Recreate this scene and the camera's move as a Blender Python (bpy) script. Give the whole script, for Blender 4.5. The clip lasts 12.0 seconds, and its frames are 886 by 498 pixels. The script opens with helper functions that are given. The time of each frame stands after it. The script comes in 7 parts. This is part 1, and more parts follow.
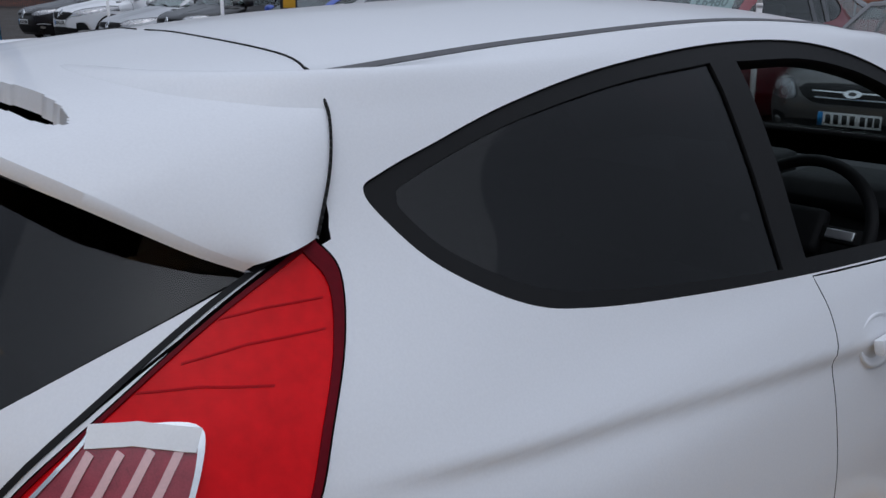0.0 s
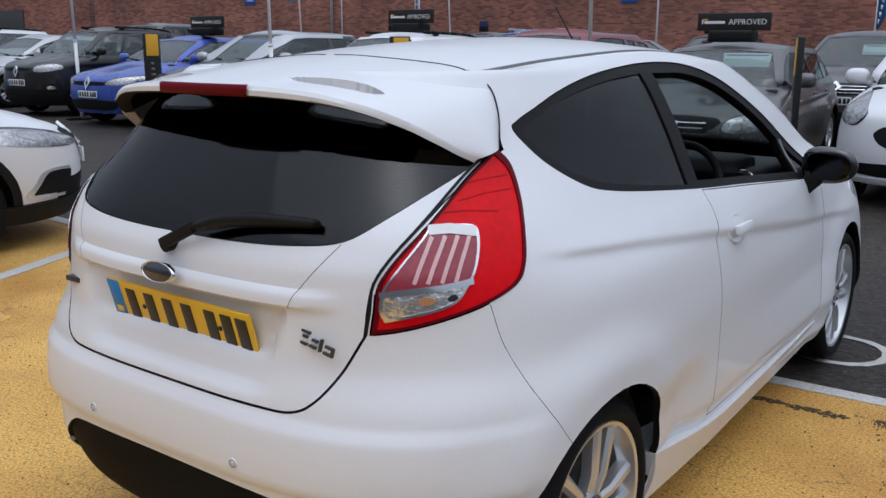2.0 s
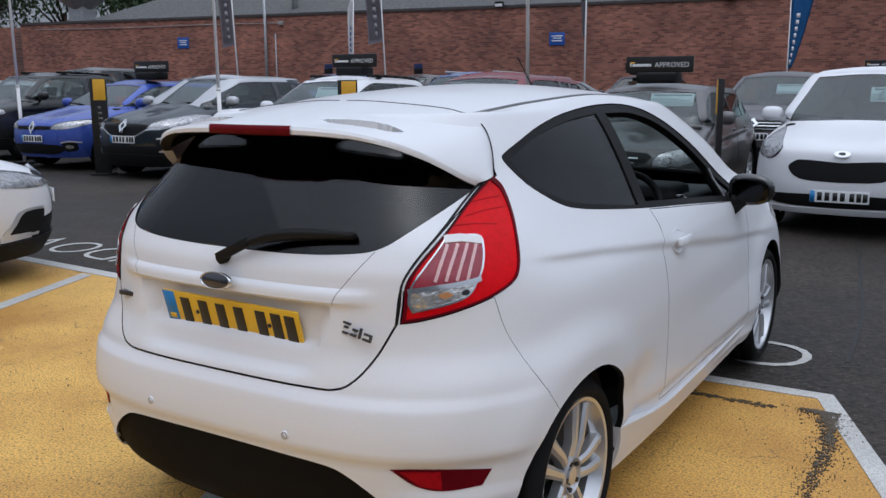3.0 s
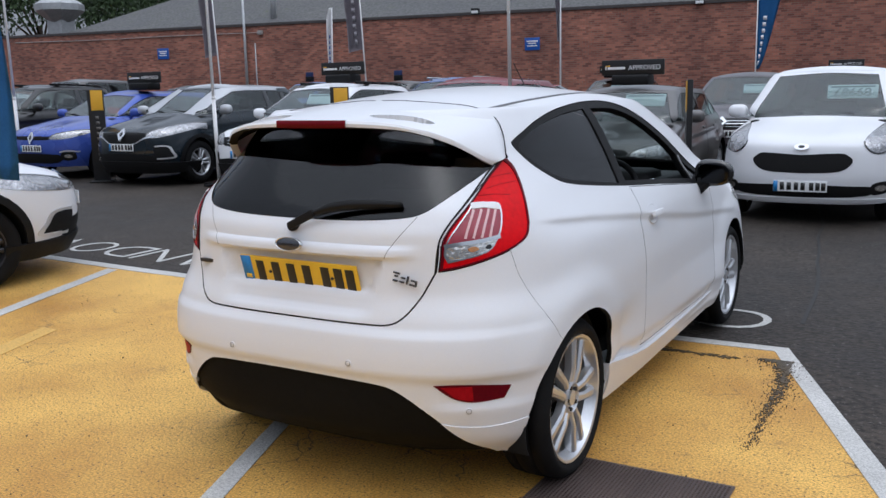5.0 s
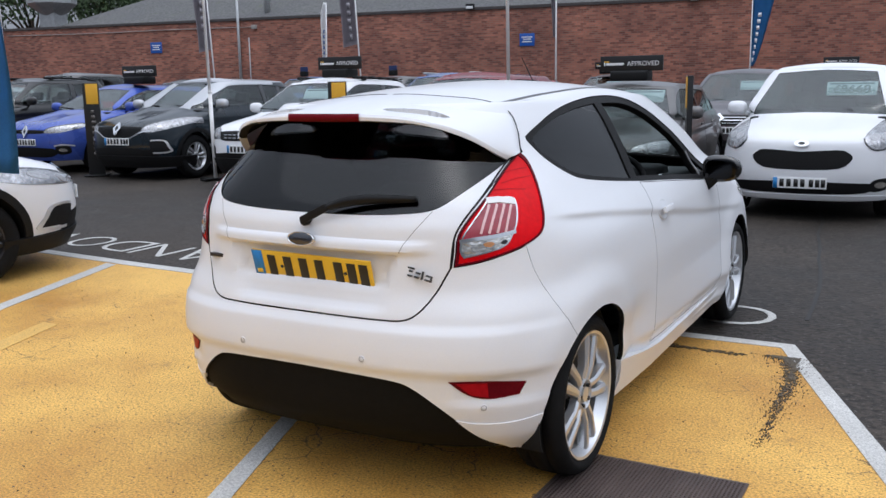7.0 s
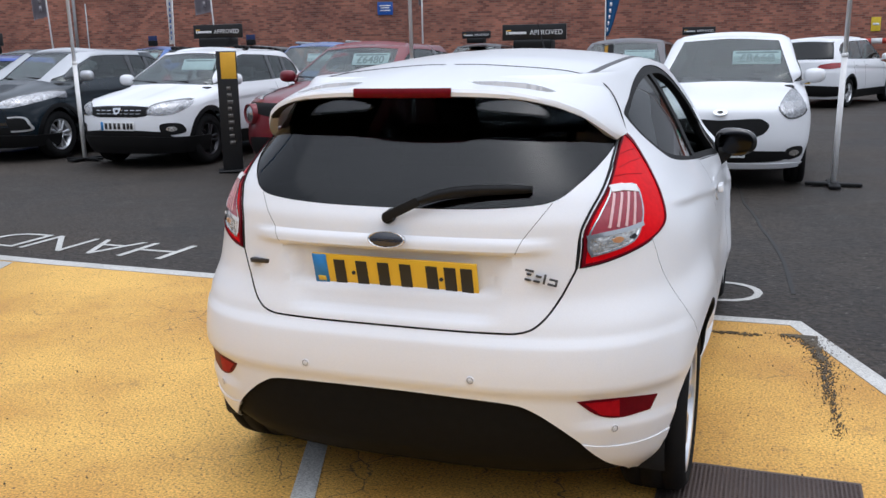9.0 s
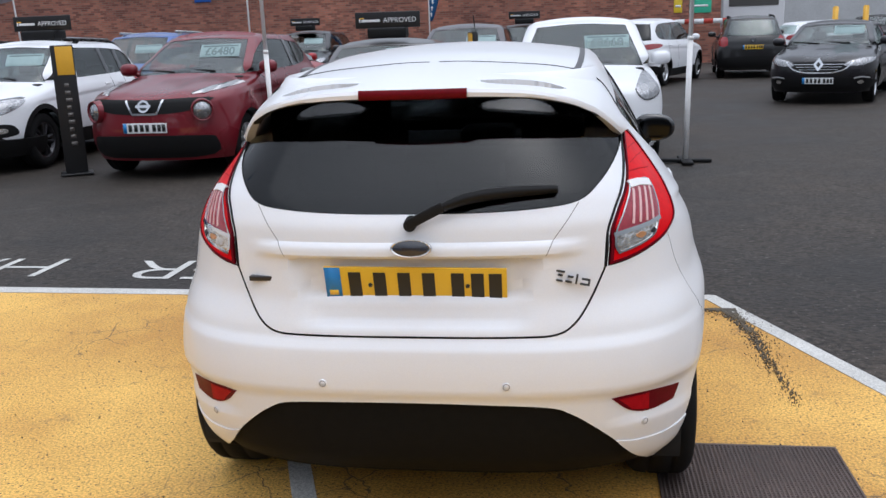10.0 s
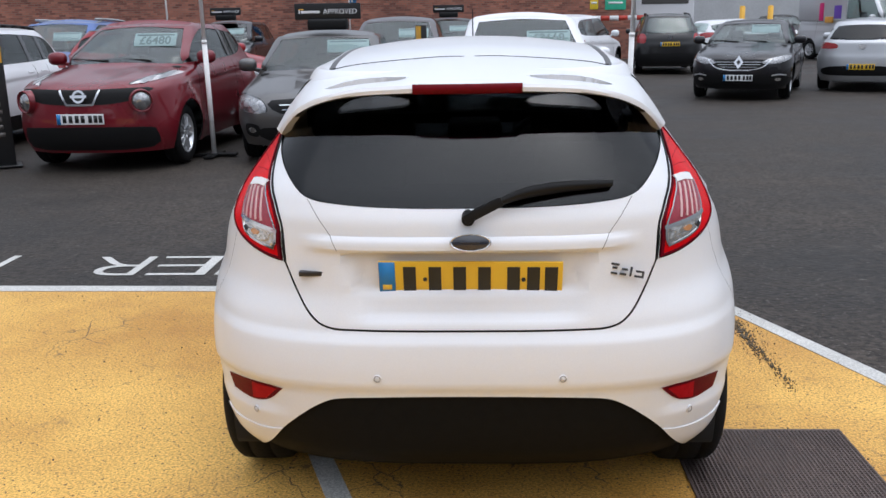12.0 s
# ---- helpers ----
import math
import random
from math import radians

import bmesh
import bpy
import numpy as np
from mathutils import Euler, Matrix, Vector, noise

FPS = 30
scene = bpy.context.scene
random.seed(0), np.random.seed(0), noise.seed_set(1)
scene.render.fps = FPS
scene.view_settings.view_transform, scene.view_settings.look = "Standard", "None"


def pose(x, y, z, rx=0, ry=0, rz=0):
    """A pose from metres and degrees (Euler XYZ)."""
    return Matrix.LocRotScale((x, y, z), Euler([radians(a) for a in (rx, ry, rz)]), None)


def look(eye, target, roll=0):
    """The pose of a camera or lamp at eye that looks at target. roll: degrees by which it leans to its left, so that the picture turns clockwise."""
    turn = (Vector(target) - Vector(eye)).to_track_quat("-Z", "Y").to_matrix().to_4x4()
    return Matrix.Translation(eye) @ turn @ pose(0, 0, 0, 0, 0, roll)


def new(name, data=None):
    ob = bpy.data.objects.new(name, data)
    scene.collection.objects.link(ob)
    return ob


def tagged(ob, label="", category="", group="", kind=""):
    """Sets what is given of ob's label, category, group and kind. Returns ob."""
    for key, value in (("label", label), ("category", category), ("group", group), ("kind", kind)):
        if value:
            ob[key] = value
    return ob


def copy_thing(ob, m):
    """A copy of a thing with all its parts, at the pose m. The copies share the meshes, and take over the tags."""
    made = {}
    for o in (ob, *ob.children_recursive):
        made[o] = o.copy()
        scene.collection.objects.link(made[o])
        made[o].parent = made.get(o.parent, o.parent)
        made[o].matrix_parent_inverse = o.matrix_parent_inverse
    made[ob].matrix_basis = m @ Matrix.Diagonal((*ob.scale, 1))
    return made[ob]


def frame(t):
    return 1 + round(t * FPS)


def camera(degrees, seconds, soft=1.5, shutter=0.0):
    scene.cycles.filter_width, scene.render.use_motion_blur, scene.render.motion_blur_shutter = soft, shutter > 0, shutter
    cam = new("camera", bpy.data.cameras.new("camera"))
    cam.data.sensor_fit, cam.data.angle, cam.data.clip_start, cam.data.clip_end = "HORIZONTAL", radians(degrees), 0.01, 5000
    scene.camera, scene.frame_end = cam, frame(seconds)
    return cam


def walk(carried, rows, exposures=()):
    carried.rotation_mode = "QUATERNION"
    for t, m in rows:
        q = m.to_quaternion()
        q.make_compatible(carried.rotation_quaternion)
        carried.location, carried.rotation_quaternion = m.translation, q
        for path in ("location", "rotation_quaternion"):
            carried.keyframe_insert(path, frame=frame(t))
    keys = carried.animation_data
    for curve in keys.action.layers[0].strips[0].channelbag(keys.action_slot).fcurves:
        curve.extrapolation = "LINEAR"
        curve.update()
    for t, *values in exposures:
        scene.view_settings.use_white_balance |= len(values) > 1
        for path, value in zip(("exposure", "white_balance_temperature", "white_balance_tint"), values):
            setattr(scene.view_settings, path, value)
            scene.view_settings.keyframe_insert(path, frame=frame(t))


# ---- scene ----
from mathutils.bvhtree import BVHTree

cam = camera(52.4, 12.0)
PATH = [
    (0, (1.399, -0.018, 1.475), (-0.019, 1.279, 0.925), 0.1),
    (0.5, (1.492, -0.352, 1.478), (0.14, 1.036, 0.981), 0.4),
    (1, (1.546, -0.661, 1.471), (0.288, 0.824, 1.013), -0.0),
    (1.5, (1.61, -0.936, 1.465), (0.455, 0.63, 1.003), -0.1),
    (2, (1.711, -1.204, 1.45), (0.558, 0.368, 1.002), 0.1),
    (2.5, (1.762, -1.449, 1.47), (0.635, 0.154, 1.071), -0.0),
    (3, (1.824, -1.712, 1.469), (0.784, -0.042, 1.107), -0.3),
    (3.5, (1.975, -1.968, 1.451), (0.941, -0.295, 1.083), -0.5),
    (3.7, (2.015, -2.057, 1.452), (0.981, -0.386, 1.078), -0.7),
    (5.3, (2.038, -2.388, 1.456), (1.042, -0.689, 1.109), -1.3),
    (5.5, (2.037, -2.39, 1.456), (1.04, -0.691, 1.109), -1.3),
    (6, (2.026, -2.397, 1.456), (1.027, -0.699, 1.107), -1.2),
    (6.5, (2.003, -2.401, 1.454), (1.005, -0.704, 1.104), -1.3),
    (7, (1.958, -2.387, 1.45), (0.975, -0.683, 1.091), -1.0),
    (7.5, (1.811, -2.299, 1.438), (0.865, -0.58, 1.054), -0.2),
    (7.7, (1.734, -2.289, 1.443), (0.808, -0.562, 1.046), 0.1),
    (9.3, (0.848, -2.299, 1.47), (0.283, -0.431, 1.035), -1.8),
    (9.5, (0.737, -2.294, 1.482), (0.251, -0.405, 1.04), -2.2),
    (10, (0.447, -2.339, 1.511), (0.16, -0.416, 1.042), -2.1),
    (10.5, (0.276, -2.289, 1.503), (0.075, -0.363, 1.005), -2.2),
    (11, (0.167, -2.335, 1.518), (0.007, -0.41, 1.002), -2.3),
    (11.5, (0.08, -2.376, 1.522), (-0.035, -0.444, 1.02), -1.8),
    (12, (0.042, -2.381, 1.526), (-0.048, -0.444, 1.037), -1.1),
]
walk(cam, [(t, look(eye, target, roll)) for t, eye, target, roll in PATH], [(0, -0.66, 5800, 10), (0.7, -0.48, 5800, 10), (1.5, -0.16, 5820, 10), (3, -0.18, 5800, 10), (5.5, 0.10, 5880, 10), (9.5, 0.24, 5980, 10), (12, 0.27, 6020, 10)])

# ---- world and light: an overcast day ----
world = bpy.data.worlds.new("overcast_sky")
scene.world = world
world.use_nodes = True
wn = world.node_tree.nodes
wl = world.node_tree.links
sky = wn.new("ShaderNodeTexSky")
sky.sky_type = "NISHITA"
sky.sun_disc = False
sky.sun_elevation, sky.sun_rotation = radians(76), radians(128)
sky.air_density, sky.dust_density, sky.ozone_density = 1.0, 4.0, 1.0
pale = wn.new("ShaderNodeHueSaturation")
pale.inputs["Saturation"].default_value = 0.42
wl.new(sky.outputs["Color"], pale.inputs["Color"])
veil = wn.new("ShaderNodeMix")  # the even cloud layer over the clear sky
veil.data_type = "RGBA"
veil.inputs[0].default_value = 0.65
veil.inputs[7].default_value = (5.3, 5.5, 5.95, 1)
wl.new(pale.outputs["Color"], veil.inputs[6])
dome, up, rise, cloud = wn.new("ShaderNodeTexCoord"), wn.new("ShaderNodeSeparateXYZ"), wn.new("ShaderNodeMapRange"), wn.new("ShaderNodeMix")
rise.inputs["To Min"].default_value, rise.inputs["To Max"].default_value = 0.36, 1.45  # an overcast sky is brightest overhead
cloud.data_type, cloud.blend_type = "RGBA", "MULTIPLY"
cloud.inputs[0].default_value = 1.0
wl.new(dome.outputs["Generated"], up.inputs[0])
wl.new(up.outputs["Z"], rise.inputs["Value"])
wl.new(veil.outputs[2], cloud.inputs[6])
wl.new(rise.outputs["Result"], cloud.inputs[7])
wl.new(cloud.outputs[2], wn["Background"].inputs["Color"])
wn["Background"].inputs["Strength"].default_value = 0.15
sun_data = bpy.data.lights.new("sun", "SUN")
sun_data.energy, sun_data.angle, sun_data.color = 0.7, radians(110), (1.0, 0.98, 0.96)
sun = new("sun", sun_data)
sun.matrix_world = look((6, -4.7, 30), (0, 0, 0))
scene.view_settings.exposure = 0.0


# ---- materials ----
def material(name, colour, rough=0.5, metal=0.0, noise_scale=0.0, spread=0.15, bump=0.0, coat=0.0, bump_scale=None, rough_spread=0.0):
    """A Principled surface with two scales of variation in colour, roughness and relief."""
    m = bpy.data.materials.new(name)
    m.use_nodes = True
    n, l = m.node_tree.nodes, m.node_tree.links
    b = n["Principled BSDF"]
    b.inputs["Base Color"].default_value = (*colour, 1)
    b.inputs["Roughness"].default_value = rough
    b.inputs["Metallic"].default_value = metal
    b.inputs["Coat Weight"].default_value = coat
    b.inputs["Coat Roughness"].default_value = 0.09
    if noise_scale:
        c = n.new("ShaderNodeTexCoord")
        big = n.new("ShaderNodeTexNoise")
        big.inputs["Scale"].default_value, big.inputs["Detail"].default_value = noise_scale, 6
        fine = n.new("ShaderNodeTexNoise")
        fine.inputs["Scale"].default_value, fine.inputs["Detail"].default_value = (bump_scale or noise_scale * 12), 4
        l.new(c.outputs["Object"], big.inputs["Vector"])
        l.new(c.outputs["Object"], fine.inputs["Vector"])
        add = n.new("ShaderNodeMath")
        add.operation = "MULTIPLY_ADD"
        add.inputs[1].default_value = 0.5
        l.new(fine.outputs["Fac"], add.inputs[0])
        half = n.new("ShaderNodeMath")
        half.operation = "MULTIPLY"
        half.inputs[1].default_value = 0.5
        l.new(big.outputs["Fac"], half.inputs[0])
        l.new(half.outputs[0], add.inputs[2])
        ramp = n.new("ShaderNodeValToRGB")
        ramp.color_ramp.elements[0].position, ramp.color_ramp.elements[1].position = 0.3, 0.7
        ramp.color_ramp.elements[0].color = (*[v * (1 - spread) for v in colour], 1)
        ramp.color_ramp.elements[1].color = (*[min(1, v * (1 + spread)) for v in colour], 1)
        l.new(add.outputs[0], ramp.inputs["Fac"])
        l.new(ramp.outputs["Color"], b.inputs["Base Color"])
        if rough_spread:
            r = n.new("ShaderNodeMapRange")
            r.inputs["From Min"].default_value, r.inputs["From Max"].default_value = 0.3, 0.7
            r.inputs["To Min"].default_value, r.inputs["To Max"].default_value = max(0, rough - rough_spread), min(1, rough + rough_spread)
            l.new(big.outputs["Fac"], r.inputs["Value"])
            l.new(r.outputs["Result"], b.inputs["Roughness"])
        if bump:
            bp = n.new("ShaderNodeBump")
            bp.inputs["Strength"].default_value, bp.inputs["Distance"].default_value = 1.0, bump
            l.new(fine.outputs["Fac"], bp.inputs["Height"])
            l.new(bp.outputs["Normal"], b.inputs["Normal"])
    return m


def glass(name, tint, rough=0.02, mirror=0.045):
    """One face of a thin tinted pane: what passes takes the tint, and the face mirrors more at grazing angles."""
    m = bpy.data.materials.new(name)
    m.use_nodes = True
    n, l = m.node_tree.nodes, m.node_tree.links
    n.remove(n["Principled BSDF"])
    t, g, mix, f = n.new("ShaderNodeBsdfTransparent"), n.new("ShaderNodeBsdfGlossy"), n.new("ShaderNodeMixShader"), n.new("ShaderNodeLayerWeight")
    t.inputs["Color"].default_value = (*[v ** 0.5 for v in tint], 1)
    g.inputs["Roughness"].default_value = rough
    f.inputs["Blend"].default_value = 0.5
    p, k = n.new("ShaderNodeMath"), n.new("ShaderNodeMath")
    p.operation, k.operation = "POWER", "MULTIPLY_ADD"
    p.inputs[1].default_value, k.inputs[1].default_value, k.inputs[2].default_value = 5.0, 1 - mirror, mirror
    l.new(f.outputs["Facing"], p.inputs[0])
    l.new(p.outputs[0], k.inputs[0])
    l.new(k.outputs[0], mix.inputs[0])
    l.new(t.outputs[0], mix.inputs[1])
    l.new(g.outputs[0], mix.inputs[2])
    l.new(mix.outputs[0], n["Material Output"].inputs["Surface"])
    return m


def paint(name, colour, metal=0.0, rough=0.35):
    m = material(name, colour, rough, metal, noise_scale=1.3, spread=0.04, coat=0.75, bump_scale=300, rough_spread=0.05)
    m.node_tree.nodes["Principled BSDF"].inputs["Specular IOR Level"].default_value = 0.2
    m.node_tree.nodes["Principled BSDF"].inputs["Coat Roughness"].default_value = 0.04
    return m


WHITE = paint("white_car_paint", (0.79, 0.80, 0.825), rough=0.5)
for socket, value in (("Coat Weight", 0.5), ("Coat Roughness", 0.05), ("Specular IOR Level", 0.3)):
    WHITE.node_tree.nodes["Principled BSDF"].inputs[socket].default_value = value
BLACK_TRIM = material("black_plastic", (0.006, 0.006, 0.0065), 0.6, noise_scale=40, spread=0.3, bump=0.0004, bump_scale=900)
BLACK_TRIM.node_tree.nodes["Principled BSDF"].inputs["Specular IOR Level"].default_value = 0.25
BLACK_GLOSS = material("gloss_black", (0.008, 0.008, 0.009), 0.12, noise_scale=10, spread=0.2, coat=1.0)
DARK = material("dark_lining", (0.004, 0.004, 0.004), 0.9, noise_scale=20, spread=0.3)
RUBBER = material("tyre_rubber", (0.007, 0.007, 0.0075), 0.8, noise_scale=25, spread=0.25, bump=0.0006, bump_scale=500)
RUBBER.node_tree.nodes["Principled BSDF"].inputs["Specular IOR Level"].default_value = 0.2
VALANCE = material("matt_black_valance", (0.006, 0.006, 0.0062), 0.7, noise_scale=40, spread=0.3, bump=0.0003, bump_scale=900)
VALANCE.node_tree.nodes["Principled BSDF"].inputs["Specular IOR Level"].default_value = 0.10
ALLOY = material("alloy_rim", (0.66, 0.67, 0.69), 0.28, 0.75, noise_scale=8, spread=0.08, bump_scale=200)
ALLOY_DARK = material("dark_alloy", (0.05, 0.05, 0.055), 0.35, 0.7, noise_scale=8, spread=0.2)
CHROME = material("chrome", (0.75, 0.76, 0.78), 0.12, 1.0, noise_scale=15, spread=0.05)
DISC = material("brake_steel", (0.08, 0.076, 0.072), 0.45, 0.9, noise_scale=30, spread=0.3)
TINT = glass("privacy_glass", (0.04, 0.043, 0.047), 0.03, 0.043)
CLEAR = glass("car_glass", (0.66, 0.74, 0.72), 0.03, 0.07)
SEAT_CLOTH = material("seat_cloth", (0.06, 0.06, 0.065), 0.9, noise_scale=60, spread=0.3, bump=0.001, bump_scale=700)
PLATE_Y = material("yellow_plate", (0.80, 0.50, 0.03), 0.35, noise_scale=5, spread=0.05, bump_scale=400)
PLATE_W = material("white_plate", (0.75, 0.76, 0.76), 0.35, noise_scale=5, spread=0.05, bump_scale=400)
PLATE_BLUE = material("blue_plate_band", (0.02, 0.20, 0.50), 0.4, noise_scale=5, spread=0.05)
INK = material("black_print", (0.012, 0.012, 0.012), 0.4, noise_scale=30, spread=0.2)
PRINT_WHITE = material("white_print", (0.8, 0.8, 0.8), 0.5, noise_scale=30, spread=0.05)


# ---- mesh helpers ----
def link_mesh(name, bm, mat, parent=None, label="", smooth=True):
    me = bpy.data.meshes.new(name)
    bm.normal_update()
    bm.to_mesh(me)
    bm.free()
    for m in mat if isinstance(mat, (list, tuple)) else [mat]:
        me.materials.append(m)
    if smooth:
        me.shade_smooth()
    ob = new(name, me)
    ob.parent = parent
    if label:
        ob["label"] = label
    return ob


def part(name, bm, mat, parent, label="", smooth=True):
    """Links a bmesh as one mesh object under a thing or a part."""
    return link_mesh(name, bm, mat, parent, label, smooth)


def empty(name, label, category, group="", at=None):
    ob = new(name)
    tagged(ob, label, category, group)
    if at:
        ob.matrix_world = at
    return ob


def sharp(ob, degrees=35):
    """Smooth shading with creases kept."""
    bm = bmesh.new()
    bm.from_mesh(ob.data)
    for e in bm.edges:
        e.smooth = len(e.link_faces) == 2 and e.calc_face_angle() < radians(degrees)
    bm.to_mesh(ob.data)
    bm.free()
    return ob


def box(bm, x0, x1, y0, y1, z0, z1, bevel=0.0, m=None):
    r = bmesh.ops.create_cube(bm, size=1)
    vs = r["verts"]
    bmesh.ops.scale(bm, verts=vs, vec=(x1 - x0, y1 - y0, z1 - z0))
    bmesh.ops.translate(bm, verts=vs, vec=((x0 + x1) / 2, (y0 + y1) / 2, (z0 + z1) / 2))
    if bevel:
        es = {e for v in vs for e in v.link_edges}
        r = bmesh.ops.bevel(bm, geom=list(es), offset=bevel, segments=2, affect="EDGES", profile=0.6)
        vs = list({v for f in r["faces"] for v in f.verts} | {v for v in vs if v.is_valid})
    if m:
        bmesh.ops.transform(bm, matrix=m, verts=vs)
    return bm


def boxes(*specs, bevel=0.0):
    bm = bmesh.new()
    for s in specs:
        box(bm, *s, bevel=bevel)
    return bm


def rod(bm, a, b, r0, r1=None, n=12):
    """A tapered rod from a to b."""
    a, b = Vector(a), Vector(b)
    q = (b - a).to_track_quat("Z", "Y").to_matrix().to_4x4()
    bmesh.ops.create_cone(bm, cap_ends=True, segments=n, radius1=r0, radius2=r0 if r1 is None else r1, depth=(b - a).length,
                          matrix=Matrix.Translation((a + b) / 2) @ q)
    return bm


def lathe(bm, profile, n=48, axis="x"):
    """Turns (along, radius) pairs round the axis."""
    rings = []
    for i in range(n):
        c, s = math.cos(2 * math.pi * i / n), math.sin(2 * math.pi * i / n)
        rings.append([bm.verts.new((a, r * c, r * s) if axis == "x" else (r * c, r * s, a)) for a, r in profile])
    for i in range(n):
        p, q = rings[i], rings[(i + 1) % n]
        for j in range(len(profile) - 1):
            bm.faces.new((p[j], q[j], q[j + 1], p[j + 1]))
    return bm


def pchip(xs, ys, q):
    """Monotone cubic through (xs, ys); ys may be an array of rows."""
    xs, ys, q = np.asarray(xs, float), np.asarray(ys, float), np.asarray(q, float)
    flat = ys.reshape(len(xs), -1)
    h = np.diff(xs)[:, None]
    d = np.diff(flat, axis=0) / h
    s = np.zeros_like(flat)
    if len(xs) > 2:
        w1, w2 = 2 * h[1:] + h[:-1], h[1:] + 2 * h[:-1]
        ok = d[:-1] * d[1:] > 0
        with np.errstate(divide="ignore", invalid="ignore"):
            s[1:-1] = np.where(ok, (w1 + w2) / (w1 / d[:-1] + w2 / d[1:]), 0)
    s[0], s[-1] = d[0], d[-1]
    i = np.clip(np.searchsorted(xs, q, side="right") - 1, 0, len(xs) - 2)
    t = ((np.clip(q, xs[0], xs[-1]) - xs[i]) / h[i, 0])[:, None]
    hh = h[i]
    out = ((1 + 2 * t) * (1 - t) ** 2) * flat[i] + t * (1 - t) ** 2 * hh * s[i] + t * t * (3 - 2 * t) * flat[i + 1] + t * t * (t - 1) * hh * s[i + 1]
    return out.reshape((len(q),) + ys.shape[1:])


def curve(points, n=8, closed=True):
    """Catmull-Rom through the points; a point given twice in a row makes a corner."""
    p = [Vector(a) for a in points]
    out, k = [], len(p)
    for i in range(k if closed else k - 1):
        a, b, c, d = (p[(i + j) % k] if closed else p[min(max(i + j, 0), k - 1)] for j in (-1, 0, 1, 2))
        if (c - b).length < 1e-6:
            continue
        if (b - a).length < 1e-6:
            a = b - (c - b)
        if (d - c).length < 1e-6:
            d = c + (c - b)
        for j in range(n):
            t = j / n
            out.append(0.5 * (2 * b + (c - a) * t + (2 * a - 5 * b + 4 * c - d) * t * t + (3 * b - a - 3 * c + d) * t ** 3))
    if not closed:
        out.append(p[-1])
    return out


def prism(outline, along, a0, a1):
    """A prism over a closed outline. along 'x': outline in (y, z); 'y': (x, z); 'z': (x, y); a number: degrees of turn about z from 'x'."""
    bm = bmesh.new()
    if isinstance(along, str):
        f = {"x": lambda u, v, w: (w, u, v), "y": lambda u, v, w: (u, w, v), "z": lambda u, v, w: (u, v, w)}[along]
    else:
        c, s = math.cos(radians(along)), math.sin(radians(along))
        f = lambda u, v, w: (w * c - u * s, w * s + u * c, v)
    lo = [bm.verts.new(f(p[0], p[1], a0)) for p in outline]
    hi = [bm.verts.new(f(p[0], p[1], a1)) for p in outline]
    bm.faces.new(lo)
    bm.faces.new(hi)
    k = len(outline)
    for i in range(k):
        bm.faces.new((lo[i], lo[(i + 1) % k], hi[(i + 1) % k], hi[i]))
    bmesh.ops.triangulate(bm, faces=[x for x in bm.faces if len(x.verts) > 4])
    bmesh.ops.recalc_face_normals(bm, faces=bm.faces)
    return bm


def join(*bms):
    out = bmesh.new()
    for b in bms:
        me = bpy.data.meshes.new("joined")
        b.to_mesh(me)
        b.free()
        out.from_mesh(me)
        bpy.data.meshes.remove(me)
    return out


def mirrored(bm):
    """A mirror image in x."""
    out = bm.copy()
    bmesh.ops.scale(out, verts=out.verts, vec=(-1, 1, 1))
    bmesh.ops.reverse_faces(out, faces=out.faces)
    return out


CUT_A, CUT_B = bpy.data.materials.new("kept_face"), bpy.data.materials.new("cut_face")


workshop = bpy.data.scenes.new("workshop")


def baked(*obs):
    """The finished mesh of the first object, worked out in the empty workshop scene; removes the objects."""
    for o in obs:
        workshop.collection.objects.link(o)
    layer = workshop.view_layers[0]
    layer.update()
    out = bpy.data.meshes.new_from_object(obs[0].evaluated_get(layer.depsgraph))
    for o in obs:
        bpy.data.objects.remove(o)
    return out


def carve(me, cutter, how):
    """Boolean of a closed mesh with a closed bmesh: the new mesh, whose faces of material 0 lie on the first one's surface."""
    other = bpy.data.meshes.new("cutter")
    cutter.to_mesh(other)
    cutter.free()
    other.materials.append(CUT_B)
    a, b = bpy.data.objects.new("carved", me), bpy.data.objects.new("cutter", other)
    mod = a.modifiers.new("cut", "BOOLEAN")
    mod.object, mod.operation, mod.solver = b, how, "MANIFOLD"
    mod.material_mode = "TRANSFER"
    out = baked(a, b)
    bpy.data.meshes.remove(other)
    return out


def skin(me, thick=0.004, lift=0.0):
    """The faces of a carved mesh that lie on the outer surface, as a plate of that thickness, lifted off the surface."""
    bm = bmesh.new()
    bm.from_mesh(me)
    bmesh.ops.delete(bm, geom=[f for f in bm.faces if f.material_index != 0], context="FACES")
    bm.normal_update()
    bmesh.ops.remove_doubles(bm, verts=bm.verts, dist=1e-5)
    bm.normal_update()
    n = {v: v.normal.copy() for v in bm.verts}
    if lift:
        for v in bm.verts:
            v.co += n[v] * lift
    rim = [e for e in bm.edges if len(e.link_faces) == 1]
    faces = list(bm.faces)
    inner = {v: bm.verts.new(v.co - n[v] * thick) for v in list(bm.verts)}
    for f in faces:
        bm.faces.new([inner[v] for v in reversed(f.verts)])
    for e in rim:
        loop = e.link_loops[0]
        a, b = loop.vert, loop.link_loop_next.vert
        try:
            bm.faces.new((b, a, inner[a], inner[b]))
        except ValueError:
            pass
    for e in bm.edges:
        e.smooth = len(e.link_faces) == 2 and e.calc_face_angle(0) < radians(40)
    return bm


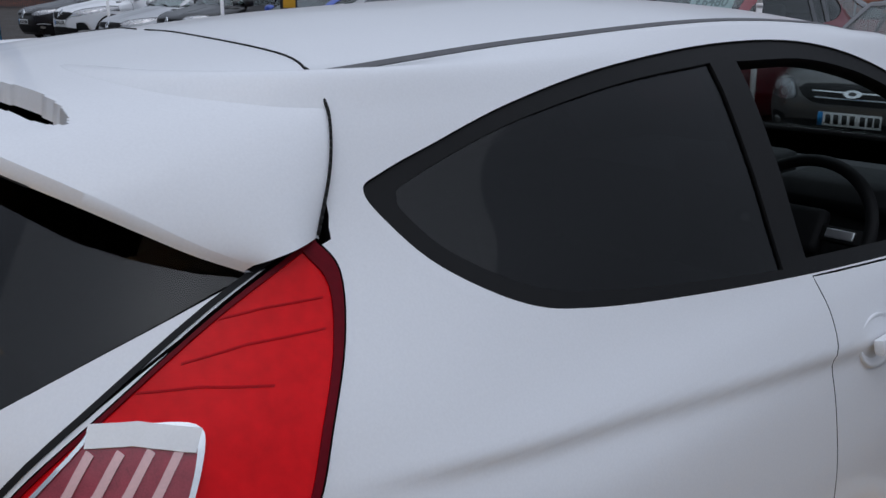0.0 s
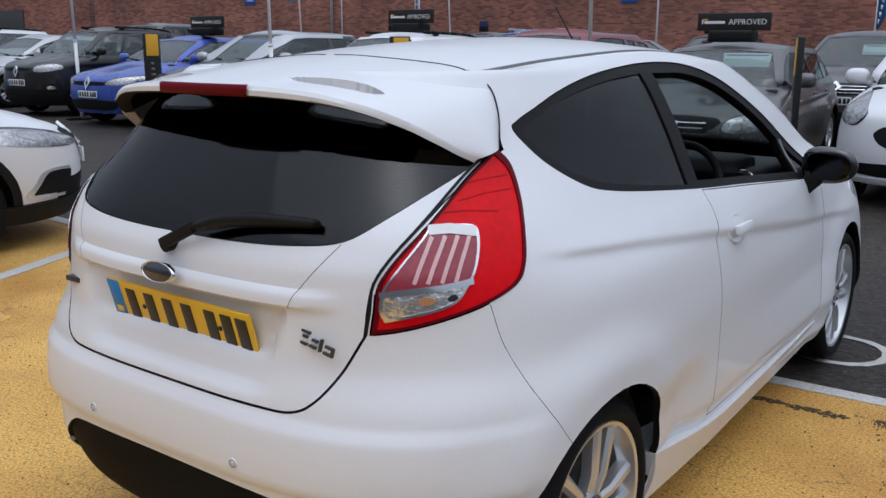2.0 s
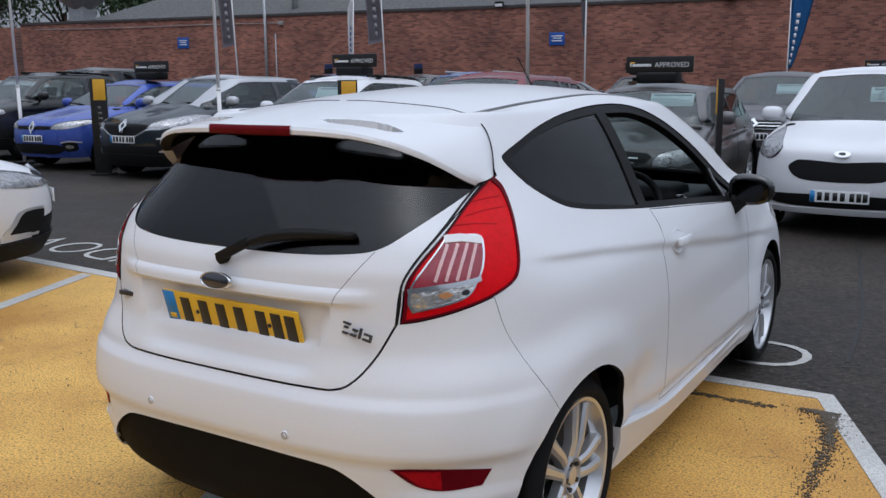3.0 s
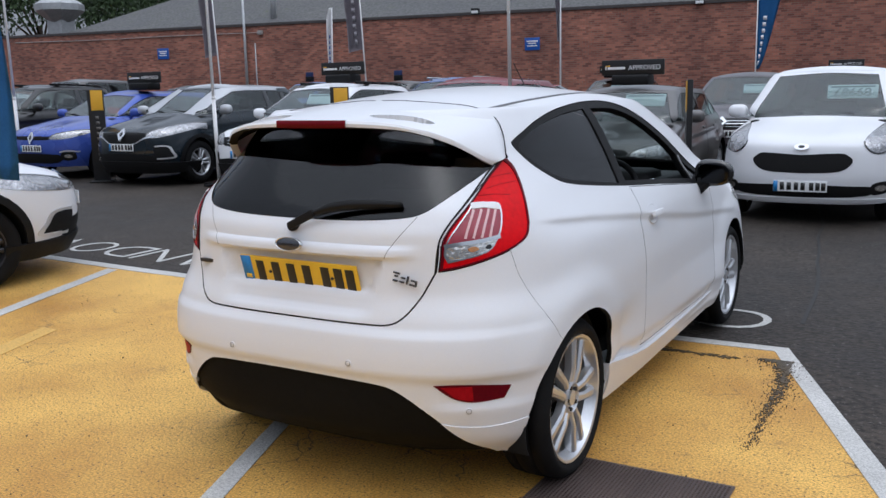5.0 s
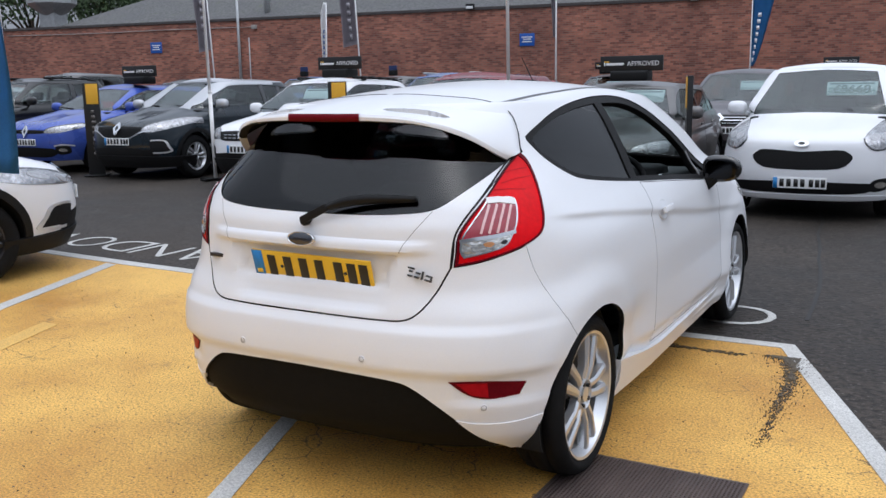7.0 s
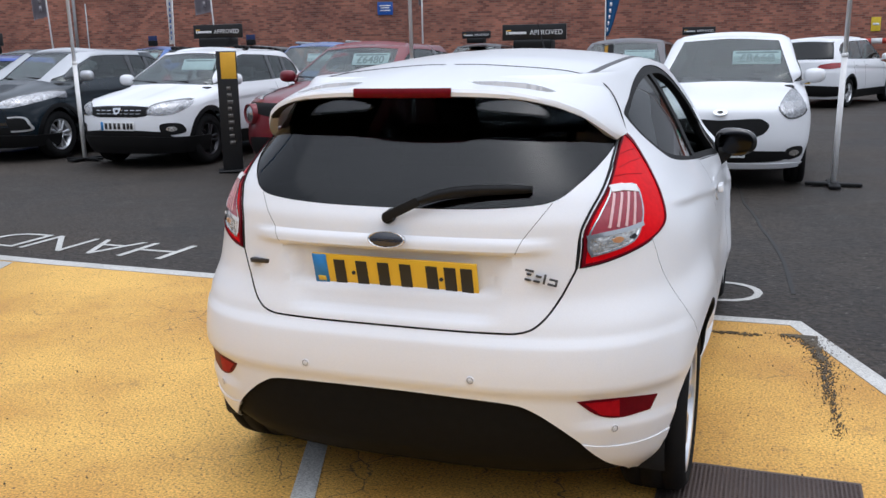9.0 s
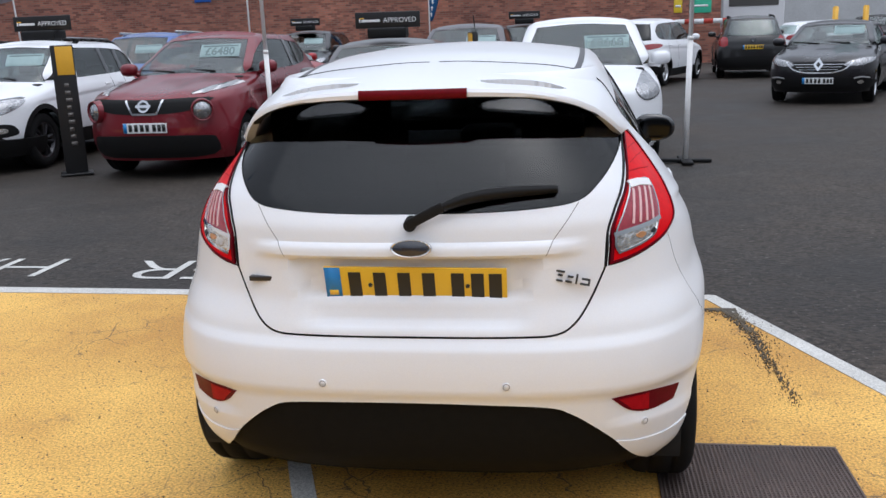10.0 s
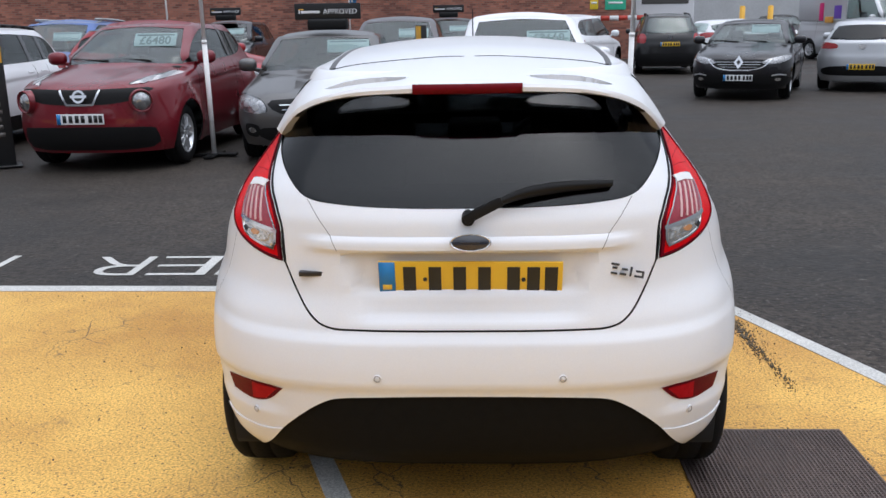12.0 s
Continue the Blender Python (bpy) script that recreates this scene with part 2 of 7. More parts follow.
def patch(raw, cutter, thick=0.004, lift=0.0):
    me = carve(raw, cutter, "INTERSECT")
    bm = skin(me, thick, lift)
    bpy.data.meshes.remove(me)
    return bm


def loft(levels, roof, nr=30, ns=26, nf=18, per=5, shape=None, nx=14, base=0.0):
    """A closed car body. levels: (z, rear y, front y, half width, rear corner power, its length, front corner power, its length, rear taper, front taper),
    upwards; the last one lies on roof(x, y). shape moves points."""
    rings = []
    for k, (z, yr, yf, w, pr, lr, pf, lf, tr, tf) in enumerate(levels):
        pts = []
        tilt = lambda y: 1 - tr * max(0, (yr + 1.7 - y) / 1.7) ** 2 - tf * max(0, (y - yf + 1.7) / 1.7) ** 2
        th = np.linspace(0, math.pi / 2, 400)
        def corner(p, length, count):
            x, d = np.sin(th) ** (2 / p), length * (1 - np.cos(th) ** (2 / p))
            s = np.concatenate(([0], np.cumsum(np.hypot(np.diff(x * w), np.diff(d)))))
            q = np.linspace(0, s[-1], count + 1)
            return np.interp(q, s, x), np.interp(q, s, d)
        x, d = corner(pr, lr, nr)
        pts += [(w * a * tilt(yr + b), yr + b) for a, b in zip(x, d)]
        pts += [(w * tilt(y), y) for y in np.linspace(yr + lr, yf - lf, ns + 1)[1:-1]]
        x, d = corner(pf, lf, nf)
        pts += [(w * a * tilt(yf - b), yf - b) for a, b in zip(x[::-1], d[::-1])]
        rings.append([(a, b, roof(a, b) if k == len(levels) - 1 else z) for a, b in pts])
    rings = np.array(rings)
    rings[:, 0, 0] = rings[:, -1, 0] = 0
    k = len(levels)
    fine = pchip(np.arange(k), rings, np.linspace(0, k - 1, (k - 1) * per + 1))
    if shape:
        fine = shape(fine)
    fine[:, 0, 0] = fine[:, -1, 0] = 0
    nu = fine.shape[1]
    bm = bmesh.new()
    right = [[bm.verts.new(p) for p in ring] for ring in fine]
    left = [[r[0]] + [bm.verts.new((-v.co.x, v.co.y, v.co.z)) for v in r[1:-1]] + [r[-1]] for r in right]
    for r in range(len(right) - 1):
        for j in range(nu - 1):
            bm.faces.new((right[r][j], right[r][j + 1], right[r + 1][j + 1], right[r + 1][j]))
            bm.faces.new((left[r][j + 1], left[r][j], left[r + 1][j], left[r + 1][j + 1]))
    bm.faces.new([v for v in left[0]] + [v for v in reversed(right[0][1:-1])])
    top_r, top_l = right[-1], left[-1]
    rows = []
    for j in range(nu):
        if j in (0, nu - 1):
            rows.append([top_r[j]])
            continue
        a, b = top_l[j], top_r[j]
        row = [a]
        for i in range(1, nx):
            x = a.co.x + (b.co.x - a.co.x) * i / nx
            row.append(bm.verts.new((x, a.co.y, roof(x, a.co.y) + (a.co.z - roof(a.co.x, a.co.y)))))
        rows.append(row + [b])
    for j in range(nu - 1):
        p, q = rows[j], rows[j + 1]
        if len(p) == 1:
            for i in range(nx):
                bm.faces.new((p[0], q[i + 1], q[i]))
        elif len(q) == 1:
            for i in range(nx):
                bm.faces.new((p[i], p[i + 1], q[0]))
        else:
            for i in range(nx):
                bm.faces.new((p[i], p[i + 1], q[i + 1], q[i]))
    bmesh.ops.triangulate(bm, faces=[f for f in bm.faces if len(f.verts) > 4])
    bmesh.ops.recalc_face_normals(bm, faces=bm.faces)
    me = bpy.data.meshes.new("raw_body")
    bm.to_mesh(me)
    bm.free()
    me.materials.append(CUT_A)
    return me


def text_mesh(name, body, size, mat, parent=None, thick=0.001, spacing=1.0, align="CENTER", bold=0.0):
    """Lettering in the built-in font, as a mesh in its own xy plane."""
    c = bpy.data.curves.new(name, "FONT")
    c.body, c.size, c.extrude, c.space_character, c.offset = body, size, thick, spacing, bold
    c.align_x, c.align_y, c.resolution_u = align, "CENTER", 4
    me = baked(bpy.data.objects.new("text_source", c))
    me.materials.clear()
    me.materials.append(mat)
    ob = new(name, me)
    ob.parent = parent
    return ob


def ground_z(x, y):
    """The yard rises a little away from the bays towards the far end."""
    return 0.012 * max(0.0, -x - 4.0) if y > 3.5 else 0.012 * max(0.0, -x - 4.0) * max(0.0, min(1.0, (y - 1.0) / 2.5))


# ---- the white hatchback: body surface ----
def fiesta_roof(x, y):
    zc = pchip([0.2, 0.47, 0.62, 1.0, 1.5, 1.9, 2.15, 2.5], [1.345, 1.392, 1.412, 1.447, 1.467, 1.452, 1.418, 1.33], [y])[0]
    return float(zc) - 0.045 * (x / 0.5) ** 2


def bell(v, lo, hi, soft):
    """1 between lo and hi, falling off smoothly over soft."""
    a = np.clip((v - lo + soft) / soft, 0, 1)
    b = np.clip((hi + soft - v) / soft, 0, 1)
    return a * a * (3 - 2 * a) * b * b * (3 - 2 * b)


HUB_R, HUB_F, HUB_Z = 0.652, 3.141, 0.304


def fiesta_shape(p):
    x, y, z = p[..., 0], p[..., 1], p[..., 2]
    side = bell(x, 0.62, 2, 0.12)
    # swage line that rises to the rear, and the waist under it
    line = np.interp(y, [0.3, 0.5, 0.84, 1.3, 2.33, 3.3], [1.015, 1.0, 0.97, 0.92, 0.79, 0.70])
    under, low = np.clip((line - z) / 0.020, 0, 1), np.clip((line - z - 0.03) / 0.16, 0, 1)
    above = np.clip((z - line) / 0.10, 0, 1)
    x += side * bell(y, 0.62, 3.0, 0.22) * (0.004 * (1 - above) ** 2 - 0.010 * under * under * (3 - 2 * under) * (1 - low) ** 2)
    # flared wheel arches
    for hub in (HUB_R, HUB_F):
        r = np.hypot(y - hub, z - HUB_Z)
        x += side * 0.016 * bell(r, 0.0, 0.40, 0.13)
    # the sides draw in before and behind the rear wheels
    x -= side * bell(z, 0.18, 0.45, 0.16) * (0.004 * bell(y, 0.22, 0.40, 0.12) + 0.030 * bell(y, 0.96, 1.12, 0.26))
    # the front half is narrower over the sills
    ahead = np.clip((y - 1.05) / 1.7, 0, 1)
    x -= side * 0.034 * ahead * ahead * (3 - 2 * ahead) * np.clip((z - 0.34) / 0.22, 0, 1)
    # the foot of the door tucks in over the skirt
    x -= side * 0.016 * bell(z, 0.29, 0.335, 0.045) * bell(y, 1.12, 2.7, 0.2)
    # number plate recess and the ledge over it
    rear = bell(y, -1, 0.3, 0.2)
    edge = 0.372 - 0.30 * (0.903 - z)
    y += rear * 0.036 * bell(np.abs(x) - edge, -1, -0.045, 0.045) * bell(z, 0.785, 0.889, 0.014) ** 1.0
    y += rear * 0.020 * bell(np.abs(x) - edge, -1, -0.045, 0.06) * bell(z, 0.72, 0.765, 0.02)
    y -= rear * 0.012 * bell(np.abs(x), -1, 0.42, 0.06) * bell(z, 0.908, 0.932, 0.012)
    # hollows round the reflectors
    y += rear * 0.014 * bell(np.abs(x), 0.60, 0.78, 0.07) * bell(z, 0.425, 0.485, 0.025)
    # step of the bumper over the tailgate's foot
    y -= rear * 0.015 * bell(z, 0.52, 0.648, 0.024)
    return p


FIESTA_LEVELS = [
    (0.20, 0.13, 3.85, 0.79, 3.4, 0.80, 3, 0.6, 0.0, 0.04), (0.29, 0.05, 3.93, 0.83, 3.5, 0.85, 3, 0.7, 0.0, 0.04),
    (0.42, 0.015, 3.96, 0.852, 3.6, 0.90, 3, 0.8, 0.0, 0.04), (0.55, 0.005, 3.97, 0.858, 3.6, 0.90, 3, 0.8, 0.0, 0.04),
    (0.68, 0.02, 3.95, 0.858, 3.5, 0.90, 3, 0.8, 0.0, 0.05), (0.79, 0.045, 3.86, 0.850, 3.2, 0.90, 3, 0.8, 0.01, 0.06),
    (0.89, 0.05, 3.62, 0.836, 3.1, 0.90, 3, 0.8, 0.008, 0.06), (0.97, 0.06, 3.27, 0.802, 3.2, 0.85, 4, 0.6, 0.012, 0.05),
    (1.04, 0.095, 3.00, 0.758, 3.5, 0.80, 5, 0.5, 0.022, 0.04), (1.20, 0.215, 2.68, 0.685, 4.0, 0.75, 6, 0.42, 0.13, 0.03),
    (1.33, 0.33, 2.38, 0.61, 4.0, 0.65, 6, 0.40, 0.13, 0.02), (1.385, 0.41, 2.22, 0.565, 4.0, 0.55, 5, 0.4, 0.12, 0.02),
    (1.41, 0.47, 2.12, 0.525, 4.5, 0.50, 5, 0.35, 0.11, 0.02)]
fiesta_raw = loft(FIESTA_LEVELS, fiesta_roof, nr=48, ns=40, nf=20, per=9, shape=fiesta_shape, nx=20)


# ---- wheels ----
def wheel(name, r=0.30, rim=0.216, width=0.205, spokes=5, twin=True, side=1, mat=None, parent=None, nuts=True):
    """A wheel round the x axis with its outer face towards side * x: tyre, rim with spokes, brake disc and nuts."""
    mat = mat or ALLOY
    w = width / 2
    top = new(name)
    top.parent = parent
    bm = bmesh.new()
    prof = [(-w * 0.8, rim - 0.004), (-w, rim + 0.02), (-w * 1.02, (r + rim) / 2), (-w * 0.93, r - 0.018), (-w * 0.75, r - 0.004), (-w * 0.4, r),
            (-w * 0.38, r - 0.006), (-w * 0.32, r - 0.006), (-w * 0.30, r), (w * 0.30, r), (w * 0.32, r - 0.006), (w * 0.38, r - 0.006), (w * 0.4, r),
            (w * 0.75, r - 0.004), (w * 0.93, r - 0.018), (w * 1.02, (r + rim) / 2), (w, rim + 0.02), (w * 0.8, rim - 0.004)]
    lathe(bm, prof, 56)
    part("tyre", bm, RUBBER, top)
    bm = bmesh.new()
    lathe(bm, [(-w * 0.8, rim), (-w * 0.78, rim - 0.02), (w * 0.5, rim - 0.028), (w * 0.80, rim - 0.012), (w * 0.9, rim - 0.006), (w * 0.93, rim + 0.004), (w * 0.85, rim + 0.006)], 56)
    f = w * 0.72
    lathe(bm, [(f - 0.03, 0.001), (f - 0.03, 0.055), (f + 0.004, 0.066), (f + 0.010, 0.055), (f - 0.004, 0.04), (f - 0.004, 0.030), (f + 0.008, 0.028), (f + 0.010, 0.001)], 30)
    for i in range(spokes):
        for d in ((-1, 1) if twin else (0,)):
            a = 2 * math.pi * i / spokes
            t0, t1 = (0.017, 0.023) if twin else (0.028, 0.024)
            vs = []
            for rr, turn, t, x in ((0.045, 0.36, t0, f), (0.11, 0.235, t0 * 0.95, f + 0.010), (rim - 0.008, 0.185, t1, f + 0.004)):
                c, s = math.cos(a + d * turn), math.sin(a + d * turn)
                row = []
                for dx, dt in ((-0.032, -1), (-0.004, -1), (0.004, -0.45), (0.004, 0.45), (-0.004, 1), (-0.032, 1)):
                    row.append(bm.verts.new((x + dx, rr * c - t * dt * s, rr * s + t * dt * c)))
                vs.append(row)
            for p, q in zip(vs, vs[1:]):
                for j in range(6):
                    bm.faces.new((p[j], p[(j + 1) % 6], q[(j + 1) % 6], q[j]))
    bmesh.ops.recalc_face_normals(bm, faces=bm.faces)
    rim_ob = part("rim", bm, mat, top)
    sharp(rim_ob, 30)
    bm = bmesh.new()
    lathe(bm, [(f - 0.075, 0.001), (f - 0.075, rim * 0.70), (f - 0.062, rim * 0.70), (f - 0.062, 0.001)], 32)
    part("brake_disc", bm, DISC, top)
    bm = bmesh.new()
    lathe(bm, [(f - 0.10, 0.001), (f - 0.10, rim - 0.03)], 32)
    part("backing_plate", bm, DARK, top)
    nut = bpy.data.meshes.get("wheel_nut")
    if not nut:
        bm = bmesh.new()
        rod(bm, (-0.012, 0, 0), (0.010, 0, 0), 0.008, n=6)
        nut = bpy.data.meshes.new("wheel_nut")
        bm.to_mesh(nut)
        bm.free()
        nut.materials.append(DISC)
    for i in range(5 if nuts else 0):
        a = 2 * math.pi * (i + 0.5) / 5
        o = new("wheel_nut", nut)
        o.parent = top
        o.location = (f, 0.043 * math.cos(a), 0.043 * math.sin(a))
    return top


def inset(outline, d):
    """The outline moved inwards by d."""
    p = [Vector((a[0], a[1])) for a in outline]
    area = sum(p[i].x * p[(i + 1) % len(p)].y - p[(i + 1) % len(p)].x * p[i].y for i in range(len(p)))
    sgn = 1 if area > 0 else -1
    out = []
    for i in range(len(p)):
        e1, e2 = (p[i] - p[i - 1]).normalized(), (p[(i + 1) % len(p)] - p[i]).normalized()
        n = Vector((-(e1 + e2).y, (e1 + e2).x))
        n = n.normalized() if n.length > 1e-6 else Vector((-e1.y, e1.x))
        out.append(p[i] + n * d * sgn)
    return out


def flip(outline):
    return [(-a[0], a[1]) for a in outline]


def both(cutter):
    return join(cutter.copy(), mirrored(cutter))


# ---- the white hatchback ----
fiesta = empty("hatchback_car", "white three-door hatchback with red tail lamps, parked on a yellow bay", "car")
win_out = curve([(0.600, 1.255), (0.628, 1.270), (0.70, 1.292), (0.86, 1.333), (1.10, 1.370), (1.43, 1.391), (1.72, 1.380), (1.98, 1.322), (2.25, 1.205), (2.47, 1.075),
                 (2.66, 0.955), (2.66, 0.955), (2.58, 0.925), (2.40, 0.938), (1.80, 0.993), (1.39, 1.027), (1.06, 1.060), (0.86, 1.085), (0.755, 1.110), (0.66, 1.165), (0.612, 1.222)], 6)
quarter_out = curve([(0.640, 1.243), (0.67, 1.262), (0.85, 1.310), (1.10, 1.346), (1.352, 1.363), (1.352, 1.363), (1.322, 1.047), (1.322, 1.047), (1.08, 1.075), (0.88, 1.102), (0.775, 1.128), (0.685, 1.178), (0.645, 1.222)], 5)
door_out_w = curve([(1.432, 1.362), (1.432, 1.362), (1.70, 1.352), (1.95, 1.297), (2.20, 1.190), (2.365, 1.093), (2.365, 1.093), (2.385, 0.968), (2.385, 0.968), (1.80, 1.018), (1.402, 1.050), (1.402, 1.050)], 5)
sail_out = curve([(2.405, 1.068), (2.405, 1.068), (2.56, 0.975), (2.56, 0.975), (2.415, 0.962), (2.415, 0.962)], 4)
glass_out = curve([(0.0, 1.019), (0.20, 1.021), (0.366, 1.029), (0.465, 1.044), (0.525, 1.088), (0.573, 1.145), (0.598, 1.20), (0.598, 1.20), (0.56, 1.25), (0.45, 1.335), (0.2, 1.352), (0, 1.355),
                   (-0.2, 1.352), (-0.45, 1.335), (-0.56, 1.25), (-0.598, 1.20), (-0.598, 1.20), (-0.573, 1.145), (-0.525, 1.088), (-0.465, 1.044), (-0.366, 1.029), (-0.20, 1.021)], 5)
gate_half = [(0.0, 0.680), (0.30, 0.681), (0.40, 0.686), (0.452, 0.715), (0.495, 0.775), (0.534, 0.856), (0.534, 0.856), (0.542, 0.96), (0.566, 1.02), (0.590, 1.08), (0.600, 1.15), (0.603, 1.21), (0.603, 1.21), (0.56, 1.27), (0.45, 1.35), (0.2, 1.37), (0.0, 1.372)]
gate_out = curve(gate_half + [(-a, b) for a, b in gate_half[-2:0:-1]], 5)
lamp_out = curve([(0.790, 1.216), (0.790, 1.216), (0.822, 1.180), (0.834, 1.117), (0.830, 1.047), (0.822, 0.990), (0.798, 0.950), (0.724, 0.916), (0.624, 0.888), (0.539, 0.869), (0.479, 0.860), (0.479, 0.860), (0.487, 0.908), (0.497, 0.965),
                  (0.542, 1.022), (0.611, 1.082), (0.703, 1.158)], 5)
clear_out = curve([(0.600, 1.060), (0.612, 1.072), (0.66, 1.074), (0.703, 1.070), (0.714, 1.050), (0.704, 0.995), (0.678, 0.950), (0.655, 0.925), (0.607, 0.908), (0.510, 0.889), (0.510, 0.889), (0.499, 0.915), (0.510, 0.960), (0.55, 1.008)], 5)
joint = [(0.315, 0.912), (0.326, 0.84), (0.350, 0.772), (0.376, 0.705), (0.425, 0.622), (0.50, 0.53)]
bumper_out = [(-0.3, 0.1), (-0.3, 0.945), (0.30, 0.945)] + [tuple(p) for p in curve(joint, 4, False)] + [(0.55, 0.1)]
door_out = curve([(1.391, 1.024), (1.391, 1.024), (1.393, 0.965), (1.380, 0.925), (1.362, 0.895), (1.358, 0.80), (1.360, 0.60), (1.365, 0.42), (1.39, 0.335), (1.45, 0.315), (2.0, 0.315), (2.50, 0.32), (2.62, 0.36), (2.66, 0.50), (2.68, 0.75), (2.66, 0.93),
                 (2.66, 0.93), (2.40, 0.938), (1.80, 0.990)], 5)
diff_half = [(0.0, 0.487), (0.20, 0.485), (0.37, 0.477), (0.437, 0.455), (0.505, 0.407), (0.563, 0.352), (0.61, 0.29), (0.66, 0.235), (0.69, 0.10), (0.69, 0.10), (0.0, 0.10)]
diff_out = curve(diff_half + [(-a, b) for a, b in diff_half[-2:0:-1]], 4)
screen_half = [(0.0, 1.02), (0.50, 1.00), (0.625, 0.985), (0.625, 0.985), (0.60, 1.10), (0.545, 1.25), (0.487, 1.375), (0.487, 1.375), (0.2, 1.398), (0.0, 1.402)]
screen_out = curve(screen_half + [(-a, b) for a, b in screen_half[-2:0:-1]], 4)
SIDE = (0.40, 1.2)


def side_cut(outline):
    return prism(outline, "x", *SIDE)


def lamp_cut(outline):
    return prism(outline, -45, 0.05, 1.2)


arch_cut = lambda: join(*[prism([(h + 0.345 * math.cos(a), HUB_Z + 0.004 + 0.345 * math.sin(a)) for a in np.linspace(0, 2 * math.pi, 49)[:-1]], "x", 0.52, 1.2) for h in (HUB_R, HUB_F)])
rest = fiesta_raw
for cutter in (both(side_cut(win_out)), both(side_cut(door_out)), both(arch_cut()), prism(gate_out, "y", -0.5, 0.62), both(lamp_cut(lamp_out)),
               prism(bumper_out, "x", -1.2, 1.2), prism(screen_out, "y", 2.0, 3.4)):
    rest = carve(rest, cutter, "DIFFERENCE")


def panel(name, me, parent, label="", thick=0.02, lift=0.0, mats=None):
    """A plate of bodywork from a carved mesh, with a dark inner side."""
    bm = bmesh.new()
    bm.from_mesh(me)
    bmesh.ops.delete(bm, geom=[f for f in bm.faces if f.material_index != 0], context="FACES")
    bmesh.ops.remove_doubles(bm, verts=bm.verts, dist=2e-5)
    bmesh.ops.dissolve_degenerate(bm, dist=2e-5, edges=bm.edges)
    bm.normal_update()
    n = {v: v.normal.copy() for v in bm.verts}
    for v in bm.verts:
        v.co += n[v] * lift
    rim = [e for e in bm.edges if len(e.link_faces) == 1]
    faces = list(bm.faces)
    for f in faces:
        if f.normal.z < -0.97:
            f.material_index = 1
    inner = {v: bm.verts.new(v.co - n[v] * thick) for v in list(bm.verts)}
    for f in faces:
        bm.faces.new([inner[v] for v in reversed(f.verts)]).material_index = 1
    for e in rim:
        a, b = e.link_loops[0].vert, e.link_loops[0].link_loop_next.vert
        try:
            bm.faces.new((b, a, inner[a], inner[b])).material_index = 1
        except ValueError:
            pass
    for e in bm.edges:
        e.smooth = len(e.link_faces) == 2 and e.calc_face_angle(0) < radians(40)
    return part(name, bm, mats or [WHITE, DARK], parent, label)


def carved(*steps):
    """Carves the body surface step by step: (cutter, how)."""
    me = fiesta_raw
    for cutter, how in steps:
        me = carve(me, cutter, how)
    return me


GAP = 0.003
body_ob = panel("body", rest, fiesta, "white painted body shell with a raised swage line")
gate = panel("tailgate", carved((prism(inset(gate_out, GAP), "y", -0.5, 0.62), "INTERSECT"), (both(lamp_cut(inset(lamp_out, -0.002))), "DIFFERENCE"), (prism(glass_out, "y", -0.5, 0.62), "DIFFERENCE")),
             fiesta, "white tailgate with a recess for the number plate")
bumper = panel("rear_bumper", carved((prism(inset(bumper_out, 0.0014), "x", -1.2, 1.2), "INTERSECT"), (prism(inset(gate_out, -GAP), "y", -0.5, 0.62), "DIFFERENCE"), (both(lamp_cut(inset(lamp_out, -0.002))), "DIFFERENCE"),
                                     (both(arch_cut()), "DIFFERENCE"), (prism(diff_out, "y", -0.5, 0.5), "DIFFERENCE")), fiesta, "white rear bumper with parking sensors")
part("diffuser", patch(fiesta_raw, prism(inset(diff_out, 0.001), "y", -0.5, 0.42), 0.02, -0.012), VALANCE, fiesta, "matt black lower bumper insert")
for s, f in ((1, lambda b: b), (-1, mirrored)):
    door = panel("door", carved((f(side_cut(inset(door_out, GAP))), "INTERSECT"), (f(side_cut(inset(win_out, -0.001))), "DIFFERENCE"), (f(arch_cut()), "DIFFERENCE")), fiesta, "white passenger door" if s < 0 else "white driver's door")
    surround = carved((f(side_cut(inset(win_out, 0.0015))), "INTERSECT"), (f(side_cut(quarter_out)), "DIFFERENCE"), (f(side_cut(door_out_w)), "DIFFERENCE"), (f(side_cut(sail_out)), "DIFFERENCE"))
    part("window_frame", skin(surround, 0.03, -0.004), BLACK_TRIM, fiesta, "black window surround")
    part("quarter_glass", patch(fiesta_raw, f(side_cut(inset(quarter_out, -0.01))), 0.004, -0.009), TINT, fiesta, "dark tinted quarter window")
    part("sail_glass", patch(fiesta_raw, f(side_cut(inset(sail_out, -0.008))), 0.004, -0.012), TINT, fiesta)
    if s < 0:
        part("door_glass", patch(fiesta_raw, f(side_cut(inset(door_out_w, -0.01))), 0.004, -0.012), CLEAR, fiesta)
part("rear_glass", patch(fiesta_raw, prism(inset(glass_out, 0.003), "y", -0.5, 0.62), 0.004, -0.003), TINT, fiesta, "dark tinted rear window")
part("windscreen", patch(fiesta_raw, prism(inset(screen_out, 0.003), "y", 2.0, 3.4), 0.004, -0.003), CLEAR, fiesta)
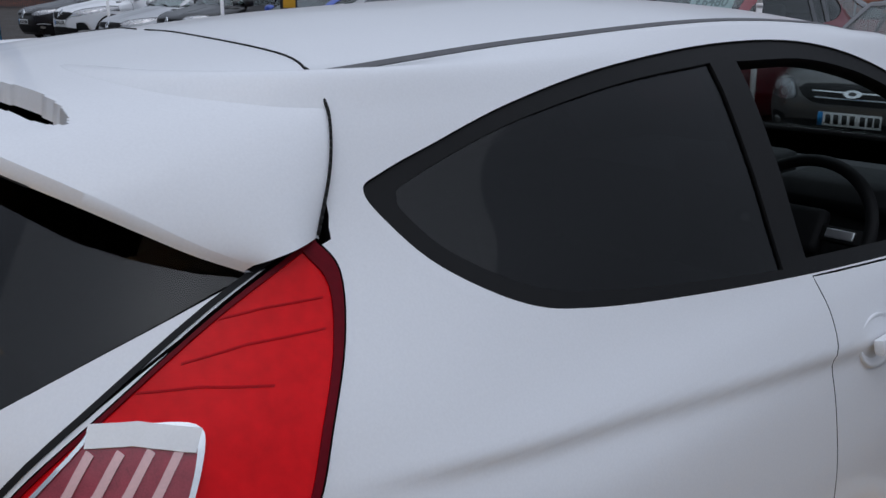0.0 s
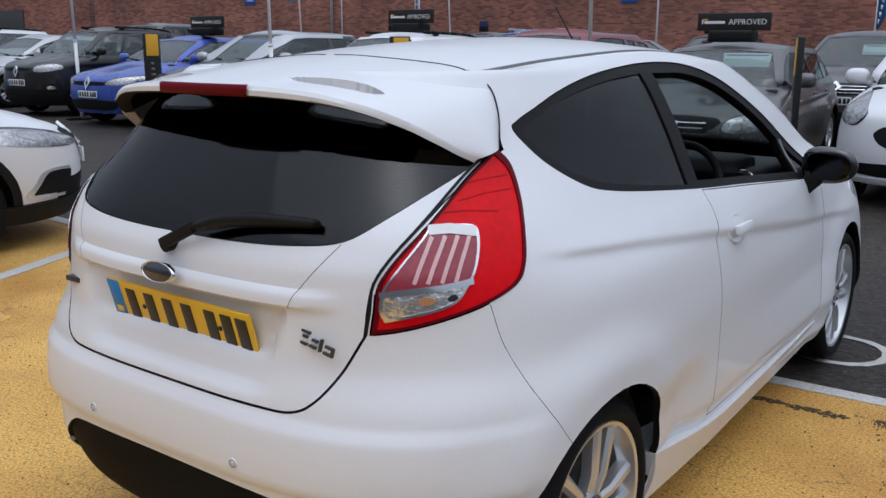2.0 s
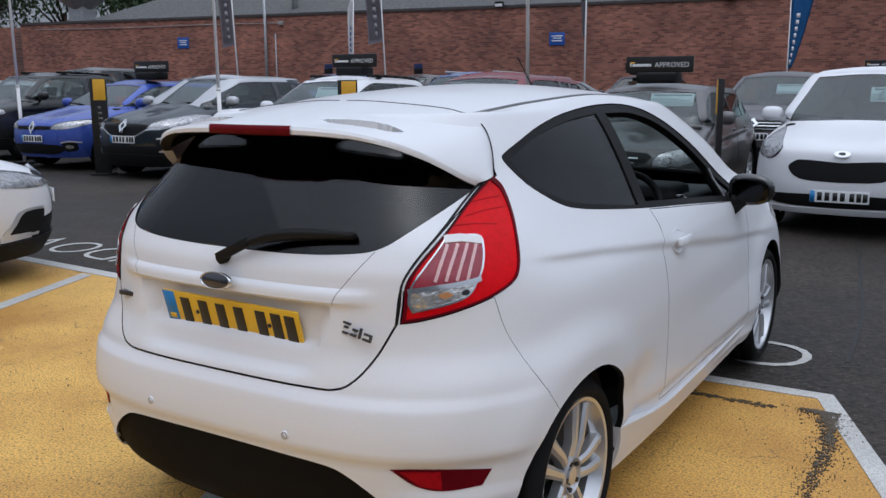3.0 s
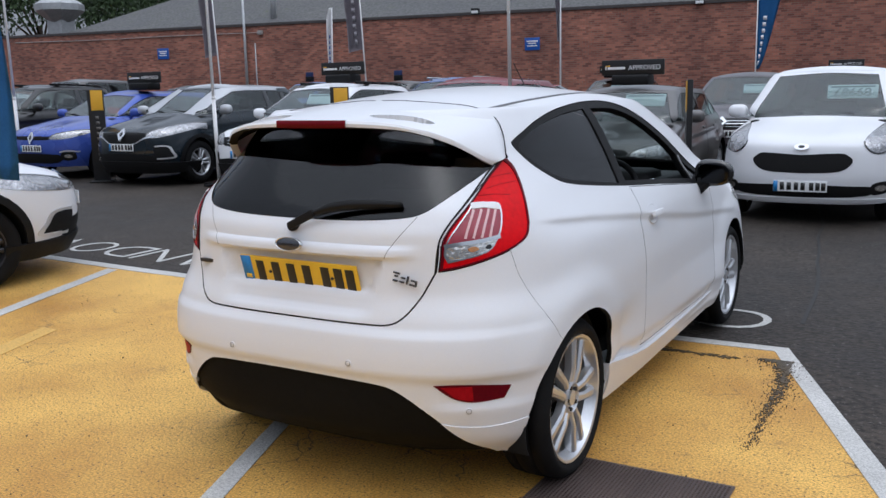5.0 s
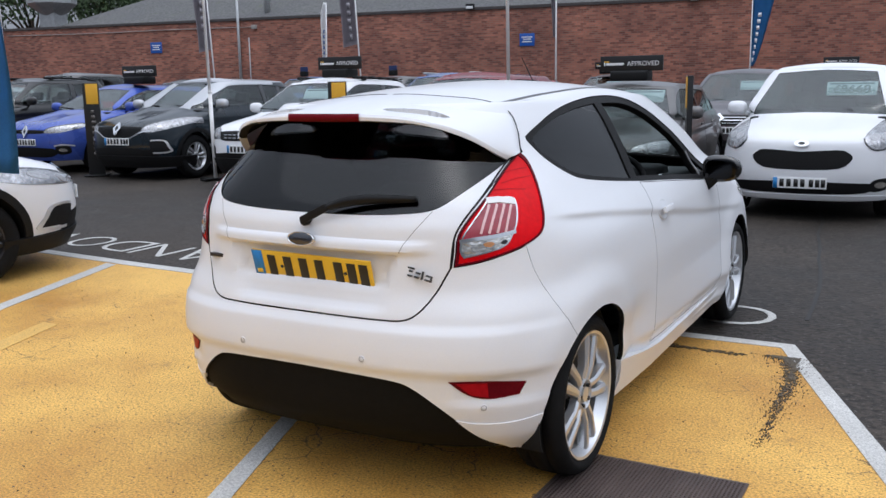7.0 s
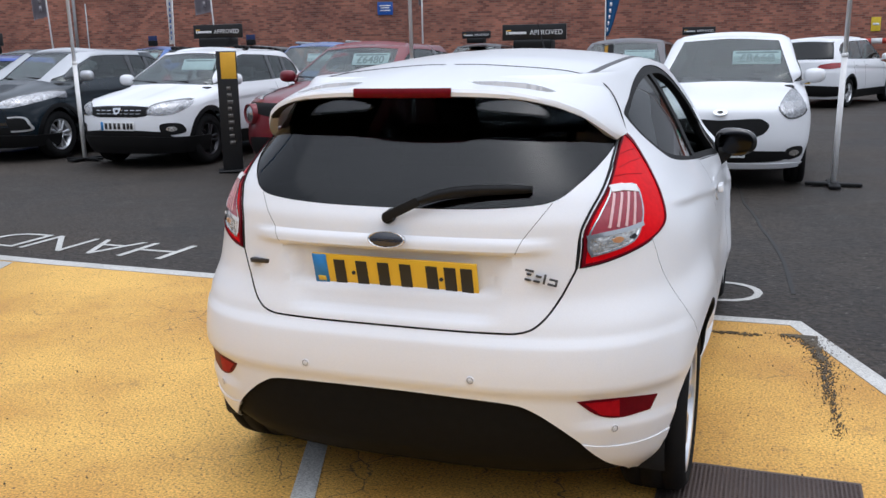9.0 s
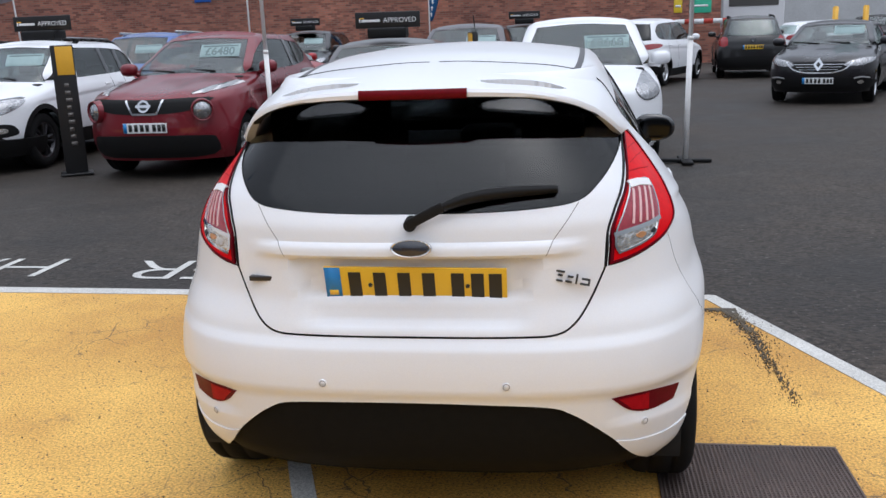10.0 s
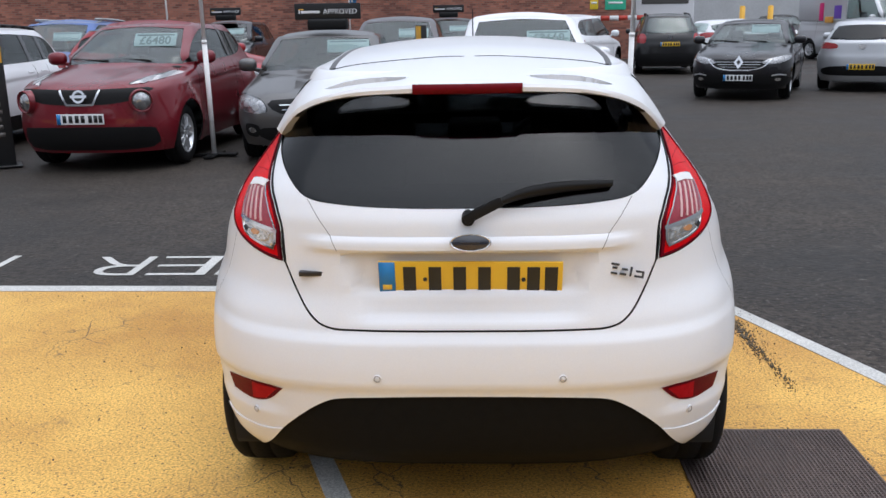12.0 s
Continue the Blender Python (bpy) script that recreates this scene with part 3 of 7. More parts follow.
def arch_liner(r, x0, x1):
    """The upper half of a wheel housing: a curved shell with its inner wall."""
    bm = bmesh.new()
    rows = []
    for a in np.linspace(radians(-24), radians(204), 31):
        c, s = math.cos(a), math.sin(a)
        rows.append([bm.verts.new((x, q * c, max(q * s, -0.12))) for x, q in ((x0, 0.0005), (x0, r), (x1, r), (x1, r - 0.006), (x0 + 0.006, r - 0.006), (x0 + 0.006, 0.0005))])
    for p, q in zip(rows, rows[1:]):
        for j in range(5):
            bm.faces.new((p[j], p[j + 1], q[j + 1], q[j]))
    bmesh.ops.recalc_face_normals(bm, faces=bm.faces)
    return bm


for s in (1, -1):
    for h in (HUB_R, HUB_F):
        w = wheel("wheel", r=0.304, rim=0.237, side=s, parent=fiesta)
        w.matrix_local = pose(s * (0.727 if h < 1 else 0.715), h, 0.304, 0, 0, 0 if s > 0 else 180)
        liner = part("wheel_arch_liner", arch_liner(0.352, -0.13, 0.050), DARK, fiesta)
        liner.matrix_local = pose(s * (0.725 if h < 1 else 0.705), h, HUB_Z + 0.004, 0, 0, 0 if s > 0 else 180)

body_tree = BVHTree.FromPolygons([tuple(v.co) for v in fiesta_raw.vertices], [tuple(p.vertices) for p in fiesta_raw.polygons])


def on_body(x, z):
    """The point of the rear body surface at that x and z, and its outward normal."""
    spot, normal, *_ = body_tree.ray_cast(Vector((x, -1.0, z)), Vector((0, 1, 0)))
    return spot, normal if normal.y < 0 else -normal


SENSOR_RING = material("grey_sensor_ring", (0.34, 0.34, 0.35), 0.6)
# tail lamps
MIRROR = material("mirror_glass", (0.02, 0.021, 0.023), 0.12, 1.0)
RED_LENS = material("red_lamp_plastic", (0.70, 0.0015, 0.006), 0.30, noise_scale=9, spread=0.16, coat=0.16, bump_scale=60)
RED_LENS.node_tree.nodes["Principled BSDF"].inputs["Specular IOR Level"].default_value = 0.06
RED_DARK = material("dark_red_lamp_edge", (0.12, 0.002, 0.008), 0.4, noise_scale=9, spread=0.2, coat=0.06)
REFLECTOR = material("reflector_plastic", (0.36, 0.004, 0.010), 0.45, noise_scale=60, spread=0.25, coat=0.12)
for m in (RED_DARK, REFLECTOR):
    m.node_tree.nodes["Principled BSDF"].inputs["Specular IOR Level"].default_value = 0.08
    m.node_tree.nodes["Principled BSDF"].inputs["Coat Weight"].default_value = 0.0
RED_RIB = material("deep_red_rib", (0.42, 0.003, 0.009), 0.4, noise_scale=9, spread=0.2)
RED_RIB.node_tree.nodes["Principled BSDF"].inputs["Specular IOR Level"].default_value = 0.06
ROSE_LENS = material("rose_lamp_plastic", (0.30, 0.030, 0.05), 0.25, noise_scale=60, spread=0.35, coat=0.5)
ROSE_BAR = material("pale_light_guide", (0.72, 0.45, 0.45), 0.2, noise_scale=30, spread=0.1, coat=1.0)
AMBER = material("amber_bulb", (0.50, 0.24, 0.10), 0.2, noise_scale=40, spread=0.3, coat=1.0)
SILVER = material("lamp_reflector", (0.78, 0.77, 0.74), 0.16, 0.9, noise_scale=22, spread=0.25, bump=0.003, bump_scale=55)


def strip(points, width):
    """A closed outline round an open line, of that width."""
    p = [Vector((a[0], a[1])) for a in points]
    left, right = [], []
    for i in range(len(p)):
        d = (p[min(i + 1, len(p) - 1)] - p[max(i - 1, 0)]).normalized()
        n = Vector((-d.y, d.x)) * width / 2
        left.append(p[i] + n)
        right.append(p[i] - n)
    return left + right[::-1]


def shrunk(outline, k):
    """The outline scaled about its middle."""
    c = sum((Vector((p[0], p[1])) for p in outline), Vector((0, 0))) / len(outline)
    return [c + (Vector((p[0], p[1])) - c) * k for p in outline]


for s, f in ((1, lambda b: b), (-1, mirrored)):
    lamp = part("tail_lamp", patch(fiesta_raw, f(lamp_cut(inset(lamp_out, 0.004))), 0.03, 0.001), RED_LENS, fiesta, "red tail lamp that wraps round the corner")
    ring = carved((f(lamp_cut(inset(lamp_out, 0.003))), "INTERSECT"), (f(lamp_cut(shrunk(lamp_out, 0.925))), "DIFFERENCE"))
    part("lamp_edge", skin(ring, 0.02, 0.004), RED_DARK, lamp, "dark red edge of the lens")
    inner_edge = [(0.470, 0.858), (0.479, 0.908), (0.489, 0.967), (0.535, 1.026), (0.604, 1.087), (0.697, 1.163), (0.786, 1.220)]
    part("lamp_seal", patch(fiesta_raw, f(lamp_cut(strip(curve(inner_edge, 4, False), 0.006))), 0.02, 0.0025), BLACK_TRIM, lamp, "black seal beside the tailgate")
    frame_ring = carved((f(lamp_cut(clear_out)), "INTERSECT"), (f(lamp_cut(shrunk(clear_out, 0.935))), "DIFFERENCE"))
    part("lamp_frame", skin(frame_ring, 0.01, 0.0075), CHROME, lamp, "bright frame round the clear lenses")
    split = [(0.500, 0.944), (0.56, 0.951), (0.63, 0.957), (0.694, 0.966)]
    top_brow = [(0.606, 1.066), (0.65, 1.067), (0.708, 1.058)]
    part("lamp_divider", patch(fiesta_raw, f(lamp_cut(strip(split, 0.012))), 0.008, 0.0078), CHROME, lamp)
    part("lamp_brow", patch(fiesta_raw, f(lamp_cut(strip(top_brow, 0.018))), 0.008, 0.0082), PRINT_WHITE, lamp)
    cut_low = [(0.3, 0.7), (0.9, 0.7), (0.9, 0.975), (0.694, 0.964), (0.63, 0.955), (0.56, 0.949), (0.3, 0.925)]
    upper = carved((f(lamp_cut(inset(clear_out, 0.004))), "INTERSECT"), (f(lamp_cut(cut_low)), "DIFFERENCE"))
    part("light_guide_panel", skin(upper, 0.01, 0.005), ROSE_LENS, lamp, "rose coloured light panel")
    lower = carved((f(lamp_cut(inset(clear_out, 0.004))), "INTERSECT"), (f(lamp_cut(cut_low)), "INTERSECT"))
    part("reversing_lamp", skin(lower, 0.01, 0.005), SILVER, lamp, "clear reversing lamp chamber")
    for a, b in ((0.570, 0.612), (0.598, 0.640), (0.627, 0.667), (0.656, 0.693)):
        line = [(a + (b - a) * i / 4, 0.966 + 0.088 * (i / 4) ** 0.9) for i in range(5)]
        part("light_bar", patch(fiesta_raw, f(lamp_cut(strip(line, 0.0085))), 0.005, 0.0072), ROSE_BAR, lamp, "pale light bar")
    blob = curve([(0.578, 0.935), (0.600, 0.940), (0.614, 0.932), (0.598, 0.923), (0.582, 0.926)], 4)
    part("indicator_bulb", patch(fiesta_raw, f(lamp_cut(blob)), 0.006, 0.008), AMBER, lamp)
    glint = curve([(0.640, 0.938), (0.652, 0.943), (0.660, 0.936), (0.650, 0.929), (0.640, 0.931)], 4)
    part("bulb_holder", patch(fiesta_raw, f(lamp_cut(glint)), 0.006, 0.008), ALLOY_DARK, lamp)
    for pts in ([(0.700, 1.150), (0.75, 1.156), (0.806, 1.158)], [(0.68, 1.118), (0.74, 1.128), (0.812, 1.131)], [(0.642, 1.098), (0.70, 1.099), (0.77, 1.092)]):
        part("lens_rib", patch(fiesta_raw, f(lamp_cut(strip(pts, 0.0018))), 0.003, 0.0020), RED_RIB, lamp)
    refl = curve([(0.552, 0.489), (0.552, 0.489), (0.66, 0.488), (0.756, 0.474), (0.756, 0.474), (0.738, 0.431), (0.738, 0.431), (0.66, 0.424), (0.60, 0.442)], 4)
    reflector = part("rear_reflector", patch(fiesta_raw, f(prism(refl, "y", -0.4, 0.36)), 0.012, 0.002), RED_DARK, fiesta, "dark red bumper reflector")
    inner = [(0.572, 0.482), (0.660, 0.482), (0.660, 0.430), (0.612, 0.441)]
    part("reflector_lens", patch(fiesta_raw, f(prism(inner, "y", -0.4, 0.36)), 0.004, 0.004), REFLECTOR, reflector)
    # parking sensors
    for x, z in ((0.262, 0.548), (0.650, 0.396)):
        spot, away = on_body(s * x, z)
        bm = bmesh.new()
        lathe(bm, [(-0.008, 0.012), (0.003, 0.012), (0.0035, 0.0085), (0.001, 0.0082), (0.001, 0.0072), (0.003, 0.0068), (0.003, 0.0001)], 20, "z")
        sensor = part("parking_sensor", bm, WHITE, fiesta)
        sensor.matrix_local = Matrix.Translation(spot) @ away.to_track_quat("Z", "Y").to_matrix().to_4x4()
        bm = bmesh.new()
        lathe(bm, [(-0.002, 0.0105), (0.0038, 0.0100), (0.0038, 0.0078), (-0.002, 0.0074)], 20, "z")
        part("sensor_ring", bm, SENSOR_RING, sensor, "grey ring round the sensor")
    # creases beside the number plate: their shade painted as thin grey strips
    crease = [(s * a, b) for a, b in ((0.462, 1.040), (0.43, 0.995), (0.392, 0.945), (0.378, 0.915), (0.372, 0.903))]
    part("panel_seam", patch(fiesta_raw, prism(strip(crease, 0.0022), "y", -0.4, 0.5), 0.003, 0.0004), material("painted_shade_grey", (0.24, 0.24, 0.24), 0.8), fiesta)
    # lower corner of the bumper
    flap = curve([(0.565, 0.350), (0.565, 0.350), (0.62, 0.337), (0.70, 0.333), (0.79, 0.345), (0.84, 0.36), (0.84, 0.36), (0.84, 0.19), (0.84, 0.19), (0.70, 0.19), (0.70, 0.19), (0.66, 0.238), (0.61, 0.292)], 4)
    part("bumper_corner", skin(carved((f(prism(flap, "y", -0.4, 0.40)), "INTERSECT"), (f(arch_cut()), "DIFFERENCE")), 0.012, 0.004), WHITE, fiesta)
    # sill skirt
    sk = curve([(0.990, 0.345), (0.990, 0.345), (1.000, 0.180), (1.000, 0.180), (1.08, 0.172), (2.0, 0.185), (2.785, 0.20), (2.785, 0.20), (2.79, 0.31), (2.79, 0.31), (2.2, 0.295), (1.6, 0.290), (1.35, 0.300), (1.12, 0.328)], 4)
    bm = prism(sk, "x", 0.70, 0.836)
    for v in bm.verts:
        if v.co.x > 0.8:
            v.co.x += -0.045 * (max(0, 0.30 - v.co.z) / 0.13) ** 1.5 + 0.008 - 0.014 * max(0, 1.5 - v.co.y) / 0.5 - 0.02 * max(0, v.co.y - 1.2) / 1.6
    if s < 0:
        bm = mirrored(bm)
    sharp(part("side_skirt", bm, WHITE, fiesta, "white side skirt"), 30)
    # door handle
    bm = bmesh.new()
    box(bm, -0.010, 0.010, -0.075, 0.055, -0.014, 0.014, bevel=0.007)
    handle = sharp(part("door_handle", bm, WHITE, fiesta, "body-coloured door handle"), 40)
    handle.matrix_local = pose(s * 0.848, 1.565, 0.893, 0, s * -14, 0)
    bm = bmesh.new()
    lathe(bm, [(-0.02, 0.060), (0.001, 0.058), (-0.002, 0.050), (-0.010, 0.03), (-0.013, 0.001)], 28)
    cup = part("handle_recess", bm, WHITE, fiesta)
    cup.matrix_local = pose(s * 0.829, 1.535, 0.891, 0, s * -14, 0 if s > 0 else 180) @ Matrix.Diagonal((1, 1.25, 0.80, 1))
    # door mirror
    bm = bmesh.new()
    bmesh.ops.create_uvsphere(bm, u_segments=28, v_segments=18, radius=1)
    for v in bm.verts:
        x, y, z = v.co
        v.co = Vector((0.102 * math.copysign(abs(x) ** 0.8, x), 0.085 * y if y > 0 else 0.030 * y, 0.071 * math.copysign(abs(z) ** 0.75, z) * (1 - 0.14 * s * x)))
    mirror = part("door_mirror", bm, BLACK_GLOSS, fiesta, "gloss black door mirror")
    mirror.matrix_local = pose(s * 0.866, 2.47, 0.988, 0, 0, 0)
    bm = bmesh.new()
    bmesh.ops.create_uvsphere(bm, u_segments=24, v_segments=10, radius=1)
    for v in bm.verts:
        x, y, z = v.co
        v.co = Vector((0.084 * math.copysign(abs(x) ** 0.8, x), 0.006 * y - 0.026, 0.056 * math.copysign(abs(z) ** 0.75, z)))
    part("mirror_glass", bm, MIRROR, mirror, "mirror glass")
    bm = prism(curve([(2.44, 0.965), (2.44, 0.965), (2.53, 0.965), (2.53, 0.965), (2.475, 0.865), (2.455, 0.865)], 3), "x", 0.785, 0.850)
    for v in bm.verts:
        if v.co.x > 0.83:
            v.co.z = v.co.z * 0.35 + 0.955 * 0.65
    part("mirror_foot", mirrored(bm) if s < 0 else bm, BLACK_TRIM, fiesta)
    # roof ditch strips
    ditch = [(s * x, y) for x, y in ((0.455, 0.635), (0.464, 0.72), (0.474, 0.90), (0.481, 1.2), (0.482, 1.6), (0.472, 1.95), (0.46, 2.10))]
    part("roof_strip", patch(fiesta_raw, prism(strip(curve(ditch, 4, False), 0.020), "z", 1.2, 1.6), 0.006, 0.0015), material("roof_ditch_rubber", (0.10, 0.10, 0.105), 0.7, noise_scale=30), fiesta, "grey rubber strip along the roof")
    # front lamp
    fl = curve([(0.52, 0.70), (0.60, 0.80), (0.76, 0.84), (0.80, 0.74), (0.70, 0.67)], 4)
    part("headlamp", patch(fiesta_raw, f(prism(fl, "y", 3.0, 4.2)), 0.01, 0.003), SILVER, fiesta, "clear headlamp")
    st = [(2.392, 1.085), (2.402, 0.962)]
    part("quarterlight_post", patch(fiesta_raw, f(side_cut(strip(st, 0.016))), 0.012, -0.001), material("satin_grey_post", (0.35, 0.35, 0.36), 0.4, 0.5), fiesta)

# spoiler
SEAM = [(0, 0.612, 1.413), (0.12, 0.622, 1.411), (0.35, 0.640, 1.393), (0.455, 0.618, 1.374), (0.505, 0.600, 1.352), (0.538, 0.587, 1.325), (0.570, 0.562, 1.275), (0.598, 0.524, 1.212)]
LIP = [(0, 0.180, 1.340), (0.15, 0.184, 1.340), (0.32, 0.205, 1.331), (0.43, 0.245, 1.308), (0.505, 0.300, 1.275), (0.545, 0.350, 1.243), (0.572, 0.395, 1.215), (0.592, 0.440, 1.192)]
a_line, b_line = [curve(p, 14, False) for p in (SEAM, LIP)]
bm = bmesh.new()
rows, quarter = [], 160
full = [(Vector((-a.x, a.y, a.z)), Vector((-b.x, b.y, b.z)), i / (len(a_line) - 1)) for i, (a, b) in reversed(list(enumerate(zip(a_line, b_line))))][:-1] + [(a, b, i / (len(a_line) - 1)) for i, (a, b) in enumerate(zip(a_line, b_line))]


def slot_depth(x, y):
    """How far a point of the spoiler lies inside one of its two air slots; below 0 outside."""
    u = (abs(x) - 0.300) / 0.125
    return 0.024 * max(0.0, 1 - u * u) ** 0.5 - abs(y - 0.312 - 0.14 * (abs(x) - 0.3))


for a, b, q in full:
    sx = math.copysign(1, a.x) if a.x else 0
    mid = (a + b) / 2 + Vector((sx * 0.030 * q ** 2, 0.0, 0.016 - 0.010 * q))
    top = b + Vector((sx * 0.004 * q, 0.004, 0.013 * (1 - 0.75 * q)))
    row = []
    for i in range(quarter + 1):
        t = i / quarter
        p = a * (1 - t) ** 2 + mid * 2 * t * (1 - t) + top * t * t
        # the blade behind each slot lies lower than the panel before it
        drop = float(bell(np.array(abs(p.x)), 0.22, 0.38, 0.06)) * min(1.0, max(0.0, (0.335 + 0.14 * (abs(p.x) - 0.3) - p.y) / 0.03)) * max(0.0, 1 - (0.335 - p.y) / 0.13)
        row.append(p + Vector((sx * 0.003 * q, 0, 0.003 - 0.008 * drop)))
    row += [b + Vector((0, -0.003, 0.006 * (1 - q))), b + Vector((0, -0.002, -0.008 * (1 - 0.8 * q))), b + Vector((0, 0.006, -0.013 * (1 - 0.8 * q))),
            b + Vector((-sx * 0.02 * q, 0.055 * (1 - 0.7 * q), -0.008 + 0.006 * (1 - q)))]
    rows.append([bm.verts.new(p) for p in row])
lining = {}
for k, (p, q) in enumerate(zip(rows, rows[1:])):
    for j in range(len(p) - 1):
        c = (p[j].co + q[j + 1].co) / 2
        if j < quarter and slot_depth(c.x, c.y) > 0:
            continue
        # dark underside reaches out to 0.52, painting in the shade on its white ends
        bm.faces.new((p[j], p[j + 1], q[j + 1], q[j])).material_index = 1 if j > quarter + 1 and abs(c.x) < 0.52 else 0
bm.normal_update()
if sum(f.normal.z for f in bm.faces) < 0:
    bmesh.ops.reverse_faces(bm, faces=bm.faces)
    bm.normal_update()
# walls of the slots, and the dark inner side of the shell
rim_edges = [e for e in bm.edges if len(e.link_faces) == 1 and slot_depth(*((e.verts[0].co + e.verts[1].co) / 2).xy) > -0.006 and abs(e.verts[0].co.x) < 0.44]
low = {}
for e in rim_edges:
    for v in e.verts:
        if v not in low:
            low[v] = bm.verts.new(v.co + Vector((0, -0.004, -0.024)))
for e in rim_edges:
    a, b = e.verts
    bm.faces.new((a, b, low[b], low[a]))
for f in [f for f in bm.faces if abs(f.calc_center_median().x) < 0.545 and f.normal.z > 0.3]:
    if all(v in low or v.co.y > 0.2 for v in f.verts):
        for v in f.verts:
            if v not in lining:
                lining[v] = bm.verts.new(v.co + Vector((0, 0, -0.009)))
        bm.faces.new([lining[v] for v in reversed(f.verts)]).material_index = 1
for e in bm.edges:
    e.smooth = len(e.link_faces) == 2 and e.calc_face_angle(0) < radians(38)
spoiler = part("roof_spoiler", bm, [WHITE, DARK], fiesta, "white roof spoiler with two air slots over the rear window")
for sx in (1, -1):
    bm = bmesh.new()
    gap = [Vector((sx * (p.x + 0.0045 * min(1, p.x / 0.4)), p.y + 0.001, max(p.z + 0.003, fiesta_roof(p.x, p.y) + 0.001 if p.x < 0.44 else p.z + 0.0055))) for p in a_line[::2]]
    gap = [g for g in gap if abs(g.x) > 0.004]
    for p, q in zip(gap, gap[1:]):
        rod(bm, p, q, 0.0020, n=6)
    part("spoiler_gap", bm, DARK, spoiler)
BRAKE_RED = material("brake_light_plastic", (0.13, 0.003, 0.008), 0.4, noise_scale=60, spread=0.25, coat=0.05)
BRAKE_RED.node_tree.nodes["Principled BSDF"].inputs["Specular IOR Level"].default_value = 0.08
bm = bmesh.new()
pr = []
for i in range(13):
    x = -0.155 + 0.31 * i / 12
    y = 0.176 + 0.25 * x * x
    e = 0.001 * (1 - (2 * i / 12 - 1) ** 8)
    pr.append([bm.verts.new(v) for v in ((x, y, 1.357), (x, y - 0.005 - e, 1.353), (x, y - 0.006 - e, 1.335), (x, y + 0.002, 1.329))])
for p, q in zip(pr, pr[1:]):
    for j in range(3):
        bm.faces.new((p[j], p[j + 1], q[j + 1], q[j]))
bmesh.ops.recalc_face_normals(bm, faces=bm.faces)
part("high_brake_light", bm, BRAKE_RED, spoiler, "dark red high brake light")
# number plate with the characters as plain bars
plate = part("number_plate", boxes((-0.260, 0.260, -0.004, 0.004, -0.0555, 0.0555), bevel=0.002), PLATE_Y, fiesta, "yellow rear number plate with a blue band")
plate.matrix_local = pose(0.004, 0.072, 0.820, 15, 0.5, 0)
part("blue_band", boxes((-0.259, -0.213, -0.0055, 0, -0.0545, 0.0545)), PLATE_BLUE, plate)
part("band_mark", boxes((-0.249, -0.223, -0.0062, 0, -0.034, -0.018)), PLATE_Y, plate)
for x in (-0.172, -0.100, -0.030, 0.040, 0.122, 0.178, 0.228):
    part("character_bar", boxes((x - 0.018, x + 0.018, -0.0062, 0, -0.038, 0.040), bevel=0.001), INK, plate)
for x in (-0.128, 0.150):
    bm = bmesh.new()
    rod(bm, (x, -0.0075, 0.0), (x, 0, 0.0), 0.006)
    part("plate_screw", bm, INK, plate)
part("plate_holder", boxes((-0.205, 0.195, -0.009, 0.004, -0.074, -0.0555), bevel=0.002), BLACK_TRIM, plate, "black plate holder strip")
part("holder_print", boxes((-0.07, 0.07, -0.0102, 0, -0.067, -0.061)), material("grey_print", (0.4, 0.4, 0.4), 0.5), plate)

# oval badge, script, small badge
bm = bmesh.new()
lathe(bm, [(-0.006, 0.0585), (0.006, 0.0575), (0.0075, 0.054), (0.005, 0.0515)], 40, "z")
badge = part("oval_badge", bm, CHROME, fiesta, "chrome-rimmed dark oval badge")
badge.matrix_local = pose(0.006, 0.020, 0.937, 78, 0, 0) @ Matrix.Diagonal((1, 0.42, 1, 1))
bm = bmesh.new()
lathe(bm, [(0.004, 0.0525), (0.007, 0.04), (0.008, 0.0001)], 40, "z")
part("badge_field", bm, material("badge_enamel", (0.016, 0.018, 0.028), 0.25, noise_scale=30, coat=1.0), badge)
part("badge_mark", boxes((-0.026, 0.026, -0.007, 0.007, 0.007, 0.0088), bevel=0.0006), ALLOY_DARK, badge)
SCRIPT_DARK = material("dark_script_chrome", (0.035, 0.035, 0.038), 0.3, noise_scale=30, spread=0.3, coat=0.2)
script = new("model_script")
script.parent = fiesta
script.matrix_local = pose(0.426, 0.080, 0.841, 84, 0, 10) @ Matrix(((1.15, 0.40, 0, 0), (0, 0.95, 0, 0), (0, 0, 1, 0), (0, 0, 0, 1)))
for x0, x1, z0, z1 in ((-0.068, -0.004, 0.011, 0.015), (-0.060, -0.053, -0.016, 0.012), (-0.050, -0.036, -0.002, 0.002), (-0.034, -0.029, -0.014, 0.003), (-0.022, -0.006, -0.014, -0.010), (-0.020, -0.008, 0.001, 0.005), (0.000, 0.016, -0.013, -0.009), (0.004, 0.018, 0.001, 0.005), (0.024, 0.029, -0.013, 0.012), (0.036, 0.054, -0.013, -0.009), (0.038, 0.058, 0.001, 0.005), (0.054, 0.059, -0.013, 0.004)):
    part("script_bar", boxes((x0, x1, z0 - 0.001, z1 + 0.001, -0.004, 0.004), bevel=0.001), SCRIPT_DARK, script)
part("engine_badge", boxes((-0.488, -0.400, 0.082, 0.104, 0.826, 0.840), bevel=0.002), ALLOY_DARK, fiesta, "small dark badge")

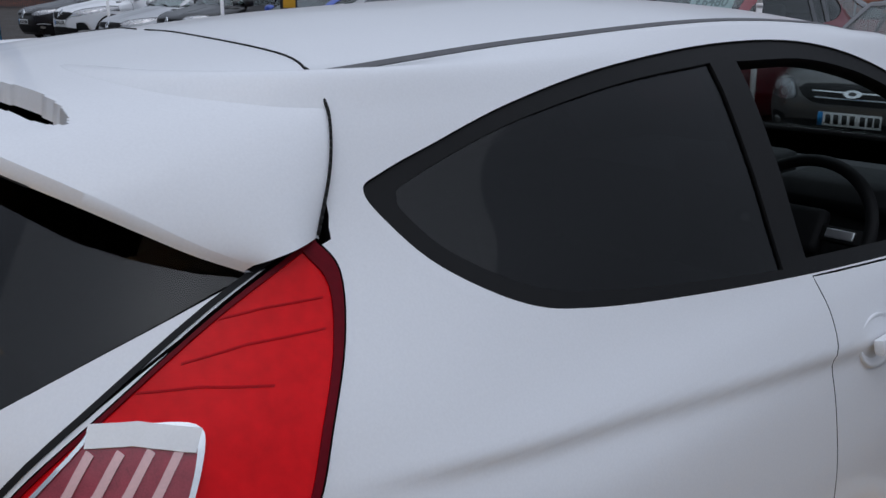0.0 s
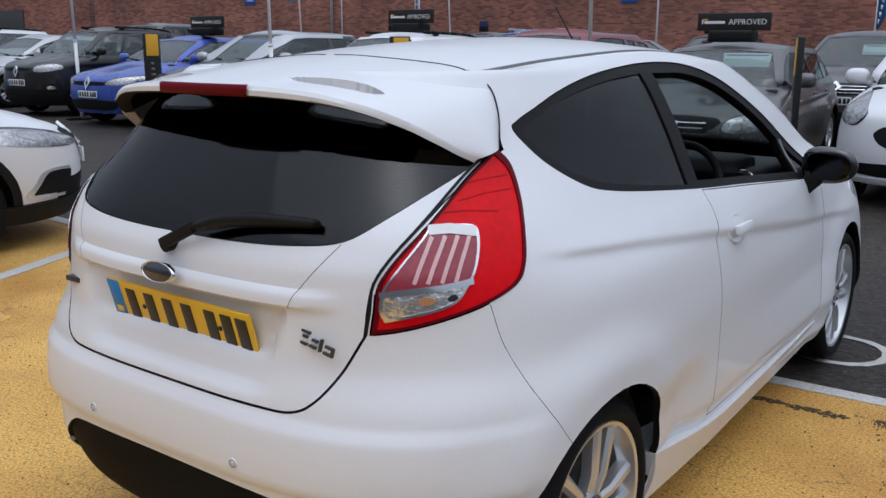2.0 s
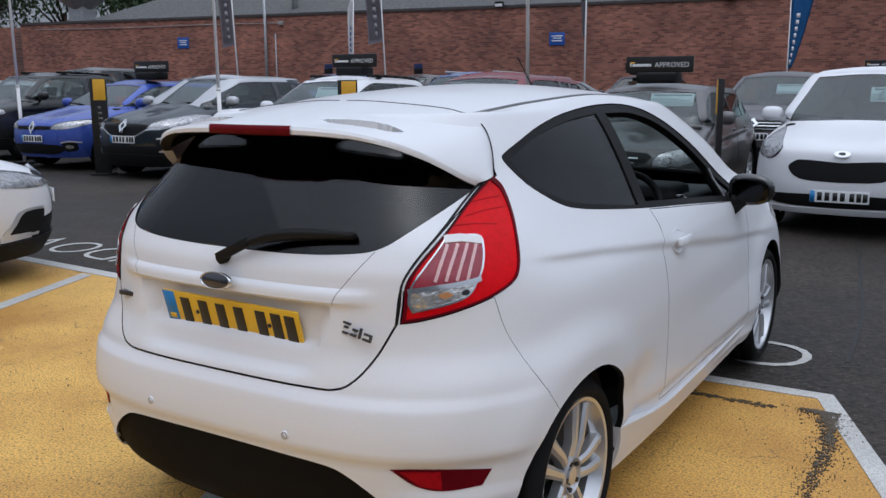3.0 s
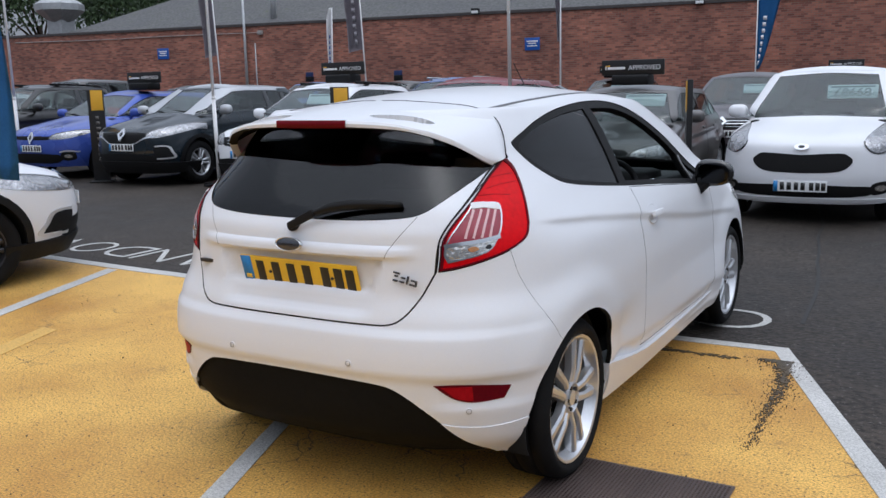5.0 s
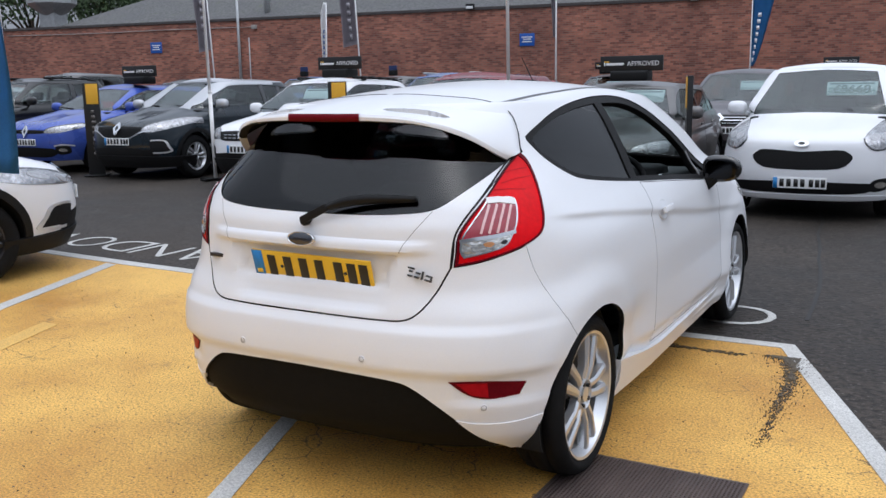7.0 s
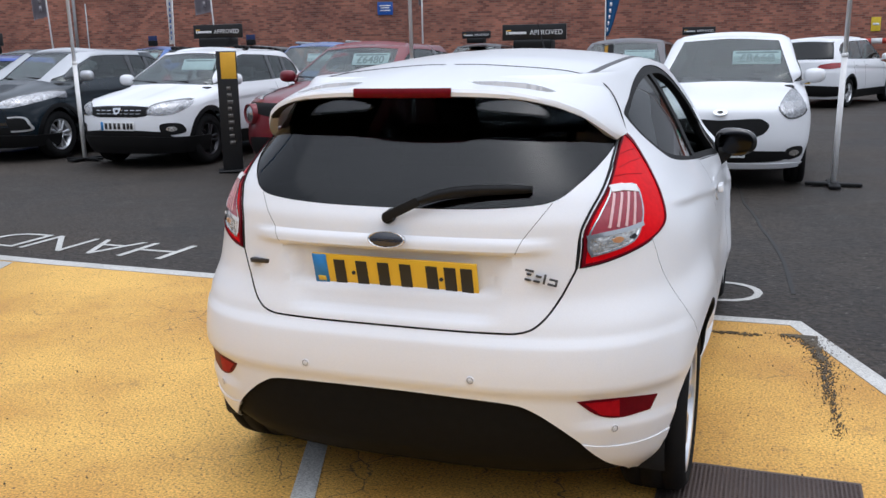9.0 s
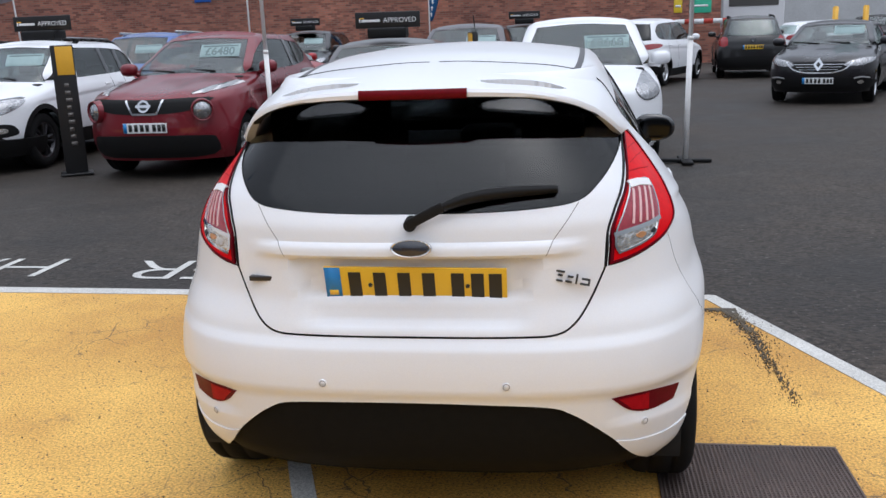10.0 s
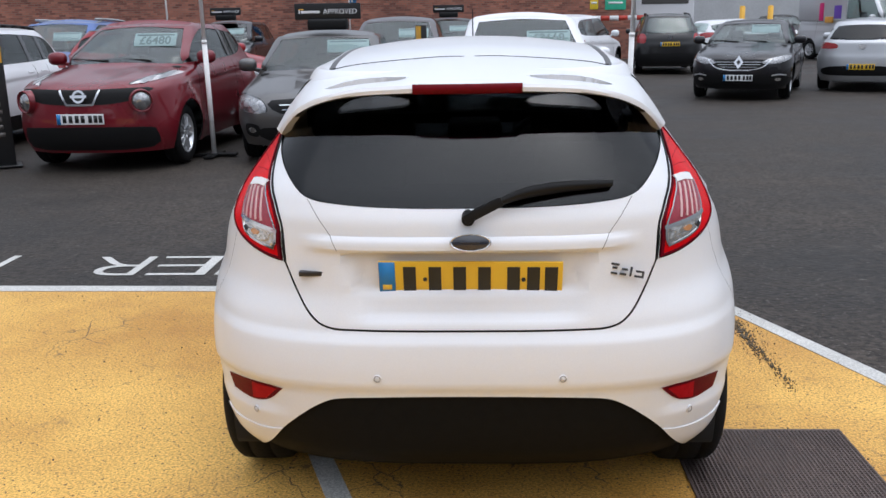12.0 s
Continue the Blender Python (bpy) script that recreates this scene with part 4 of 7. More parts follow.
# rear wiper
bm = bmesh.new()
rod(bm, (0.0, 0.10, 1.000), (0.0, 0.045, 0.995), 0.020, 0.018, 20)
box(bm, -0.016, 0.10, -0.010, 0.008, -0.014, 0.014, bevel=0.006, m=pose(0.004, 0.048, 1.002, 0, -26, 6))
wiper = sharp(part("rear_wiper", bm, BLACK_TRIM, fiesta, "black rear wiper"), 40)
bm = bmesh.new()
arm = curve([(0.085, 0.060, 1.042), (0.16, 0.072, 1.066), (0.26, 0.090, 1.078), (0.405, 0.128, 1.080)], 8, False)
ringz = []
for i, p in enumerate(arm):
    k = 0.55 + 0.4 * math.sin(math.pi * i / (len(arm) - 1)) ** 0.6
    ringz.append([bm.verts.new(p + Vector((0.0, dy, dz * k))) for dy, dz in ((-0.010, -0.006), (-0.012, 0.004), (-0.002, 0.016), (0.010, 0.010), (0.018, -0.010), (0.006, -0.020))])
for p, q in zip(ringz, ringz[1:]):
    for j in range(6):
        bm.faces.new((p[j], p[(j + 1) % 6], q[(j + 1) % 6], q[j]))
bm.faces.new(ringz[0])
bm.faces.new(ringz[-1][::-1])
bmesh.ops.recalc_face_normals(bm, faces=bm.faces)
part("wiper_blade", bm, BLACK_TRIM, wiper)

# aerial
bm = bmesh.new()
rod(bm, (0, 1.98, 1.44), (0, 1.98, 1.458), 0.016, 0.012)
rod(bm, (0, 1.985, 1.450), (0, 1.835, 1.578), 0.0034, 0.0020, 8)
part("roof_aerial", bm, BLACK_TRIM, fiesta)


# ---- cabin ----
def seat(parent, x, y, z=0.35, mat=None, head=True, tilt=18):
    """A front seat with its headrest, facing +y."""
    mat = mat or SEAT_CLOTH
    s = new("seat")
    s.parent = parent
    s.matrix_local = pose(x, y, z)
    part("cushion", boxes((-0.24, 0.24, -0.05, 0.45, 0.0, 0.17), bevel=0.05), mat, s)
    b = part("backrest", boxes((-0.24, 0.24, -0.07, 0.07, 0.0, 0.58), bevel=0.05), mat, s)
    b.matrix_local = pose(0, -0.05, 0.10, tilt)
    if head:
        h = part("headrest", boxes((-0.13, 0.13, -0.05, 0.05, 0.0, 0.17), bevel=0.035), mat, s)
        h.matrix_local = pose(0, -0.05, 0.10, tilt) @ pose(0, 0.0, 0.62)
    return s


for x in (-0.37, 0.37):
    seat(fiesta, x, 1.65, 0.30)
bench = new("rear_bench")
bench.parent = fiesta
part("bench_cushion", boxes((-0.60, 0.60, 0.85, 1.35, 0.32, 0.52), bevel=0.05), SEAT_CLOTH, bench)
b = part("bench_back", boxes((-0.58, 0.58, -0.07, 0.07, 0.0, 0.55), bevel=0.05), SEAT_CLOTH, bench)
b.matrix_local = pose(0, 0.86, 0.45, 20)
for x in (-0.35, 0.35):
    b = part("bench_headrest", boxes((-0.13, 0.13, -0.045, 0.045, 0.0, 0.15), bevel=0.03), SEAT_CLOTH, bench)
    b.matrix_local = pose(x, 0.68, 0.98, 20)
part("parcel_shelf", boxes((-0.50, 0.50, 0.34, 0.68, 0.955, 0.975), bevel=0.008), SEAT_CLOTH, fiesta)
dash = part("dashboard", boxes((-0.66, 0.66, 2.36, 2.95, 0.72, 0.955), bevel=0.07), material("dashboard_plastic", (0.022, 0.022, 0.024), 0.55, noise_scale=50, spread=0.2, bump=0.0006, bump_scale=600), fiesta)
part("instrument_hood", boxes((0.20, 0.56, 2.30, 2.60, 0.90, 1.00), bevel=0.05), BLACK_TRIM, dash)
part("screen_hood", boxes((-0.14, 0.14, 2.34, 2.60, 0.92, 1.02), bevel=0.03), BLACK_TRIM, dash)
bm = bmesh.new()
lathe(bm, [(-0.01, 0.058), (0.006, 0.056), (0.008, 0.050), (-0.004, 0.046)], 32, "z")
vent = part("air_vent", bm, CHROME, dash, "chrome-ringed round air vent")
vent.matrix_local = pose(0.575, 2.345, 0.905, 78, 0, 0)
bm = bmesh.new()
lathe(bm, [(0.016 * math.sin(k * math.pi / 5), 0.182 + 0.016 * math.cos(k * math.pi / 5)) for k in range(11)], 48, "z")
box(bm, -0.07, 0.07, -0.06, 0.06, -0.03, 0.015, bevel=0.02)
for a in (0, 180, 270):
    box(bm, 0.05, 0.18, -0.02, 0.02, -0.012, 0.008, bevel=0.005, m=pose(0, 0, 0, 0, 0, a))
steer = part("steering_wheel", bm, BLACK_TRIM, fiesta, "black steering wheel")
steer.matrix_local = pose(0.37, 2.14, 0.90, 62, 0, 0)
for x in (-0.115, 0.115):
    part("wheel_insert", boxes((x - 0.035, x + 0.035, -0.012, 0.012, 0.006, 0.013), bevel=0.003), ALLOY, steer)
bm = boxes((-0.05, 0.05, -0.02, 0.02, -0.03, 0.03), bevel=0.01)
rear_view = part("inner_mirror", bm, BLACK_TRIM, fiesta)
rear_view.matrix_local = pose(0, 2.22, 1.30)
part("cabin_floor", boxes((-0.74, 0.74, 0.35, 3.0, 0.24, 0.28)), DARK, fiesta)


# ---- other parked cars ----
LAMP_CHAMBER = material("headlamp_chamber", (0.40, 0.40, 0.41), 0.20, 0.8, noise_scale=14, spread=0.6, bump=0.004, bump_scale=40, coat=0.6)
LAMP_BOWL = material("headlamp_bowl", (0.42, 0.42, 0.43), 0.3, 0.6, noise_scale=30, spread=0.4)
BRIGHT_TRIM = material("satin_bright_trim", (0.72, 0.72, 0.73), 0.28, 0.6, noise_scale=20, spread=0.08)
TAIL_RED = material("parked_tail_lamp", (0.28, 0.010, 0.014), 0.25, noise_scale=14, spread=0.3, coat=0.5)
CARD_INK = material("faded_card_print", (0.16, 0.22, 0.22), 0.5, noise_scale=20)
def car_levels(p):
    L, w, H, zf, zc = p["L"], p["W"] / 2, p["H"], p["zf"], p["zc"]
    yc, rf, rr, rg = p["yc"], p["rf"], p["rr"], p.get("rg", 0.10)
    lev = [(0.21, 0.10, L - 0.10, 0.93), (0.34, 0.03, L - 0.03, 0.97), (0.52, 0.0, L, 1.0), (zf - 0.07, 0.01, L - 0.03, 1.0), (zf + 0.02, 0.03, L - 0.15, 0.99),
           (0.45 * zf + 0.55 * zc, 0.05, L - 0.15 - 0.45 * (yc - 0.15), 0.965), (zc - 0.01, rg - 0.03, L - yc + 0.10, 0.925)]
    out = [(z, a, b, k * w, 3.4, 0.75, p.get("pf", 3.0), p.get("lf", 0.75), 0.02, 0.04) for z, a, b, k in lev]
    for f, k in ((0.16, 0.885), (0.5, 0.82), (0.85, 0.745), (0.97, 0.69)):
        z = zc + f * (H - 0.06 - zc)
        out.append((z, rg + (rr - rg) * f ** 1.15, L - yc + (yc - rf) * f ** 1.1, k * w * p.get("roof_width", 1.0), 4.0, 0.55, 5.0, 0.45, 0.08, 0.03))
    out.append((H - 0.05, rr + 0.06, L - rf - 0.08, 0.62 * w * p.get("roof_width", 1.0), 4.5, 0.4, 5.0, 0.35, 0.06, 0.02))
    return out


def side_windows(p, m=0.0):
    """Outline of the glass area in side view, moved in by m, and the places of its pillars."""
    L, H, zc, yc, rf, rr = p["L"], p["H"], p["zc"], p["yc"], p["rf"], p["rr"]
    top = H - 0.125
    kick = p.get("kick", 0.10)
    o = [(L - yc - 0.16, zc + 0.015), (L - yc - 0.16, zc + 0.015), (L - yc * 0.5 - rf * 0.5 - 0.12, (zc + top) / 2 + 0.03), (L - rf - 0.12, top - 0.01), (L - rf - 0.45, top + 0.005),
         (rr + 0.75, top - 0.01), (rr + 0.22, top - 0.05), (rr - 0.02, zc + kick + 0.16), (rr - 0.02, zc + kick + 0.16), (rr + 0.02, zc + kick), (rr + 0.5, zc + 0.045)]
    return inset(curve(o, 4), m)


def parked_car(name, label, at, p, paint_mat, group="parked cars"):
    """A parked car, 0 at its rear bumper, facing +y. p holds its measures and the outlines of its front and rear."""
    top = empty(name, label, "car", group, at)
    L, W, H, zf, zc, yc = p["L"], p["W"], p["H"], p["zf"], p["zc"], p["yc"]
    hub_f, hub_r, r = L - p.get("fo", 0.82), p.get("ro", 0.75), p.get("r", 0.315)
    crown = lambda x, y: float(pchip([p["rr"] - 0.2, p["rr"] + 0.3, L * 0.48, L - p["rf"] - 0.3, L - p["rf"] + 0.2], [H - 0.075, H - 0.03, H, H - 0.035, H - 0.09], [y])[0]) - 0.035 * (x / 0.5) ** 2
    flare = p.get("flare", 0.022)

    def form(q):
        x, y, z = q[..., 0], q[..., 1], q[..., 2]
        side = bell(x, 0.62, 2, 0.14)
        for h in (hub_f, hub_r):
            x += side * flare * bell(np.hypot(y - h, z - r), 0.0, r + 0.10, 0.14 + 2 * flare)
        line = zc - 0.13 - 0.03 * (y - 1.0)
        under = np.clip((line - z) / 0.03, 0, 1)
        x -= side * bell(y, 0.7, L - 0.9, 0.3) * 0.016 * under * (1 - np.clip((line - z - 0.03) / 0.22, 0, 1)) ** 2
        z += bell(y, L - yc, L + 1, 0.1) * bell(z, zf + 0.03, zc, 0.05) * 0.016 * bell(x, 0.30, 0.52, 0.10)
        return q
    raw = loft(car_levels(p), crown, nr=14, ns=22, nf=18, per=4, shape=form, nx=8)
    mid = sorted((v.co.z, v.co.y) for v in raw.vertices if abs(v.co.x) < 1e-4 and v.co.y > L * 0.5 and v.co.z < zc)
    nose = lambda z: float(np.interp(z, [m[0] for m in mid], [m[1] for m in mid]))
    cutside = lambda o: prism(o, "x", 0.35, 1.3)
    both_s = lambda o: both(cutside(o))
    glass_o = side_windows(p)
    arches = both(join(*[prism([(h + (r + 0.045) * math.cos(a), r + 0.015 + (r + 0.045) * math.sin(a)) for a in np.linspace(0, 2 * math.pi, 33)[:-1]], "x", W / 2 - 0.27, 1.3) for h in (hub_f, hub_r)]))
    wsb, wst = W / 2 * 0.80, W / 2 * 0.60
    scr = [(0, zc + 0.03), (wsb * 0.7, zc + 0.015), (wsb, zc), (wsb, zc), (wst, H - 0.115), (wst, H - 0.115), (0, H - 0.085)]
    screen = curve(scr + [(-a, b) for a, b in scr[-2:0:-1]], 3)
    rz = p.get("rear_sill", zc + 0.04)
    rw = [(0, rz), (W / 2 * 0.66, rz + 0.01), (W / 2 * 0.72, rz + 0.06), (W / 2 * 0.60, H - 0.17), (W / 2 * 0.55, H - 0.15), (0, H - 0.13)]
    back = curve(rw + [(-a, b) for a, b in rw[-2:0:-1]], 3)
    shell = raw
    for c in (both_s(glass_o), arches, prism(screen, "y", L / 2, L), prism(back, "y", -0.5, L * 0.35)):
        shell = carve(shell, c, "DIFFERENCE")
    body = panel("body", shell, top, "", 0.02, 0.0, [paint_mat, DARK])
    if p.get("roof_mat"):
        ro = patch(raw, prism([(-0.9, p["rr"] - 0.15), (0.9, p["rr"] - 0.15), (0.9, L - p["rf"] - 0.02), (-0.9, L - p["rf"] - 0.02)], "z", H - 0.09, H + 0.2), 0.004, 0.004)
        part("roof_panel", ro, p["roof_mat"], top)
        for f in (lambda b: b, mirrored):
            pillar = strip([(L - yc + 0.04, zc + 0.02), (L - yc * 0.5 - p["rf"] * 0.5 + 0.03, (zc + H) / 2 - 0.02), (L - p["rf"] - 0.03, H - 0.10), (L - p["rf"] - 0.40, H - 0.085), (p["rr"] + 0.5, H - 0.09)], 0.075)
            part("roof_side", patch(raw, f(cutside(pillar)), 0.006, 0.005), p["roof_mat"], top)
    part("windscreen", patch(raw, prism(inset(screen, 0.002), "y", L / 2, L), 0.004, -0.003), CLEAR, top)
    part("rear_window", patch(raw, prism(inset(back, 0.002), "y", -0.5, L * 0.35), 0.004, -0.003), TINT if p.get("tint") else CLEAR, top)
    bpil = L - p["rf"] - 0.85 if p.get("doors", 5) == 5 else p["rr"] + 1.0
    for s, f in ((1, lambda b: b), (-1, mirrored)):
        me = carve(raw, f(cutside(glass_o)), "INTERSECT")
        part("side_glass", skin(me, 0.004, -0.008), CLEAR, top)
        pil = [bpil] + ([p["rr"] + 0.42] if p.get("doors", 5) == 5 else [])
        for y in pil:
            me = carve(carve(raw, f(cutside(glass_o)), "INTERSECT"), f(cutside([(y - 0.05, zc - 0.1), (y + 0.05, zc - 0.1), (y + 0.02, H), (y - 0.08, H)])), "INTERSECT")
            part("window_pillar", skin(me, 0.01, -0.002), BLACK_GLOSS, top)
        # door seams and handles
        for y in [bpil] + ([p["rr"] + 0.50] if p.get("doors", 5) == 5 else []) + [hub_f - 0.52]:
            me = carve(raw, f(cutside(strip([(y, 0.34), (y + 0.01, 0.6), (y, zc - 0.01)], 0.007))), "INTERSECT")
            part("door_seam", skin(me, 0.002, 0.0008), DARK, top)
        for y in [bpil + 0.16] + ([p["rr"] + 0.66] if p.get("doors", 5) == 5 else []):
            part("door_handle", boxes((s * (W / 2 * 0.955) - 0.02, s * (W / 2 * 0.955) + 0.02, y - 0.08, y + 0.08, zc - 0.115, zc - 0.085), bevel=0.008), paint_mat, top)
        # mirror
        bm = bmesh.new()
        bmesh.ops.create_uvsphere(bm, u_segments=16, v_segments=10, radius=1)
        for v in bm.verts:
            v.co = Vector((0.115 * math.copysign(abs(v.co.x) ** 0.7, v.co.x), 0.075 * v.co.y, 0.080 * math.copysign(abs(v.co.z) ** 0.8, v.co.z)))
        rod(bm, (-s * 0.14, -0.03, -0.08), (-s * 0.05, 0, -0.04), 0.025, n=8)
        mir = part("door_mirror", bm, p.get("mirror_mat", paint_mat), top)
        mir.matrix_local = pose(s * (W / 2 + 0.045), L - yc - 0.35, zc + 0.075)
        # lamps
        if p.get("head"):
            lamp = part("headlamp", patch(raw, f(prism(curve(p["head"], 4), "y", L - 1.0, L + 0.2)), 0.02, 0.004), p.get("lamp_mat", LAMP_CHAMBER), top, "clear headlamp")
            part("lamp_bezel", patch(raw, f(prism(strip(curve(p["head"], 4)[: len(p["head"]) * 2], 0.014), "y", L - 1.0, L + 0.2)), 0.01, 0.0055), BLACK_GLOSS, lamp)
            c = sum((Vector(q) for q in p["head"]), Vector((0, 0))) / len(p["head"])
            for k in (0.35, -0.25):
                e = Vector(p["head"][0]) * k + c * (1 - k)
                o = [(e.x + 0.040 * math.cos(a), e.y + 0.034 * math.sin(a)) for a in np.linspace(0, 6.283, 15)[:-1]]
                part("lamp_bowl", patch(raw, f(prism(o, "y", L - 1.0, L + 0.2)), 0.006, 0.007), LAMP_BOWL, lamp)
        if p.get("tail"):
            lamp = part("tail_lamp", patch(raw, f(prism(curve(p["tail"], 4), "y", -0.3, 0.7)), 0.02, 0.004), TAIL_RED, top, "red tail lamp")
        if p.get("fog"):
            fog = part("fog_lamp_surround", patch(raw, f(prism(curve(p["fog"], 4), "y", L - 0.8, L + 0.2)), 0.01, 0.003), BLACK_TRIM, top)
            c = sum((Vector(q) for q in p["fog"]), Vector((0, 0))) / len(p["fog"])
            if p.get("fog_round", True):
                part("fog_lamp", patch(raw, f(prism([(c.x + 0.05 * math.cos(a), c.y + 0.032 * math.sin(a)) for a in np.linspace(0, 6.283, 15)[:-1]], "y", L - 0.8, L + 0.2)), 0.006, 0.006), SILVER, fog)
        if p.get("chrome_fog"):
            part("fog_trim", patch(raw, f(prism(strip(curve(p["chrome_fog"], 4, False), 0.022), "y", L - 0.8, L + 0.2)), 0.006, 0.007), BRIGHT_TRIM, top)
        # black wheel arch cladding and sill
        if p.get("clad"):
            for h in (hub_f, hub_r):
                rin, rout = r + 0.04, r + 0.10
                o = [(h + rout * math.cos(a), r + 0.015 + rout * math.sin(a)) for a in np.linspace(-0.35, math.pi + 0.35, 22)] + [(h + rin * math.cos(a), r + 0.015 + rin * math.sin(a)) for a in np.linspace(math.pi + 0.35, -0.35, 22)]
                part("arch_cladding", patch(raw, f(cutside(o)), 0.01, 0.006), BLACK_TRIM, top)
            part("sill_cladding", patch(raw, f(cutside([(hub_r + r, 0.1), (hub_f - r, 0.1), (hub_f - r, 0.40), (hub_r + r, 0.40)])), 0.01, 0.005), BLACK_TRIM, top)
        if p.get("rails"):
            bm = bmesh.new()
            pts = curve([(0, p["rr"] + 0.15, H - 0.11), (0, p["rr"] + 0.42, H - 0.04), (0, L * 0.5, H - 0.005), (0, L - p["rf"] - 0.52, H - 0.03), (0, L - p["rf"] - 0.25, H - 0.10)], 5, False)
            for a, b in zip(pts, pts[1:]):
                rod(bm, a, b, 0.022, n=8)
            rail = part("roof_rail", bm, p["rails"], top)
            rail.location.x = s * W / 2 * 0.63
        for h in (hub_f, hub_r):
            w = wheel("wheel", r=r, rim=p.get("rim", 0.205), width=0.205, spokes=p.get("spokes", 5), twin=p.get("twin", True), side=s, mat=p.get("alloy", ALLOY), parent=top, nuts=False)
            w.matrix_local = pose(s * (W / 2 - 0.125), h, r, 0, 0, 0 if s > 0 else 180)
            o = part("wheel_arch_liner", arch_liner(r + 0.05, -0.11, 0.045), DARK, top)
            o.matrix_local = pose(s * (W / 2 - 0.125), h, r + 0.015, 0, 0, 0 if s > 0 else 180)
    front_cut = lambda o: prism(o, "y", L - 0.8, L + 0.2)
    sym = lambda half: curve(list(half) + [(-a, b) for a, b in list(half)[::-1]], 3)
    if p.get("grille"):
        g = part("grille", patch(raw, front_cut(sym(p["grille"])), 0.02, 0.003), BLACK_TRIM, top, "black grille")
        zs = [q[1] for q in p["grille"]]
        n = p.get("slats", 3)
        for i in range(n):
            z = min(zs) + (max(zs) - min(zs)) * (i + 1) / (n + 1)
            wx = 0.86 * float(np.interp(z, sorted(zs), [q[0] for q in sorted(p["grille"], key=lambda q: q[1])]))
            spans = [(-wx, wx)]
            if p.get("dashes"):
                spans = [(q * wx * (k + 0.14) / p["dashes"], q * wx * (k + 0.86) / p["dashes"]) for q in (-1, 1) for k in range(p["dashes"])]
            for x0, x1 in spans:
                part("grille_slat", patch(raw, front_cut(strip([(min(x0, x1), z), ((x0 + x1) / 2, z), (max(x0, x1), z)], 0.011 if p.get("dashes") else 0.009)), 0.006, 0.007), p.get("slat_mat", BLACK_TRIM), g)
    if p.get("grille_trim"):
        t = [(a, b) for a, b in p["grille_trim"]]
        part("grille_trim", patch(raw, front_cut(strip(curve([(-a, b) for a, b in t] + t[::-1][1:] if t[-1][0] == 0 else [(-a, b) for a, b in t] + t[::-1], 4, False), 0.022)), 0.008, 0.009), CHROME, top, "chrome grille trim")
    if p.get("intake"):
        part("lower_intake", patch(raw, front_cut(sym(p["intake"])), 0.02, 0.003), BLACK_TRIM, top, "black lower intake")
    if p.get("skid"):
        part("skid_plate", patch(raw, front_cut(sym(p["skid"])), 0.02, 0.008), p.get("skid_mat", ALLOY), top)
    if p.get("front_clad"):
        part("front_cladding", patch(raw, front_cut(sym(p["front_clad"])), 0.03, 0.022), BLACK_TRIM, top, "black lower bumper")
    if p.get("rear_badge"):
        bm = prism([(-0.075, 0.05), (0.075, 0.05), (0.045, -0.03), (0, -0.06), (-0.045, -0.03)], "y", -0.012, 0.012)
        part("rear_badge", bm, CHROME, top, smooth=False).location = (0, p["rear_badge"][1], p["rear_badge"][0])
    if p.get("rear_clad"):
        part("rear_cladding", patch(raw, prism(sym(p["rear_clad"]), "y", -0.3, 0.6), 0.012, 0.004), BLACK_TRIM, top)
    if p.get("badge"):
        z, size, kind = p["badge"]
        ys = nose(z) + 0.012
        bm = bmesh.new()
        k = {"diamond": [(0, 1.25), (0.85, 0), (0, -1.25), (-0.85, 0)], "shield": [(-1.3, 0.9), (1.3, 0.9), (0.8, -0.5), (0, -1.0), (-0.8, -0.5)], "oval": [(1.5 * math.cos(a), 0.75 * math.sin(a)) for a in np.linspace(0, 6.283, 17)[:-1]],
             "ring": [(math.cos(a), math.sin(a)) for a in np.linspace(0, 6.283, 17)[:-1]]}[kind]
        bd = prism([(a * size, b * size) for a, b in k], "y", -0.012, 0.012)
        badge_ob = part("badge", bd, CHROME, top, "plain chrome badge", smooth=False)
        badge_ob.matrix_local = pose(0, ys, z, math.degrees(math.atan2(nose(z - 0.05) - nose(z + 0.05), 0.1)))
        if kind != "ring":
            part("badge_field", prism([(a * size * 0.45, b * size * 0.45) for a, b in k], "y", -0.013, 0.015), BLACK_GLOSS, badge_ob, smooth=False)
        else:
            part("badge_bar", boxes((-1.25 * size, 1.25 * size, -0.014, 0.017, -0.2 * size, 0.2 * size)), CHROME, badge_ob, smooth=False)
            part("badge_field", prism([(a * size * 0.66, b * size * 0.66) for a, b in k], "y", -0.013, 0.015), BLACK_GLOSS, badge_ob, smooth=False)
    # plates
    for front in (True, False):
        pz = p.get("plate_z", 0.45) if front else p.get("rear_plate_z", 0.75)
        pl = part("number_plate", boxes((-0.26, 0.26, -0.006, 0.006, -0.0555, 0.0555), bevel=0.002), PLATE_W if front else PLATE_Y, top)
        pl.matrix_local = pose(0, (nose(pz) + 0.012) if front else p.get("rear_plate_y", -0.004), pz, 0, 0, 180 if front else 0)
        part("blue_band", boxes((-0.258, -0.215, -0.0072, 0, -0.0545, 0.0545)), PLATE_BLUE, pl)
        for x in (-0.172, -0.105, -0.035, 0.03, 0.112, 0.172, 0.226):
            part("character_bar", boxes((x - 0.021, x + 0.021, -0.0078, 0, -0.038, 0.040)), INK, pl)
    # wipers, cabin
    part("cabin_floor", boxes((-W / 2 + 0.12, W / 2 - 0.12, 0.3, L - 0.9, 0.28, 0.31)), DARK, top)
